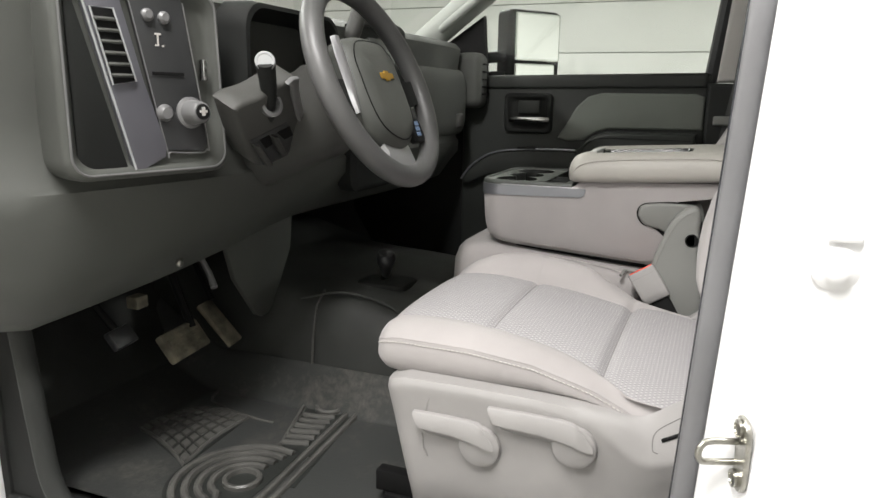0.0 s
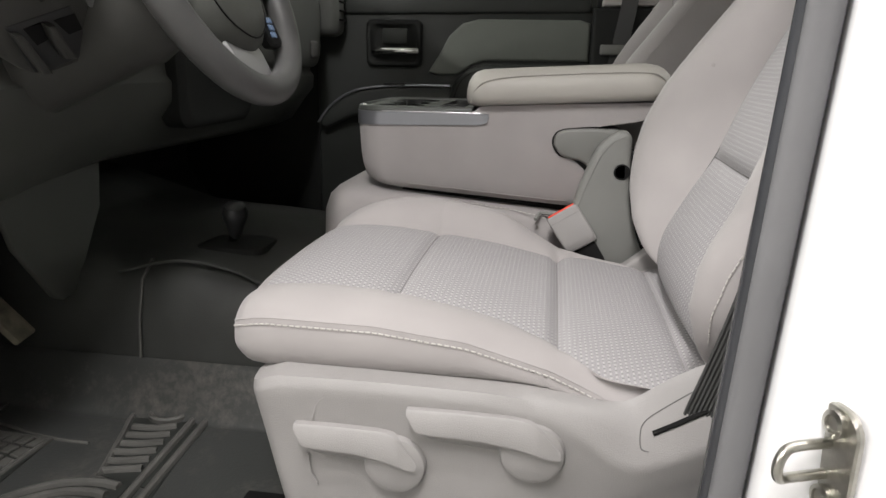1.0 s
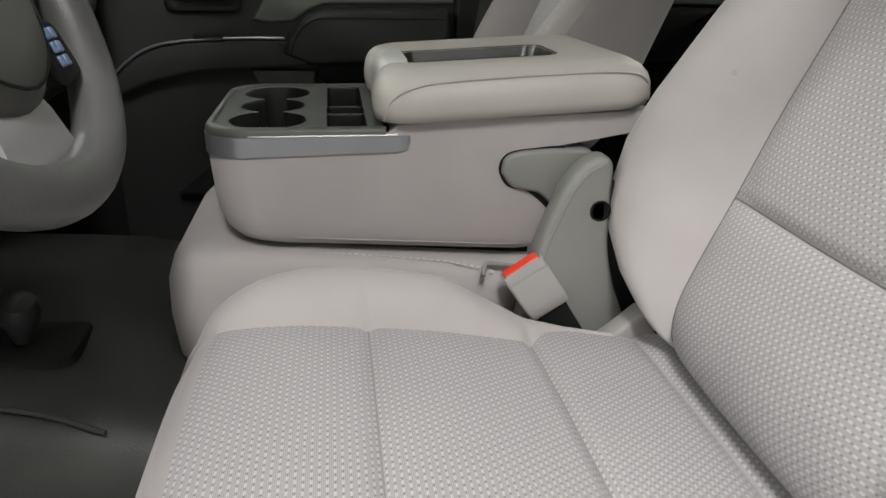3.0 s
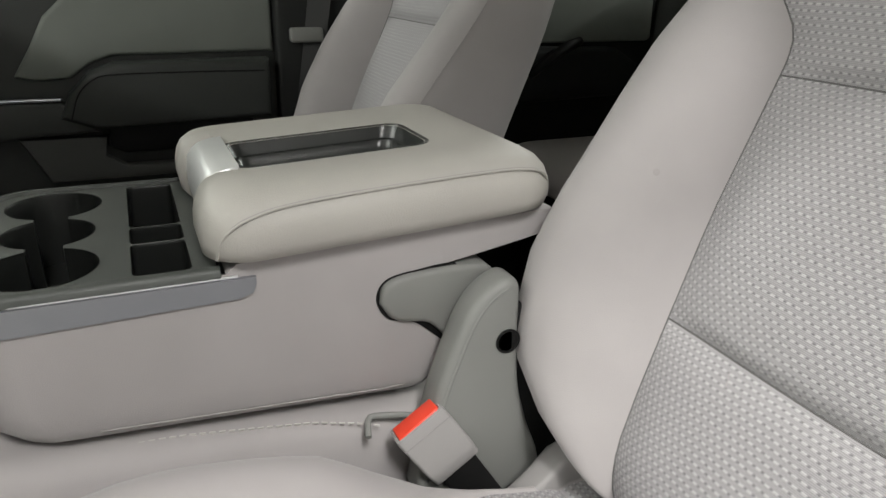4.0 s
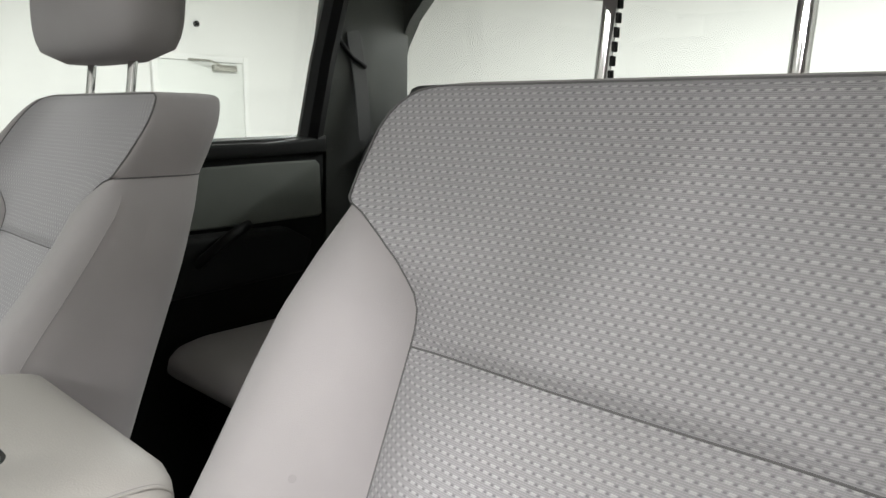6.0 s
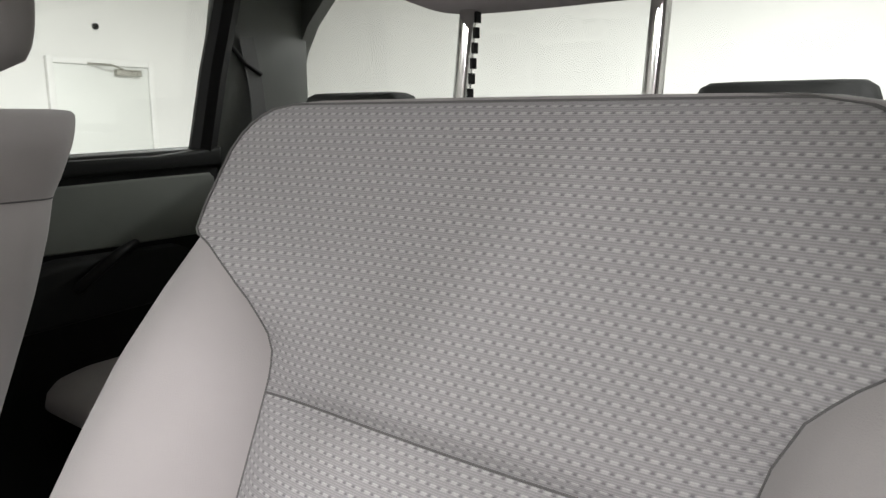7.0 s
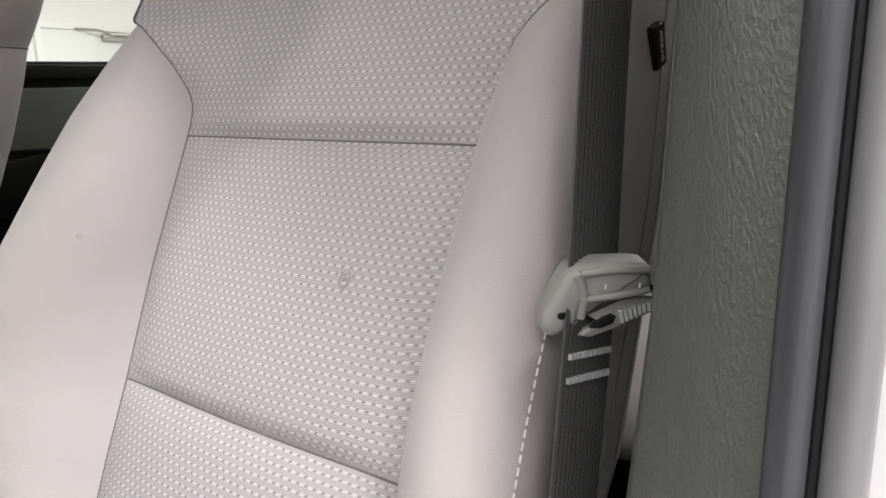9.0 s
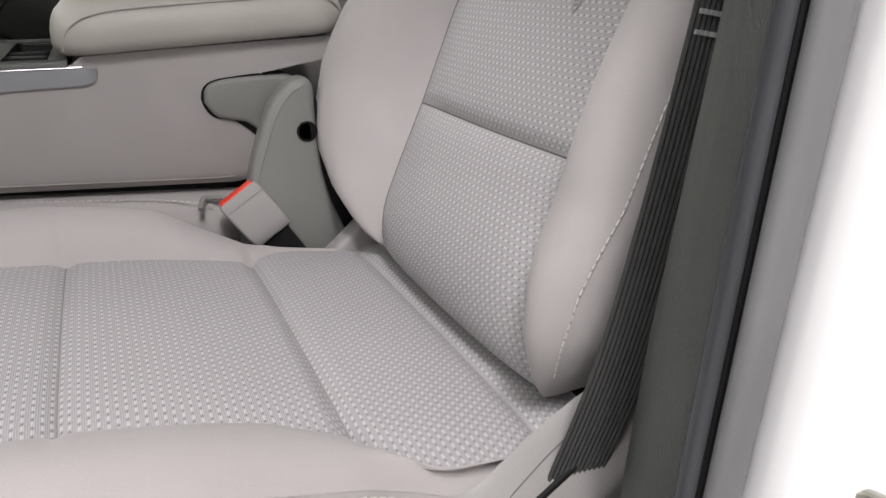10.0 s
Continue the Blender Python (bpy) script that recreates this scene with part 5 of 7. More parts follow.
# highlight along the pod's bevel, drawn as a lighter line
pod_part("rim_highlight", tube([(x + 0.13 * (z - 0.60) * (-0.25 if x > -0.14 else 0.05), 0.0005, z) for x, z in rounded(-0.285 + 0.009, -0.009, 0.592 + 0.009, 0.895 - 0.009, 0.03, 6)], 0.0022, 6, True), SWITCHG, pod, "grey line for the highlight on the pod's edge")
pod_part("side_panel", extrude([(-0.262, 0.870), (-0.253, 0.872), (-0.182, 0.602), (-0.252, 0.606), (-0.262, 0.616)], "y", 0.0105, 0.02, 0.003, 2), DARKPL, pod, "dark side cover")
pod_part("lamp_knob", lathe([(0.026, 0), (0.026, 0.005), (0.021, 0.008), (0.019, 0.020), (0.017, 0.034), (0.014, 0.037), (0, 0.037)], (-0.072, 0.008, 0.693), (0, -1, 0.05), 24), SWITCHG, pod, "silver-ringed lamp switch knob")
pod_part("lamp_knob_cap", lathe([(0.0125, 0), (0.0125, 0.003), (0.0, 0.003)], (-0.072, -0.028, 0.695), (0, -1, 0.05), 20), BLACK, pod)
pod_part("lamp_symbol", join(box(-0.079, -0.065, -0.0325, -0.0312, 0.694, 0.698), box(-0.075, -0.069, -0.0325, -0.0312, 0.689, 0.703)), THREAD, pod, "white lamp symbol")
pod_part("dimmer_knob", lathe([(0.014, 0), (0.014, 0.006), (0.009, 0.012), (0, 0.012)], (-0.119, 0.008, 0.693), (0, -1, 0), 16), SWITCHG, pod, "small grey dimmer knob")
for x, z in ((-0.138, 0.842), (-0.110, 0.840)):
    pod_part("push_button", lathe([(0.010, 0), (0.010, 0.006), (0.006, 0.010), (0, 0.010)], (x, 0.008, z), (0, -1, 0.1), 16), SWITCHG, pod, "grey push button")
pod_part("symbol", join(box(-0.1265, -0.1165, 0.0045, 0.0062, 0.8135, 0.8165), box(-0.1232, -0.1208, 0.0045, 0.0062, 0.799, 0.8135), box(-0.1270, -0.1205, 0.0045, 0.0062, 0.7965, 0.7990), box(-0.1150, -0.1120, 0.0045, 0.0062, 0.7960, 0.7985)), THREAD, pod, "white switch symbol")
pod_part("card_slot", box(-0.135, -0.080, 0.0035, 0.0065, 0.752, 0.757), BLACK, pod, "dark narrow slot")
pod_part("thumb_wheel", box(-0.050, -0.042, -0.006, 0.01, 0.745, 0.780, 0.002), CHROME, pod, "chrome dimmer wheel")
# instrument cluster hood
part("cluster_hood", grid([[(x, y, z) for x, z in rounded(-0.53 - g, -0.215 + g, 0.70 - g, 0.90 + g, 0.05, 6)] for g, y in ((-0.03, 1.12), (-0.006, 1.005), (0.0, 0.99), (0.008, 0.992), (0.012, 1.01), (0.014, 1.12))], True, True, False), DARKPL, dash, "black instrument hood", sharp=40)
part("gauge_cluster", box(-0.51, -0.235, 1.085, 1.095, 0.72, 0.88, 0.003), DARKPL, dash, "dark instrument gauges")
for x in (-0.445, -0.305):
    part("dial", lathe([(0.052, 0), (0.052, 0.006), (0.048, 0.008), (0.046, 0.002), (0.0, 0.002)], (x, 1.085, 0.80), (0, -1, 0), 28), DASHPL, dash, "dark round gauge")
    for k in range(9):
        a = radians(215 - 31 * k)
        part("dial_mark", box(-0.005, 0.005, -0.001, 0.001, -0.0012, 0.0012, 0, 1, Matrix.Translation((x + 0.039 * math.cos(a), 1.082, 0.80 + 0.039 * math.sin(a))) @ Euler((0, -a, 0)).to_matrix().to_4x4()), RED if k % 3 else THREAD, dash)
# lower switch panel, knee panel, centre stack
LU, LV, LN = Vector((1, 0, 0)), Vector((0, -0.482, 0.876)), Vector((0, -0.876, -0.482))
LM = Matrix.Translation((-0.528, 0.945, 0.6724)) @ Matrix((LU, LV, LN)).transposed().to_4x4() @ Matrix.Scale(0.97, 4)      # across, up the panel, outwards


def panel_piece(outline, n0, n1, bevel=0.0, per=0):
    if per:
        outline = [(p.x, p.y) for p in curve_through([Vector((a, b, 0)) for a, b in outline + outline[:1]], per)][:-1]
    bm = extrude(outline, "z", n0, n1, bevel, 3)
    bmesh.ops.transform(bm, matrix=LM, verts=bm.verts)
    return bm


lsw = part("lower_switch_panel", panel_piece([(-0.149, 0.054), (-0.131, 0.067), (-0.086, 0.080), (-0.037, 0.108), (-0.012, 0.120), (0.020, 0.085), (0.058, 0.046), (0.110, 0.0), (0.116, -0.034), (0.034, -0.070), (-0.035, -0.058), (-0.081, -0.016)], -0.055, 0.0, 0.008, 3), COLUMNPL, dash, "dark switch panel beside the column")
# step of the shroud; its edge highlight is put into the paler colour
part("shroud_edge", panel_piece([(-0.037, 0.108), (-0.026, 0.120), (-0.010, 0.122), (0.004, 0.100), (0.050, 0.055), (0.112, 0.000), (0.104, -0.006), (0.042, 0.040), (-0.008, 0.086), (-0.020, 0.102)], -0.004, 0.007, 0.003), SWITCHG, lsw, "edge step of the column shroud, its highlight in the pale colour")
rec = part("switch_recess", panel_piece([(-0.073, -0.008), (0.020, 0.027), (0.098, -0.032), (0.025, -0.066), (0.0, -0.066)], -0.004, 0.0012, 0.0012), SWITCHBK, lsw, "dark recessed switch field")
for o in ([(-0.046, -0.008), (-0.022, 0.002), (0.004, -0.018), (-0.014, -0.028)], [(-0.001, 0.006), (0.033, 0.018), (0.058, -0.002), (0.036, -0.011)]):
    part("switch_hole", panel_piece(o, 0.0, 0.0022), BLACK, rec, "black switch opening")
for o in ([(-0.070, -0.012), (-0.054, -0.012), (-0.010, -0.042), (0.020, -0.062), (0.003, -0.064), (-0.034, -0.038)], [(-0.023, 0.003), (-0.007, 0.004), (0.020, -0.016), (0.056, -0.040), (0.034, -0.041), (0.004, -0.022)]):
    part("toggle", panel_piece(o, 0.0, 0.014, 0.004), COLUMNPL, rec, "dark paddle switch")
flap = part("knee_flap", extrude([(-0.40, 0.46), (-0.12, 0.46), (-0.135, 0.36), (-0.215, 0.235), (-0.236, 0.217), (-0.262, 0.214), (-0.285, 0.225), (-0.36, 0.33)], "y", 1.185, 1.20, 0.005, 2), DASHPL, dash, "dark knee panel below the column")
part("middle_console", grid([[(x, y - g2, z) for x, z in rounded(-0.06 + g, 0.26 - g, 0.50 + g, 0.92 - g, 0.04, 6)] for g, g2, y in ((0.0, 0, 1.09), (0.0, 0.04, 1.09), (0.010, 0.05, 1.09), (0.02, 0.05, 1.09))], True, True, True), DARKPL, dash, "dark middle stack of the dash", sharp=45)
part("radio_screen", box(0.012, 0.184, 1.030, 1.042, 0.805, 0.888, 0.003), SCREEN, dash, "switched-off radio screen, its reflection put into grey")
part("stack_top", tube(curve_through([Vector(p) for p in ((-0.055, 1.055, 0.905), (-0.02, 1.04, 0.922), (0.10, 1.035, 0.926), (0.21, 1.04, 0.918), (0.255, 1.055, 0.898))], 5), 0.011, 10), COLUMNPL, dash, "soft upper edge of the stack")
gb = part("glove_box", grid([[(x, y - g2, z) for x, z in rounded(0.345 + g, 0.785 - g, 0.615 + g, 0.836 - g, 0.055, 8)] for g, g2, y in ((0, 0, 1.07), (0.0, 0.012, 1.07), (0.003, 0.020, 1.07), (0.010, 0.026, 1.07), (0.025, 0.029, 1.07), (0.045, 0.031, 1.07))], True, True, True), DASHPL, dash, "dark glove box door", sharp=45)
part("latch", box(0.665, 0.715, 1.026, 1.044, 0.640, 0.690, 0.010, 3), COLUMNPL, gb, "dark glove box latch")
ev = part("end_vent", box(0.79, 0.885, 0.995, 1.10, 0.705, 0.900, 0.030, 5), DASHPL, dash, "dark passenger air vent")
for k in range(5):
    part("slat", box(0.812, 0.866, 0.989, 0.997, 0.752 + 0.026 * k, 0.758 + 0.026 * k, 0.002, 1), BLACK, ev)
part("parking_lever", tube([(-0.50, 1.16, 0.42), (-0.508, 1.13, 0.385), (-0.52, 1.11, 0.362)], [0.005, 0.006, 0.007], 10), SWITCHG, dash, "grey release lever")
part("connector", box(-0.548, -0.515, 1.29, 1.32, 0.298, 0.325, 0.003), DUSTY, dash, "tan cable connector")
part("trim_screw", lathe([(0.008, 0), (0.008, 0.004), (0.005, 0.007), (0, 0.007)], (-0.608, 1.115, 0.432), (0, -1, -0.2), 12), STEEL, dash, "bright trim screw")

# ---- steering wheel and column ----
wheel = thing("steering_wheel", (-0.385, 1.05, 0.62), "black four-spoke steering wheel with gold badge on its hub", "steering wheel")
WC, WT = Vector((-0.392, 0.806, 0.768)), radians(24)
ex, ey, ez = Vector((1, 0, 0)), Vector((0, math.sin(WT), math.cos(WT))), Vector((0, -math.cos(WT), math.sin(WT)))


def on_wheel(a, b, c=0.0):
    return WC + ex * a + ey * b + ez * c


R = 0.189
part("rim", tube([on_wheel(R * math.cos(t), R * math.sin(t)) for t in (2 * math.pi * k / 64 for k in range(64))], 0.0208, 18, True), RIMLEATHER, wheel, "black leather-like rim", sharp=80)
rows = []
for g, c in ((0.0, -0.05), (0.0, -0.012), (0.004, 0.002), (0.016, 0.014), (0.032, 0.0215), (0.045, 0.024)):
    o = [(-0.096 + g, 0.035), (-0.084 + g, 0.075 - g), (-0.04, 0.092 - g), (0.04, 0.092 - g), (0.080 - g, 0.075 - g), (0.092 - g, 0.035), (0.090 - g, -0.05), (0.066 - 0.6 * g, -0.112 + g), (0.0, -0.136 + g), (-0.070 + 0.6 * g, -0.112 + g), (-0.098 + g, -0.05)]
    rows.append([on_wheel(p.x, p.y, c) for p in curve_through([Vector((a, b, 0)) for a, b in o + o[:1]], 4)[:-1]])
part("hub", grid(rows, True, True, True), DASHPL, wheel, "black padded hub", sharp=70)
part("hub_joint", tube([p + ez * 0.0002 for p in rows[3]], 0.0013, 6, True), BLACK, wheel, "dark joint round the hub pad")
for sx in (1, -1):
    sp = part("spoke", grid([[on_wheel(sx * a, b + w, c), on_wheel(sx * a, b + w, c - 0.014), on_wheel(sx * a, b - w, c - 0.014), on_wheel(sx * a, b - w, c)] for a, b, w, c in ((0.086, -0.020, 0.034, -0.008), (0.105, -0.022, 0.03, -0.004), (0.14, -0.020, 0.026, -0.002), (0.178, -0.014, 0.024, -0.002))], True, True, True), DARKPL, wheel, "black side spoke with buttons", sharp=30)
    if sx > 0:
        pads = part("button_pad", grid([[on_wheel(x, y, c) for x, y in rounded(0.060 + g, 0.112 - g, -0.126 + g, -0.076 - g, 0.010, 4)] for g, c in ((0.0, -0.006), (0.0, 0.004), (0.003, 0.0075), (0.010, 0.008))], True, True, True), BLACK, sp, "black control pad")
        for a, b in ((0.082, -0.088), (0.092, -0.088), (0.080, -0.099), (0.090, -0.099), (0.078, -0.110), (0.088, -0.110)):
            part("button", box(-0.0038, 0.0038, -0.0045, 0.0045, 0, 0.003, 0.001, 1, Matrix.Translation(on_wheel(a, b, 0.0075)) @ Matrix((ex, ey, ez)).transposed().to_4x4()), BUTTONBL, pads, "blue-grey control button")
    else:
        part("bezel", grid([[on_wheel(-a - w, b, 0.000), on_wheel(-a - w * 0.5, b, 0.0065), on_wheel(-a + w * 0.5, b, 0.0075), on_wheel(-a + w, b, 0.004)] for a, b, w in ((0.100, 0.085, 0.012), (0.104, 0.055, 0.015), (0.108, 0.02, 0.015), (0.113, -0.010, 0.013), (0.119, -0.035, 0.009), (0.125, -0.060, 0.002))], False), TRIMLT, wheel, "satin grey hub edging")
part("lower_spoke", grid([[on_wheel(-w - 0.012, b, c), on_wheel(-w - 0.012, b, c - 0.014), on_wheel(w - 0.012, b, c - 0.014), on_wheel(w - 0.012, b, c)] for b, w, c in ((-0.118, 0.046, -0.004), (-0.135, 0.046, 0.000), (-0.152, 0.050, -0.001), (-0.172, 0.060, -0.004))], True, True, True), TRIMLT, wheel, "satin grey lower spoke", sharp=30)
bx = Matrix.Translation(on_wheel(0.0, 0.004, 0.0240)) @ Matrix((ex, ey, ez)).transposed().to_4x4()
part("badge", join(box(-0.026, 0.026, -0.006, 0.006, 0, 0.003, 0.0012, 1, bx), box(-0.009, 0.009, -0.010, 0.010, 0, 0.0032, 0.0012, 1, bx)), GOLD, wheel, "plain gold cross-shaped badge")
part("column_cover", grid([[p + Vector((math.cos(t) * rx, math.sin(t) * rz * math.sin(WT), math.sin(t) * rz)) for t in (2 * math.pi * k / 24 for k in range(24))]
                           for p, rx, rz in ((WC - ez * 0.02, 0.050, 0.045), (WC - ez * 0.04, 0.074, 0.068), (WC - ez * 0.13, 0.086, 0.088), (WC - ez * 0.15, 0.082, 0.085), (WC - ez * 0.36, 0.08, 0.085))], True, True, True), COLUMNPL, wheel, "dark column shroud")
tip = Vector((-0.620, 0.895, 0.797))
stk = part("turn_stalk", tube(curve_through([(-0.54, 0.955, 0.690), (-0.574, 0.924, 0.722), (-0.592, 0.910, 0.754), tip], 5), [0.012] * 6 + [0.012 + 0.0005 * k for k in range(10)], 16), DARKPL, wheel, "black turn signal stalk")
part("stalk_cap", lathe([(0.0168, -0.004), (0.0168, 0.004), (0.0155, 0.006), (0.0125, 0.006), (0.0118, 0.0048), (0.0, 0.0048)], tip, (-0.8, -0.5, 0.15), 24), SWITCHL, stk, "bright stalk end cap")
part("stalk_ring", lathe([(0.022, 0), (0.022, 0.008), (0.016, 0.010), (0.014, 0.0)], (-0.580, 0.918, 0.727), (-0.3, -0.8, 0.2), 24), SWITCHG, stk, "chrome ring at the stalk's base")
gs = part("gear_stalk", tube(curve_through([WC - ez * 0.10 + ex * 0.06, (-0.262, 0.965, 0.828), (-0.236, 0.952, 0.852), (-0.228, 0.949, 0.868)], 5), 0.007, 10), BLACK, wheel, "black column gear stalk")
part("grip", tube(curve_through([(-0.230, 0.950, 0.862), (-0.224, 0.947, 0.880), (-0.210, 0.940, 0.920), (-0.198, 0.934, 0.955)], 5), [0.013, 0.015, 0.016, 0.017, 0.0175] + [0.018] * 8 + [0.017, 0.014, 0.008], 14), COLUMNPL, gs, "grey-black grip")

# ---- pedals ----
brake = thing("brake_pedal", (-0.43, 1.30, 0.20), "worn black brake pedal with ribbed pad", "pedal")
bm_ = Matrix.Translation((-0.458, 1.255, 0.206)) @ Euler((radians(-35), 0, radians(8))).to_matrix().to_4x4()
pad = part("pad", box(-0.066, 0.066, -0.010, 0.010, -0.034, 0.034, 0.005, 2, bm_), DUSTY, brake, "ribbed rubber pad")
for k in range(5):
    part("rib", box(-0.058, 0.058, -0.013, -0.008, -0.024 + 0.012 * k, -0.018 + 0.012 * k, 0.001, 1, bm_), DUSTY, pad)
part("arm", tube([(-0.42, 1.265, 0.225), (-0.41, 1.33, 0.36), (-0.41, 1.38, 0.46)], 0.010, 8), BLACK, brake)
gas = thing("accelerator_pedal", (-0.31, 1.36, 0.17), "dusty brown-black accelerator pedal", "pedal")
gm = Matrix.Translation((-0.320, 1.27, 0.204)) @ Euler((radians(-40), 0, radians(12))).to_matrix().to_4x4()
part("pad", box(-0.029, 0.029, -0.007, 0.007, -0.062, 0.062, 0.005, 2, gm), DUSTY, gas, "dusty rubber pad")
part("arm", tube([(-0.32, 1.29, 0.26), (-0.31, 1.38, 0.42)], 0.008, 8), BLACK, gas)
park = thing("parking_brake_pedal", (-0.64, 1.30, 0.27), "small black parking brake pedal", "pedal")
pm = Matrix.Translation((-0.632, 1.25, 0.272)) @ Euler((radians(-35), 0, radians(10))).to_matrix().to_4x4()
part("pad", box(-0.032, 0.032, -0.008, 0.008, -0.020, 0.020, 0.004, 2, pm), RUBBER, park, "ribbed rubber pad")
part("arm", tube([(-0.632, 1.26, 0.28), (-0.66, 1.36, 0.42)], 0.008, 8), BLACK, park)

# ---- floor mat ----
matob = thing("floor_mat", (-0.50, 1.10, 0.0), "black ribbed rubber floor mat, scuffed and dusty", "floor mat")


def mat_surface():
    nx, ny = 90, 120
    rows = []
    for y in np.linspace(0.68, 1.52, ny):
        r = []
        for x in np.linspace(-0.79, -0.245, nx):
            z = 0.012
            if x > -0.300:
                k = (x + 0.300) / 0.055
                z += 0.095 * k * k * (3 - 2 * k)
            if x < -0.760:
                z += 0.025 * (-0.760 - x) / 0.03
            z += max(0, (y - 1.32)) ** 1.3 * 0.9
            r.append((x, y, z))
        rows.append(r)
    return grid(rows)


part("sheet", mat_surface(), MATRUB, matob, "black rubber sheet", sharp=60)
AX, AY = -0.620, 0.985


def mat_area(outline):
    """A shallow field of the mat, a hair above its sheet."""
    return extrude(outline, "z", 0.0118, 0.0136)


FIELD = [Vector((a, b, 0)) for a, b in ((-0.530, 1.326), (-0.386, 1.280), (-0.394, 1.142), (-0.618, 1.128))]      # the heel pad's corners
part("heel_field", mat_area([(p.x, p.y) for p in FIELD]), MATLOW, matob, "heel pad grooves, shade put into the colour", smooth=False)


def on_field(u, v):
    p = FIELD[0].lerp(FIELD[1], u).lerp(FIELD[3].lerp(FIELD[2], u), v)
    return p + Vector((0.010 * math.sin(math.pi * v) * (1 - u), 0.014 * math.sin(math.pi * u), 0))


for i in range(7):
    for j in range(6):
        q = [on_field((i + a) / 7, (j + b) / 6) for a, b in ((0.10, 0.12), (0.90, 0.12), (0.90, 0.88), (0.10, 0.88))]
        part("heel_pad", extrude([(p.x, p.y) for p in q], "z", 0.0125, 0.0185, 0.0018, 1), MATTOP, matob)
rim = [on_field(u, 0) for u in np.linspace(0, 1, 9)] + [on_field(1, v) for v in np.linspace(0.2, 1, 5)] + [on_field(u, 1) for u in np.linspace(0.9, 0, 9)] + [on_field(0, v) for v in np.linspace(0.8, 0.2, 4)]
part("heel_rim", tube([p + Vector((0, 0, 0.0135)) for p in rim], 0.0045, 8, True), MATTOP, matob, "raised rim of the heel pad")
sweep = [radians(q) for q in range(-18, 169, 6)]
part("arc_field", mat_area([(AX + 0.145 * math.cos(a), AY + 0.145 * math.sin(a)) for a in sweep] + [(AX - 0.17, AY + 0.005), (AX - 0.17, AY - 0.05), (AX, AY - 0.05)]), MATLOW, matob, "grooves between the curved ribs, shade put into the colour", smooth=False)
part("comb_field", mat_area([(-0.226, 0.938), (-0.226, 1.045), (-0.300, 1.047), (-0.35, 1.032), (-0.47, 0.998), (-0.49, 0.905), (-0.60, 0.895), (-0.60, 0.880), (-0.40, 0.905)]), MATLOW, matob, "grooves between the straight ribs, shade put into the colour", smooth=False)
for r in (0.058, 0.082, 0.106, 0.130):
    arc = [(AX + r * math.cos(a), AY + r * math.sin(a)) for a in (radians(q) for q in range(-15, 166, 12))]
    arc += [(arc[-1][0] - 0.02, arc[-1][1] - 0.012), (AX - r - 0.05 * (0.14 - r) / 0.08 - 0.02, arc[-1][1] - 0.02)]
    part("rib", tube([(x, y, 0.0140) for x, y in arc], 0.0078, 8), MATTOP, matob)
for x, y in ((-0.275, 0.992), (AX, AY)):
    part("post_ring", lathe([(0.038, 0), (0.038, 0.010), (0.034, 0.013), (0.029, 0.012), (0.027, 0.004)], (x, y, 0.011), (0, 0, 1), 28), MATTOP, matob, "round mat anchor rim")
    part("post_hole", lathe([(0.027, 0.0), (0.027, 0.004), (0.018, 0.005), (0.0, 0.005)], (x, y, 0.011), (0, 0, 1), 24), MATLOW, matob, "dark mat anchor")
for y in (0.912, 0.936):
    part("border_rib", tube([(-0.70, y - 0.022, 0.014), (-0.45, y - 0.004, 0.0140), (-0.225, y + 0.010, 0.0140)], 0.0070, 8), MATTOP, matob)
part("border_rib", tube(curve_through([Vector((x, y, 0.014)) for x, y in ((-0.225, 0.950), (-0.222, 1.03), (-0.240, 1.056), (-0.30, 1.054), (-0.35, 1.038), (-0.47, 1.00))], 5), 0.0050, 8), MATTOP, matob)
for k in range(6):
    x = -0.330 - 0.026 * k
    part("comb_rib", tube(curve_through([Vector(p) for p in ((x, 1.032 - 0.006 * k, 0.014), (x + 0.003, 0.99, 0.014), (x + 0.016, 0.960 - 0.003 * k, 0.014))], 4), 0.0072, 8), MATTOP, matob)
part("ridge", tube(curve_through([Vector((x, y, 0.0135 + max(0, y - 1.32) ** 1.3 * 0.9)) for x, y in ((-0.19, 1.40), (-0.205, 1.325), (-0.335, 1.292), (-0.370, 1.222), (-0.388, 1.13), (-0.39, 1.075))], 6), 0.0030, 8), MATTOP, matob, "fine moulded ridge")

pmat = thing("floor_mat", (0.63, 1.10, 0.0), "black ribbed rubber passenger floor mat", "floor mat")
part("sheet", box(0.45, 0.88, 0.62, 1.42, 0.001, 0.012, 0.004), MATLOW, pmat, "black rubber sheet")
for k in range(12):
    part("rib", tube([(0.50, 0.70 + 0.055 * k, 0.013), (0.83, 0.70 + 0.055 * k, 0.013)], 0.006, 8), MATRUB, pmat)

# ---- driver's side pillar with weatherstrip ----
def front_y(z):
    return 0.163 + (0.84 - z) * 0.0562


def lean(bm):
    """Bends the driver's side above the belt line inwards, as the cab narrows to its roof."""
    for v in bm.verts:
        v.co.x += 0.30 * max(0, v.co.z - 0.86) - 0.0085 * max(-0.6, 0.84 - v.co.z)
    return bm


pil = thing("b_pillar", (-0.83, 0.05, 0.0), "white painted door pillar with dark grained trim and rubber seal", "pillar", kind="structure")
LEVELS = [-0.05 + 0.07 * k for k in range(22)]
rows = []
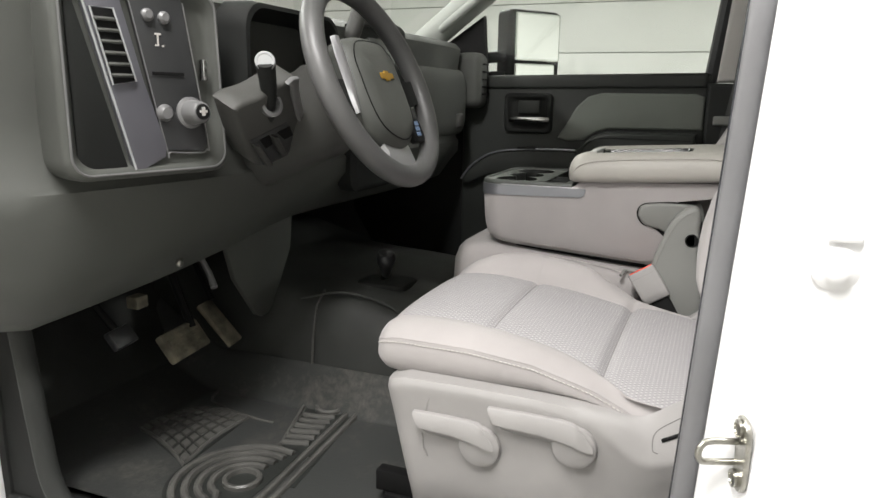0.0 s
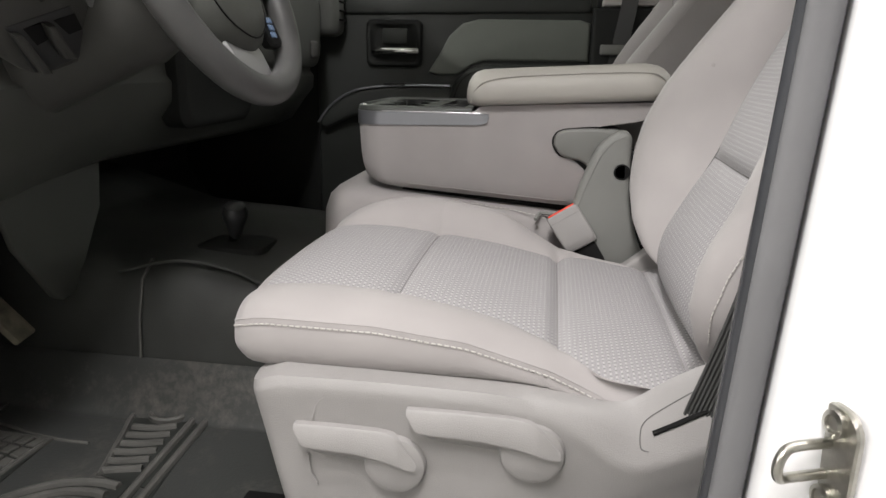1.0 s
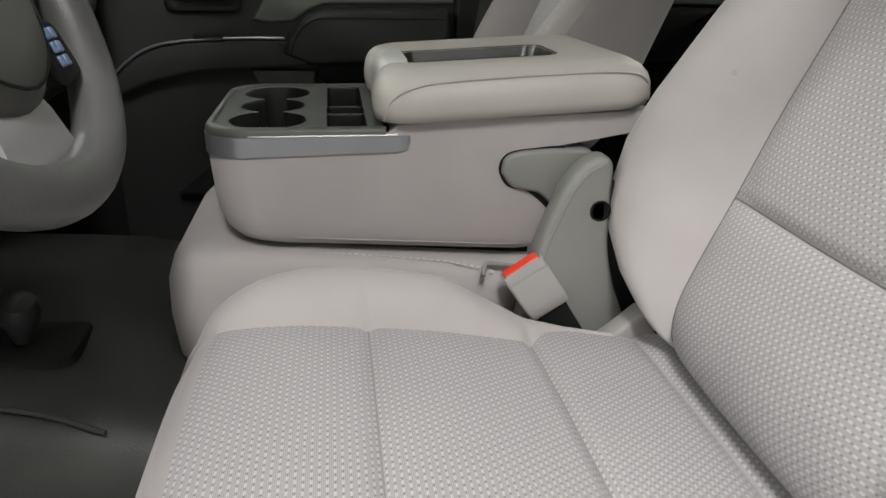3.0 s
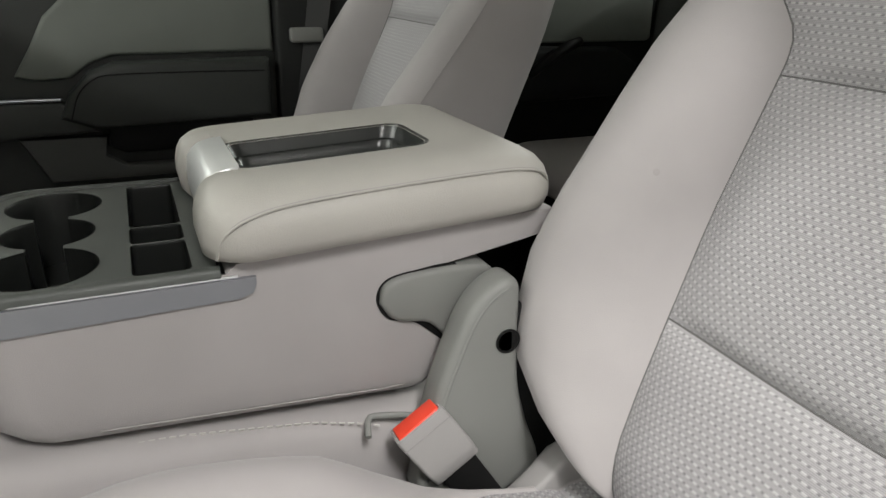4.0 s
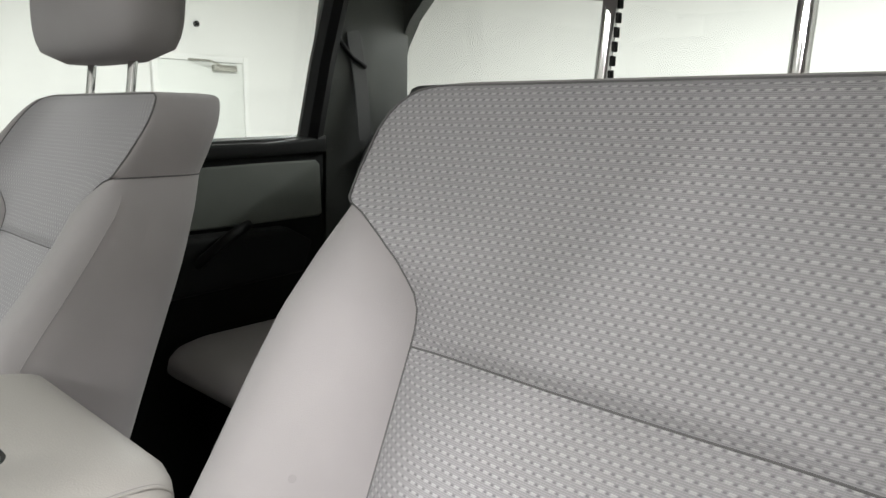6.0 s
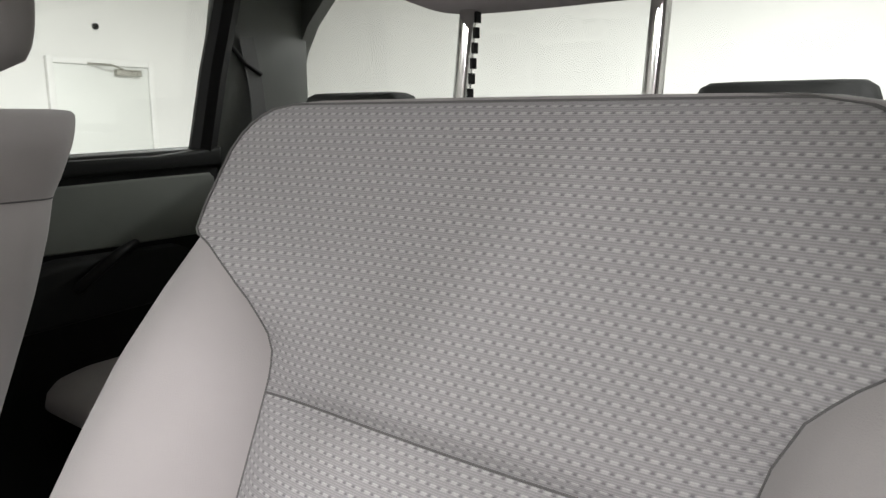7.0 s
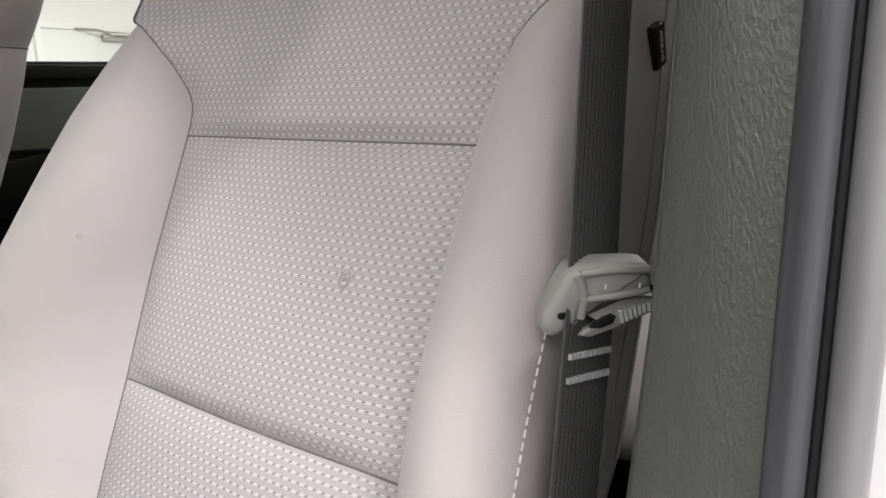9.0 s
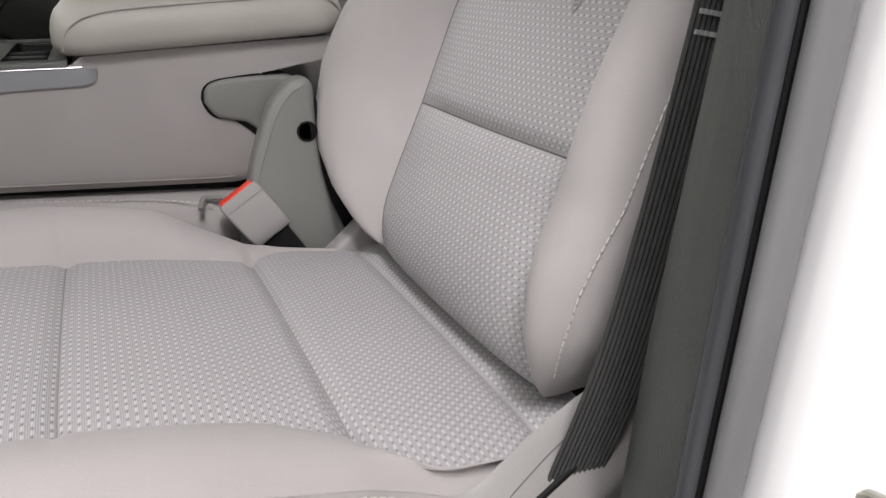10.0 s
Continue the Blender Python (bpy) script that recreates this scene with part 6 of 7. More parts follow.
for z in LEVELS:
    f = front_y(z)
    rows.append([(x, y, z) for x, y in ((-0.786, f - 0.022), (-0.800, f - 0.020), (-0.812, f - 0.016), (-0.824, f - 0.016), (-0.832, f - 0.021), (-0.838, f - 0.035), (-0.846, f - 0.051), (-0.866, f - 0.063), (-0.885, f - 0.069), (-0.897, f - 0.079), (-0.902, f - 0.096), (-0.9035, f - 0.15),
                                        (-0.905, f - 0.26), (-0.75, f - 0.26), (-0.75, f - 0.03))])
part("painted_post", lean(grid(rows, True, True, True)), PAINT, pil, "glossy white painted metal", sharp=50)


def seal_rows(cx, cy, rx, ry, turn):
    c, s = math.cos(turn), math.sin(turn)
    return [[(cx + rx * math.cos(t) * c - ry * math.sin(t) * s, front_y(z) + cy + rx * math.cos(t) * s + ry * math.sin(t) * c, z) for t in (2 * math.pi * k / 18 for k in range(18))] for z in LEVELS]


part("inner_seal", lean(grid(seal_rows(-0.7838, 0.0015, 0.0078, 0.0098, 0.2), True, True, True)), SEALRUB, pil, "black rubber inner door seal")
part("outer_seal", lean(grid(seal_rows(-0.8000, -0.0040, 0.0085, 0.0135, 0.25), True, True, True)), SEALGREY, pil, "worn grey rubber outer door seal")
part("seal_gap", lean(tube([(-0.7922, front_y(z) + 0.0040, z) for z in LEVELS], 0.0024, 8)), BLACK, pil, "black gap between the seals")


def trim_rows(z0, z1, inset):
    rows = []
    for z in np.linspace(z0, z1, 12):
        f = front_y(z)
        b = interp(z, [(0.0, 0.030), (0.42, 0.028), (0.55, 0.016), (0.70, 0.002), (0.80, 0.0), (1.4, 0.0)])
        rows.append([(x + inset + b * max(0, (x + 0.772) / 0.06), y, z) for x, y in ((-0.778, f - 0.040), (-0.783, f - 0.004), (-0.779, f + 0.006), (-0.760, f + 0.0035), (-0.747, f - 0.004), (-0.732, f - 0.018), (-0.726, f - 0.034), (-0.722, f - 0.062), (-0.720, f - 0.115), (-0.719, f - 0.20), (-0.76, f - 0.22))])
    return lean(grid(rows, True, True, True))


part("lower_trim", trim_rows(-0.0, 0.817, 0.0), PILLARPL, pil, "dark grained plastic trim", sharp=50)
part("upper_trim", trim_rows(0.8175, 1.42, 0.0008), PILLARUP, pil, "pale upper trim", sharp=50)

striker = thing("door_striker", (-0.88, 0.130, 0.375), "worn zinc door striker loop bolted to the pillar", "striker")
SN = Vector((-0.30, 0.954, 0)).normalized()
SM = Matrix.Translation((-0.855, front_y(0.375) - 0.0560, 0.375)) @ Matrix((Vector((0, 0, 1)).cross(SN) * -1, SN, Vector((0, 0, 1)))).transposed().to_4x4()


def on_striker(bm):
    bmesh.ops.transform(bm, matrix=SM, verts=bm.verts)
    return bm


part("plate", on_striker(extrude(rounded(-0.021, 0.021, -0.042, 0.042, 0.018, 6), "y", 0.0, 0.006, 0.0015, 1)), STEEL, striker, "zinc base plate")
part("loop", on_striker(tube(curve_through([Vector(p) for p in ((0.004, 0.004, -0.012), (0.002, 0.034, -0.012), (-0.002, 0.045, -0.009), (-0.004, 0.049, 0.0), (-0.002, 0.045, 0.009), (0.002, 0.034, 0.012), (0.004, 0.004, 0.012))], 5), 0.0038, 12)), STEEL, striker, "bent zinc loop")
for z in (-0.029, 0.029):
    part("bolt", on_striker(lathe([(0.0100, 0), (0.0100, 0.004), (0.0065, 0.005), (0.006, 0.003), (0, 0.003)], (0.0, 0.006, z), (0, 1, 0), 18)), STEEL, striker, "torx bolt")
bolt = thing("pillar_bolt", (-0.903, 0.0785, 0.597), "white painted bolt and bracket on the pillar", "bolt")
part("washer", lathe([(0.021, -0.002), (0.021, 0.003), (0.016, 0.006), (0.010, 0.007), (0.010, 0.013), (0.006, 0.014), (0, 0.014)], (-0.902, 0.0785, 0.597), (-1, 0, 0), 24), PAINT, bolt, "white painted bolt head")
part("bracket", box(-0.910, -0.900, 0.060, 0.088, 0.622, 0.632, 0.003), PAINT, bolt, "white bracket tab")

# ---- driver's door opening: sill, front pillar ----
sill = single("sill", join(box(-0.90, -0.80, 0.10, 1.62, -0.20, 0.0, 0.02, 3)), PAINT, "white painted door sill", "sill", "structure")
single("sill_plate", box(-0.83, -0.772, 0.20, 1.40, 0.001, 0.020, 0.006), DARKPL, "dark sill plate", "sill", "structure")
ap = thing("a_pillar", (-0.83, 1.40, 0.0), "door front pillar with black rubber seal", "pillar", kind="structure")
part("painted_post", lean(extrude([(1.35, -0.1), (1.36, 0.30), (1.39, 0.70), (1.40, 0.95), (0.98, 1.40), (1.06, 1.42), (1.50, 1.0), (1.70, 0.95), (1.70, -0.1)], "x", -0.90, -0.82, 0.006)), PAINT, ap, "white painted metal")
part("weatherstrip", tube(curve_through([Vector(p) for p in ((-0.83, 0.70, -0.015), (-0.83, 1.05, -0.010), (-0.83, 1.17, 0.010), (-0.83, 1.225, 0.064), (-0.83, 1.244, 0.169), (-0.83, 1.262, 0.33), (-0.83, 1.285, 0.50), (-0.83, 1.32, 0.75), (-0.82, 1.38, 0.95), (-0.80, 1.17, 1.17), (-0.78, 0.96, 1.38))], 6), 0.018, 10), DULLRUB, ap, "black rubber door seal")
part("inner_trim", extrude([(1.245, 0.0), (1.275, 0.30), (1.33, 0.70), (1.38, 0.93), (1.60, 0.93), (1.60, 0.0)], "x", -0.822, -0.80, 0.003), DARKPL, ap, "dark inner trim")

# ---- roof and headliner ----
single("ceiling", box(-0.66, 1.06, -1.15, 0.74, 1.40, 1.46, 0.02), HEADLINER, "pale cloth headliner under the cab roof", "ceiling", "structure")
for name, x0, x1 in (("roof_rail", -0.70, -0.64), ("roof_rail_passenger", 0.87, 0.98)):
    single(name, box(x0, x1, -1.12, 0.95, 1.355 if x0 < 0 else 1.27, 1.42, 0.02, 3), HEADLINER, "pale trimmed roof side rail above the doors", "roof rail", "structure")
single("hood", box(-0.86, 1.02, 1.62, 3.2, 0.70, 0.86, 0.05, 3), PAINT, "white bonnet ahead of the windscreen", "bonnet", "structure")
wsp = [(-0.74, 1.46, 0.93), (0.92, 1.46, 0.93), (0.86, 0.74, 1.40), (-0.66, 0.74, 1.40)]
wb = bmesh.new()
wb.faces.new([wb.verts.new(p) for p in wsp])
bmesh.ops.solidify(wb, geom=wb.faces, thickness=0.005)
ws = single("windscreen", wb, GLASS, "clear sloping windscreen", "window", "structure", smooth=False)
ws.visible_shadow = False
rp = thing("a_pillar_passenger", (0.92, 1.2, 0.9), "pale trimmed windscreen pillar on the passenger side", "pillar", kind="structure")
part("trim", tube(curve_through([(0.925, 1.36, 0.875), (0.905, 1.255, 0.945), (0.890, 1.045, 1.098), (0.870, 0.83, 1.25), (0.850, 0.66, 1.41)], 4), 0.058, 14, flat=0.85), PILLARPALE, rp, "pale green-grey pillar trim")
part("grab_handle", tube(curve_through([(0.855, 1.17, 0.985), (0.822, 1.13, 1.005), (0.815, 1.05, 1.062), (0.818, 0.98, 1.115), (0.850, 0.94, 1.150)], 5), 0.015, 10), PILLARPALE, rp, "pale grab handle")

# ---- passenger's front door ----
pd = thing("door_1", (0.95, 0.60, 0.10), "closed passenger door with dark panel, pull handle and clear window", "door", kind="structure")
part("panel", extrude([(0.228, -0.04), (1.10, -0.04), (1.10, 0.82), (0.228, 0.83)], "x", RX, RX + 0.10, 0.012, 3), DOORPL, pd, "dark moulded panel")
part("upper_roll", extrude([(0.245, 0.785), (1.05, 0.775), (1.05, 0.822), (0.245, 0.834)], "x", RX - 0.012, RX + 0.02, 0.010, 3), DOORPL, pd, "dark window ledge")
o = [(0.262, 0.645), (0.262, 0.755), (0.275, 0.765), (0.58, 0.765), (0.63, 0.752), (0.67, 0.715), (0.70, 0.66), (0.735, 0.605), (0.70, 0.596), (0.64, 0.600), (0.60, 0.628), (0.56, 0.642)]
o = [(0.245 if y < 0.27 else y, z) for y, z in o]
part("insert", extrude(o, "x", RX - 0.012, RX + 0.005, 0.009, 4), DOORINS, pd, "grey padded insert")
part("armrest", extrude([(0.262, 0.515), (0.262, 0.635), (0.56, 0.632), (0.605, 0.615), (0.645, 0.575), (0.665, 0.53), (0.60, 0.505)], "x", RX - 0.060, RX + 0.005, 0.014, 4), DOORPL, pd, "dark padded armrest")
# no real hollow: a black piece carries the shade below the armrest
part("pull_hollow_shade", extrude([(0.588, 0.470), (0.584, 0.515), (0.562, 0.528), (0.300, 0.530), (0.300, 0.455), (0.560, 0.452)], "x", RX - 0.040, RX + 0.002, 0.008, 2), BLACK, pd, "solid black piece for the shaded hollow under the armrest")
part("lower_moulding", extrude([(0.744, 0.489), (0.590, 0.487), (0.596, 0.448), (0.560, 0.425), (0.270, 0.425), (0.270, 0.400), (0.70, 0.400)], "x", RX - 0.030, RX + 0.002, 0.006, 2), DOORINS2, pd, "dark grey lower moulding")
part("armrest_stitch", tube(curve_through([Vector((RX - 0.0605, y, z)) for y, z in ((0.645, 0.530), (0.628, 0.575), (0.600, 0.602), (0.56, 0.612), (0.40, 0.613), (0.275, 0.612))], 5), 0.0012, 6), BLACK, pd, "sewn line of the armrest")
part("ledge", extrude([(0.60, 0.500), (0.66, 0.562), (0.75, 0.564), (0.875, 0.558), (0.95, 0.546), (1.00, 0.525), (1.05, 0.486), (1.085, 0.440), (1.06, 0.425), (0.98, 0.462), (0.86, 0.486), (0.75, 0.492)], "x", RX - 0.045, RX + 0.005, 0.010, 3), DOORPL, pd, "dark door ledge")
part("ledge_strip", tube(curve_through([Vector((RX - 0.046, y, z)) for y, z in ((0.66, 0.566), (0.75, 0.566), (0.875, 0.560), (0.95, 0.549), (1.00, 0.528), (1.05, 0.489), (1.085, 0.443))], 5), 0.0035, 8), TRIMDK, pd, "satin strip")
part("map_pocket", extrude([(0.27, 0.16), (0.27, 0.36), (0.60, 0.34), (0.80, 0.30), (0.95, 0.18)], "x", RX - 0.05, RX + 0.005, 0.012, 3), DARKPL, pd, "dark map pocket")
h = part("handle_bezel", grid([[(x, y, z) for y, z in rounded(0.755 + g, 0.932 - g, 0.620 + g, 0.762 - g, 0.02, 5)] for g, x in ((0.0, RX + 0.004), (0.0, RX - 0.012), (0.005, RX - 0.017), (0.014, RX - 0.016), (0.022, RX - 0.004), (0.03, RX - 0.002))], True, True, True), DARKPL, pd, "dark handle surround", sharp=45)
part("pull", tube([(RX - 0.016, 0.768, 0.668), (RX - 0.026, 0.79, 0.668), (RX - 0.027, 0.88, 0.668), (RX - 0.016, 0.905, 0.664)], 0.0115, 12), CHROME, h, "chrome pull handle")
part("lock_tab", box(RX - 0.018, RX - 0.004, 0.80, 0.88, 0.690, 0.735, 0.005), DOORPL, h, "dark lock tab")
part("frame_rear", tube([(RX + 0.03, 0.235, 0.80), (RX + 0.015, 0.20, 1.10), (RX - 0.02, 0.18, 1.40)], 0.022, 8), RUBBER, pd, "black window frame")
part("switch", box(RX - 0.05, RX - 0.03, 0.80, 0.87, 0.562, 0.572, 0.003), DARKPL, pd, "dark window switch")
pg = part("pane", box(RX + 0.045, RX + 0.050, 0.235, 1.42, 0.80, 1.40), GLASS, pd, "clear window pane", smooth=False)
pg.visible_shadow = False
part("mirror_corner", extrude([(1.015, 0.815), (1.34, 0.815), (1.24, 0.895), (1.03, 1.035)], "x", RX + 0.015, RX + 0.05, 0.004), BLACK, pd, "black mirror corner")

mirror = thing("wing_mirror", (1.14, 0.86, 0.80), "tall black towing mirror outside the passenger window", "mirror")
MM = Matrix.Translation((1.13, 0.885, 0.80)) @ Euler((0, 0, radians(-38))).to_matrix().to_4x4()
part("housing", box(-0.125, 0.125, 0.0, 0.10, 0.0, 0.275, 0.025, 4, MM), BLACK, mirror, "black mirror housing")
part("glass_upper", box(-0.105, 0.110, -0.006, 0.001, 0.085, 0.262, 0.006, 2, MM), material("mirror_glass", (0.8, 0.82, 0.8), 0.03, 1.0), mirror, "flat mirror glass", smooth=False)
part("glass_lower", box(-0.105, 0.090, -0.006, 0.001, 0.012, 0.074, 0.006, 2, MM), bpy.data.materials["mirror_glass"], mirror, "wide-angle mirror glass", smooth=False)
part("arm", join(tube([(0.96, 1.12, 0.88), (1.06, 0.99, 0.90)], 0.022, 10), tube([(0.96, 1.12, 0.82), (1.06, 0.99, 0.83)], 0.016, 10)), BLACK, mirror, "black mirror arm")

# ---- passenger side pillar and rear door ----
pb = thing("b_pillar_passenger", (0.93, 0.12, 0.0), "passenger side door pillar with pale upper trim and belt anchor", "pillar", kind="structure")
part("lower_trim", extrude([(0.245, 0.0), (0.240, 0.80), (0.02, 0.80), (0.06, 0.0)], "x", 0.875, 0.98, 0.012, 3), DARKPL, pb, "dark lower trim")
part("upper_trim", extrude([(0.215, 0.803), (0.16, 1.40), (-0.06, 1.40), (-0.01, 0.803)], "x", 0.885, 0.98, 0.015, 3), PILLARUP, pb, "pale upper trim")
belt2 = thing("seat_belt", (0.86, 0.12, 0.30), "black passenger seat belt hanging at the pillar", "seat belt")
part("webbing", band([(0.868, 0.10, 1.25), (0.862, 0.14, 0.80), (0.855, 0.18, 0.55), (0.85, 0.20, 0.30)], (0.2, 1, 0.1), 0.047, 0.0016), BELT, belt2, "black webbing")
part("tongue", box(0.842, 0.866, 0.145, 0.215, 0.665, 0.695, 0.006, 3), GREENPL, belt2, "grey latch tongue")

rd = thing("door_2", (0.95, -0.40, 0.10), "closed rear passenger door with dark panel and clear window", "door", kind="structure")
part("panel", extrude([(0.03, -0.04), (0.02, 0.845), (-0.80, 0.865), (-0.78, 0.30), (-0.5, -0.04)], "x", RX, RX + 0.10, 0.012, 3), REARPL, rd, "dark moulded panel")
part("upper_roll", extrude([(0.02, 0.80), (0.02, 0.842), (-0.60, 0.850), (-0.78, 0.866), (-0.78, 0.82)], "x", RX - 0.014, RX + 0.02, 0.010, 3), REARPL, rd, "dark window ledge")
part("insert", extrude([(-0.02, 0.66), (-0.02, 0.785), (-0.60, 0.800), (-0.745, 0.802), (-0.757, 0.79), (-0.762, 0.66), (-0.75, 0.652), (-0.45, 0.650)], "x", RX - 0.010, RX + 0.005, 0.006, 3), DOORINS, rd, "grey padded insert")
part("armrest", extrude([(-0.05, 0.50), (-0.05, 0.60), (-0.35, 0.645), (-0.62, 0.64), (-0.69, 0.60), (-0.66, 0.52)], "x", RX - 0.065, RX + 0.005, 0.016, 4), REARPL, rd, "dark padded armrest")
part("pull_handle", tube(curve_through([Vector(p) for p in ((RX - 0.03, -0.36, 0.56), (RX - 0.075, -0.38, 0.60), (RX - 0.075, -0.45, 0.645), (RX - 0.03, -0.52, 0.655))], 5), 0.012, 10), BLACK, rd, "black pull handle")
rg = part("pane", box(RX + 0.045, RX + 0.050, -0.84, 0.0, 0.83, 1.40), GLASS, rd, "clear window pane", smooth=False)
rg.visible_shadow = False
part("frame_rear", tube([(RX + 0.02, -0.745, 0.85), (RX + 0.01, -0.785, 1.05), (RX - 0.005, -0.83, 1.24), (RX - 0.02, -0.865, 1.40)], 0.034, 8), BLACK, rd, "black window frame")

# rear quarter and back wall
single("c_pillar_passenger", extrude([(-0.76, 0.30), (-0.76, 0.86), (-0.86, 1.40), (-1.10, 1.40), (-1.10, 0.30)], "x", 0.90, 0.98, 0.012, 3), PILLARPL, "dark grey rear pillar trim", "pillar", "structure")
single("c_pillar", lean(extrude([(-0.72, 0.30), (-0.72, 0.86), (-0.82, 1.40), (-1.10, 1.40), (-1.10, 0.30)], "x", -0.80, -0.72, 0.012, 3)), PILLARPL, "dark grey rear pillar trim", "pillar", "structure")
rbelt = thing("rear_seat_belt", (0.88, -0.90, 0.80), "black rear seat belt at the rear pillar", "seat belt")
part("webbing", band([(0.895, -0.88, 1.14), (0.89, -0.90, 1.02), (0.87, -0.90, 0.85)], (0.0, 1, 0.1), 0.047, 0.0016), BELT, rbelt, "black webbing")
part("guide", tube([(0.90, -0.82, 1.13), (0.89, -0.87, 1.075), (0.89, -0.92, 1.05)], 0.006, 8), BLACK, rbelt, "black belt guide")
bw = thing("wall_back", (CX, -1.10, 0.3), "cab back wall with wide rear window", "wall", kind="structure")
part("lower_panel", box(-0.80, 0.98, -1.12, -1.08, 0.0, 0.915), DARKPL, bw, "dark lower panel")
part("upper_panel", box(-0.80, 0.98, -1.12, -1.08, 1.36, 1.42), DARKPL, bw, "dark upper panel")
part("side_panel", box(-0.80, -0.70, -1.12, -1.08, 0.915, 1.36), DARKPL, bw)
part("side_panel", extrude([(0.955, 0.915), (0.985, 0.915), (0.985, 1.36), (0.70, 1.36), (0.821, 1.241), (0.875, 1.19), (0.920, 1.12), (0.940, 1.06), (0.950, 0.965)], "y", -1.12, -1.078), PILLARPL, bw, "dark grey rear corner trim")
g3 = part("pane", box(-0.70, 0.957, -1.105, -1.100, 0.915, 1.36), GLASS, bw, "clear rear window", smooth=False)
g3.visible_shadow = False
ld = thing("door_3", (-0.85, -0.40, 0.10), "closed rear door on the driver's side", "door", kind="structure")
part("panel", extrude([(-0.08, 0.0), (-0.08, 0.86), (-0.75, 0.885), (-0.72, 0.0)], "x", -0.86, -0.76, 0.012, 3), DOORPL, ld, "dark moulded panel")
g4 = part("pane", lean(box(-0.83, -0.825, -0.78, -0.08, 0.84, 1.40)), GLASS, ld, "clear window pane", smooth=False)
g4.visible_shadow = False
part("outer_skin", box(-0.93, -0.87, -0.75, 0.03, -0.15, 0.85, 0.02, 3), PAINT, ld, "white painted door skin")

# ---- rear bench ----
bench = thing("rear_bench", (CX, -0.60, 0.0), "grey cloth rear bench seat with split cushions", "bench seat")
for x0, x1 in ((-0.66, -0.06), (-0.04, 0.845)):
    rows = []
    for z, g in ((0.362, 0.03), (0.366, 0.008), (0.374, 0.0), (0.395, 0.004), (0.410, 0.016), (0.420, 0.04), (0.424, 0.08)):
        rows.append([(x, y, z) for x, y in rounded(x0 + g * 0.5, x1 - g * 0.5, -0.80, -0.25 - g, [0.09, 0.09, 0.03, 0.03], 8)])
    part("cushion", grid(rows, True, True, True), CLOTH, bench, "grey cloth cushion", sharp=60)
    rows = []
    for x, g in ((x0, 0.03), (x0 + 0.01, 0.012), (x0 + 0.04, 0.0), ((x0 + x1) / 2, -0.006), (x1 - 0.04, 0.0), (x1 - 0.01, 0.012), (x1, 0.03)):
        rows.append([(x, y + (0 if y < -0.93 else -g), z - (g if z > 0.8 else 0)) for y, z in ((-1.06, 0.44), (-0.72, 0.44), (-0.735, 0.50), (-0.78, 0.62), (-0.83, 0.78), (-0.855, 0.845), (-0.875, 0.872), (-0.91, 0.884), (-1.06, 0.884))])
    part("backrest", grid(rows, True, True, True), REARCLOTH, bench, "grey cloth backrest, darkened for shade", sharp=60)
    for z, y in ((0.534, -0.7475), (0.68, -0.7985)):
        part("seam", tube([(x0 + 0.105, y + 0.0005, z), (x1 - 0.105, y + 0.0005, z)], 0.0014, 6), BLACK, bench, "sewn seam")
    for x, sg in ((x0 + 0.105, -1), (x1 - 0.105, 1)):
        part("seam", tube([(x - sg * 0.012, -0.7195, 0.45), (x, -0.7345, 0.50), (x, -0.7795, 0.62), (x, -0.7985, 0.68), (x + sg * 0.03, -0.8295, 0.78), (x + sg * 0.05, -0.8545, 0.845)], 0.0014, 6), BLACK, bench, "sewn seam")
part("support", box(-0.66, 0.86, -0.85, -0.38, 0.02, 0.362, 0.01), BLACK, bench, "black seat base")
for x0, x1 in ((0.385, 0.665), (-0.516, -0.256)):
    rows = []
    for z, g in ((0.868, 0.02), (0.874, 0.006), (0.90, 0.0), (0.968, 0.0), (0.985, 0.006), (0.993, 0.018), (0.995, 0.04)):
        rows.append([(x, y, z) for x, y in rounded(x0 + g, x1 - g, -0.96 + g, -0.85 - g, 0.020, 6)])
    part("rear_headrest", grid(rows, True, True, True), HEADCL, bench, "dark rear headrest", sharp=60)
part("child_anchor", lathe([(0.010, 0), (0.010, 0.004), (0.006, 0.004), (0.005, -0.004)], (-0.532, -0.727, 0.470), (0, 1, 0.3), 14), BLACK, bench, "black anchor button")

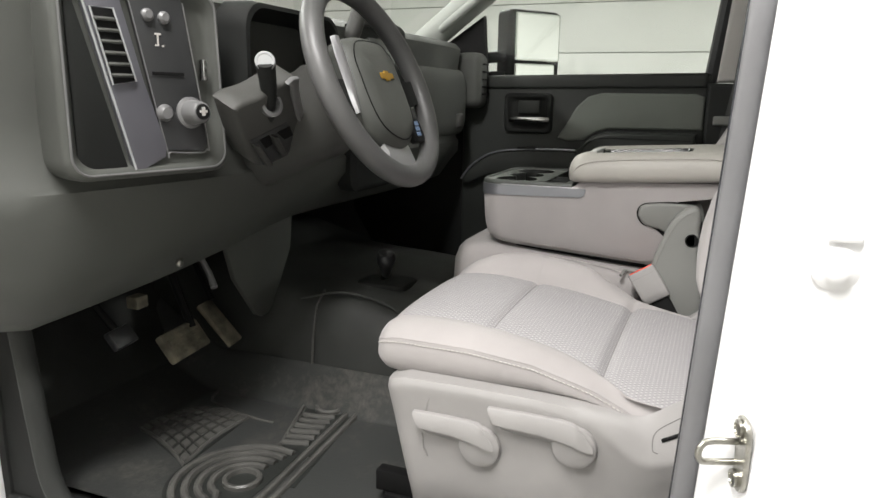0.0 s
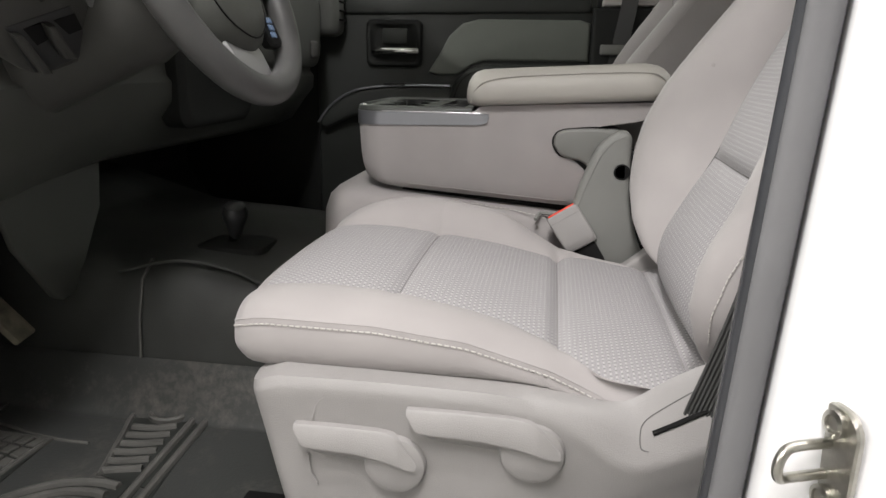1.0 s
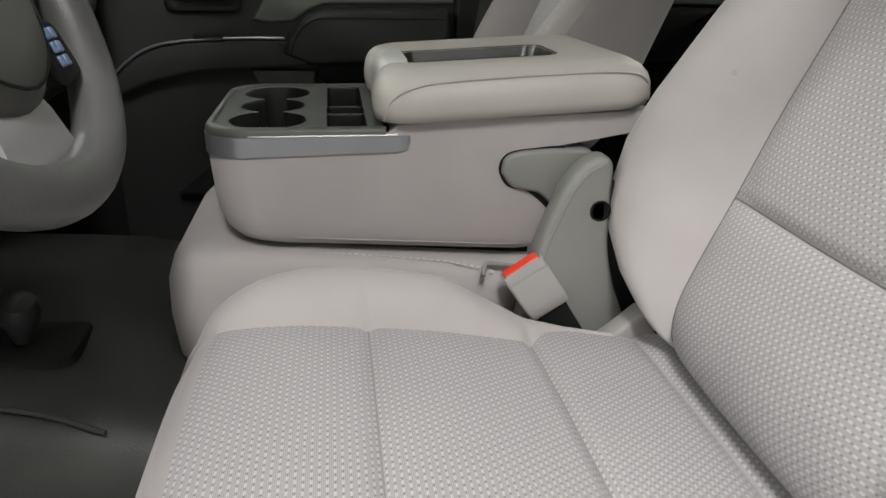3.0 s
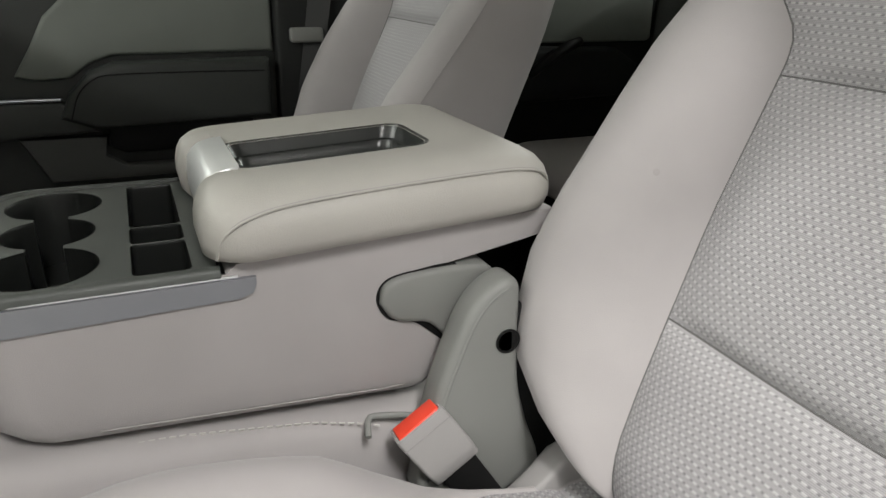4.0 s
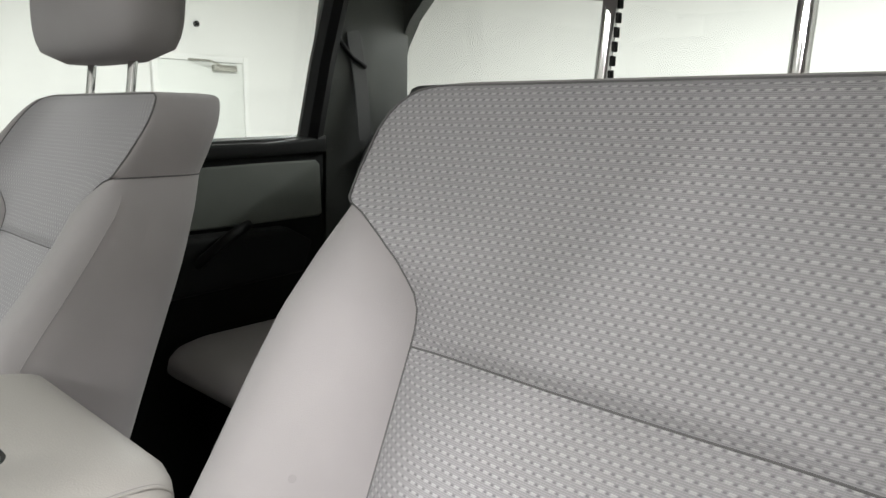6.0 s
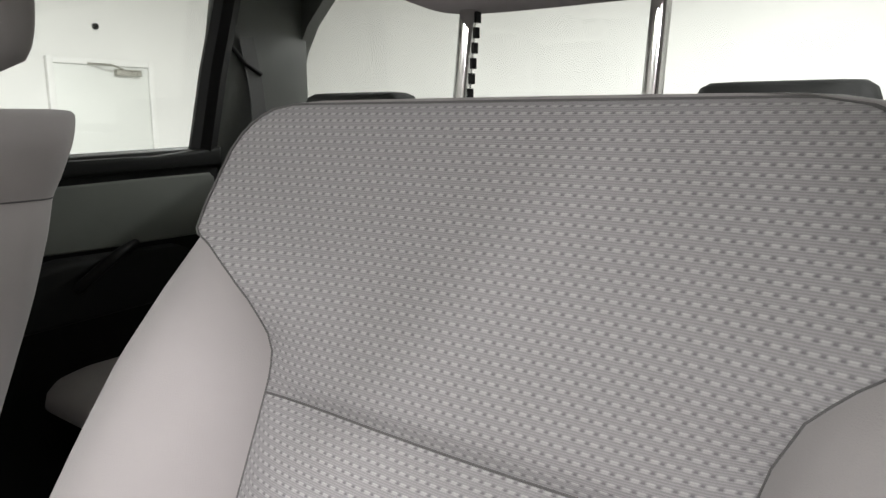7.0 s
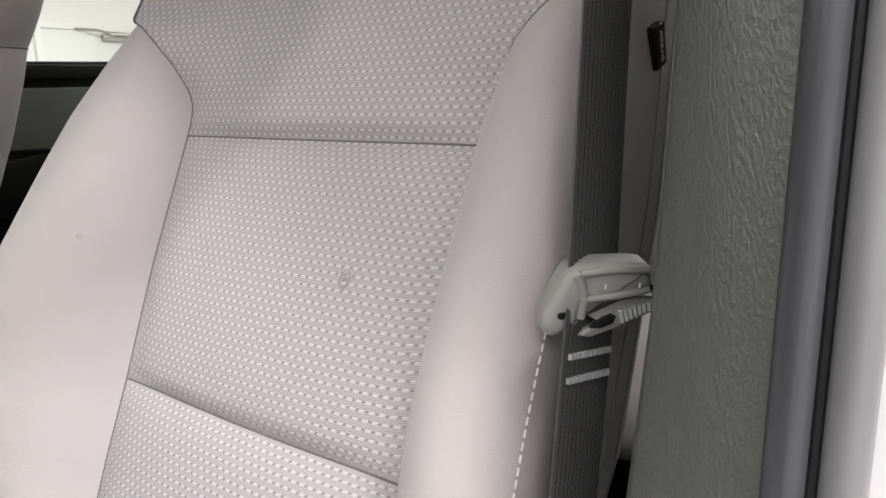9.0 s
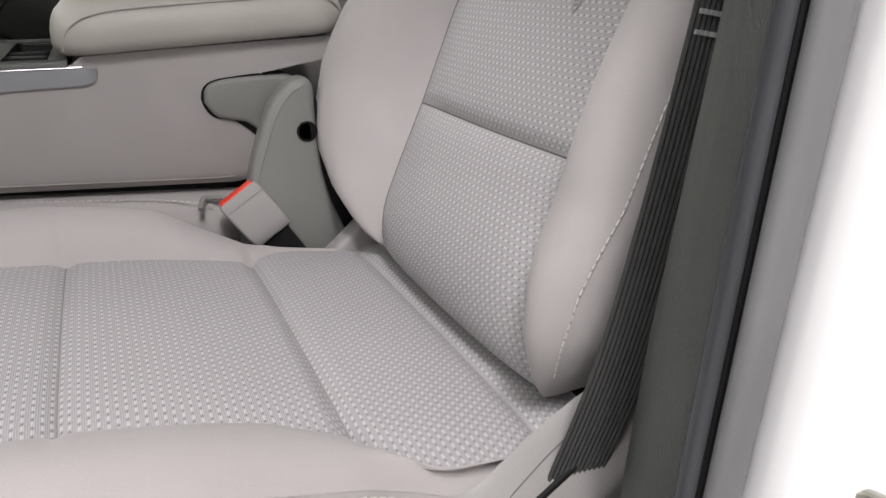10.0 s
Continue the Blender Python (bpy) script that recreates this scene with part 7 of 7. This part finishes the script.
# ---- garage ----
GZ = -0.65
single("garage_floor", box(-5.0, 6.25, -6.0, 7.5, GZ - 0.1, GZ), CONCRETE, "grey concrete garage floor", "floor", "structure", smooth=False)
single("garage_ceiling", box(-5.15, 6.25, -6.1, 7.6, 2.55, 2.65), WALLW, "white garage ceiling", "ceiling", "structure", smooth=False)
single("wall_east", box(6.10, 6.25, -6.0, 7.5, GZ, 2.55), WALLW, "white painted garage wall", "wall", "structure", smooth=False)
single("wall_west", box(-5.15, -5.0, -6.0, 7.5, GZ, 2.55), WALLW, "white painted garage wall", "wall", "structure", smooth=False)
single("wall_south", box(-5.0, 6.1, -6.1, -6.0, GZ, 2.55), WALLW, "white painted garage wall", "wall", "structure", smooth=False)
single("wall_north", box(-5.0, 6.1, 7.5, 7.6, GZ, 2.55), WALLW, "white painted garage wall", "wall", "structure", smooth=False)
gdoor = thing("garage_door", (6.05, 1.6, GZ), "white sectional garage door with horizontal panels", "garage door", kind="structure")
for k in range(6):
    z0 = 1.215 + 0.51 * (k - 3)
    if z0 + 0.5 > GZ:
        part("door_section", box(6.03, 6.095, -0.95, 5.2, max(z0 + 0.004, GZ), z0 + 0.506, 0.006), DOORW, gdoor, "white steel door section")
for y in (-1.0,):
    part("track", box(5.96, 6.06, y - 0.04, y + 0.03, GZ, 2.4, 0.005), STEEL, gdoor, "steel door track")
sd = thing("door_4", (6.08, -3.0, GZ), "white service door with closer in the garage wall", "door", kind="structure")
yl, yr, zt = -2.85, -3.78, 1.43
part("frame", join(box(6.05, 6.10, yr - 0.06, yr, GZ, zt + 0.06, 0.004), box(6.05, 6.10, yl, yl + 0.06, GZ, zt + 0.06, 0.004), box(6.05, 6.10, yr, yl, zt, zt + 0.06, 0.004)), WALLW, sd, "white steel door frame")
part("leaf", box(6.065, 6.098, yr + 0.004, yl - 0.004, GZ + 0.01, zt - 0.004, 0.003), DOORW, sd, "white door leaf")
part("closer", join(box(6.01, 6.065, yr + 0.10, yr + 0.36, zt - 0.09, zt - 0.03, 0.005), tube([(6.0, yr + 0.3, zt - 0.03), (5.93, yr + 0.45, zt + 0.0), (6.05, yr + 0.62, zt + 0.01)], 0.010, 6)), STEEL, sd, "grey door closer")
part("spot", lathe([(0.03, 0), (0.03, 0.02), (0, 0.02)], (6.10, -3.29, 1.79), (-1, 0, 0), 14), BLACK, sd, "dark round knob above the door")
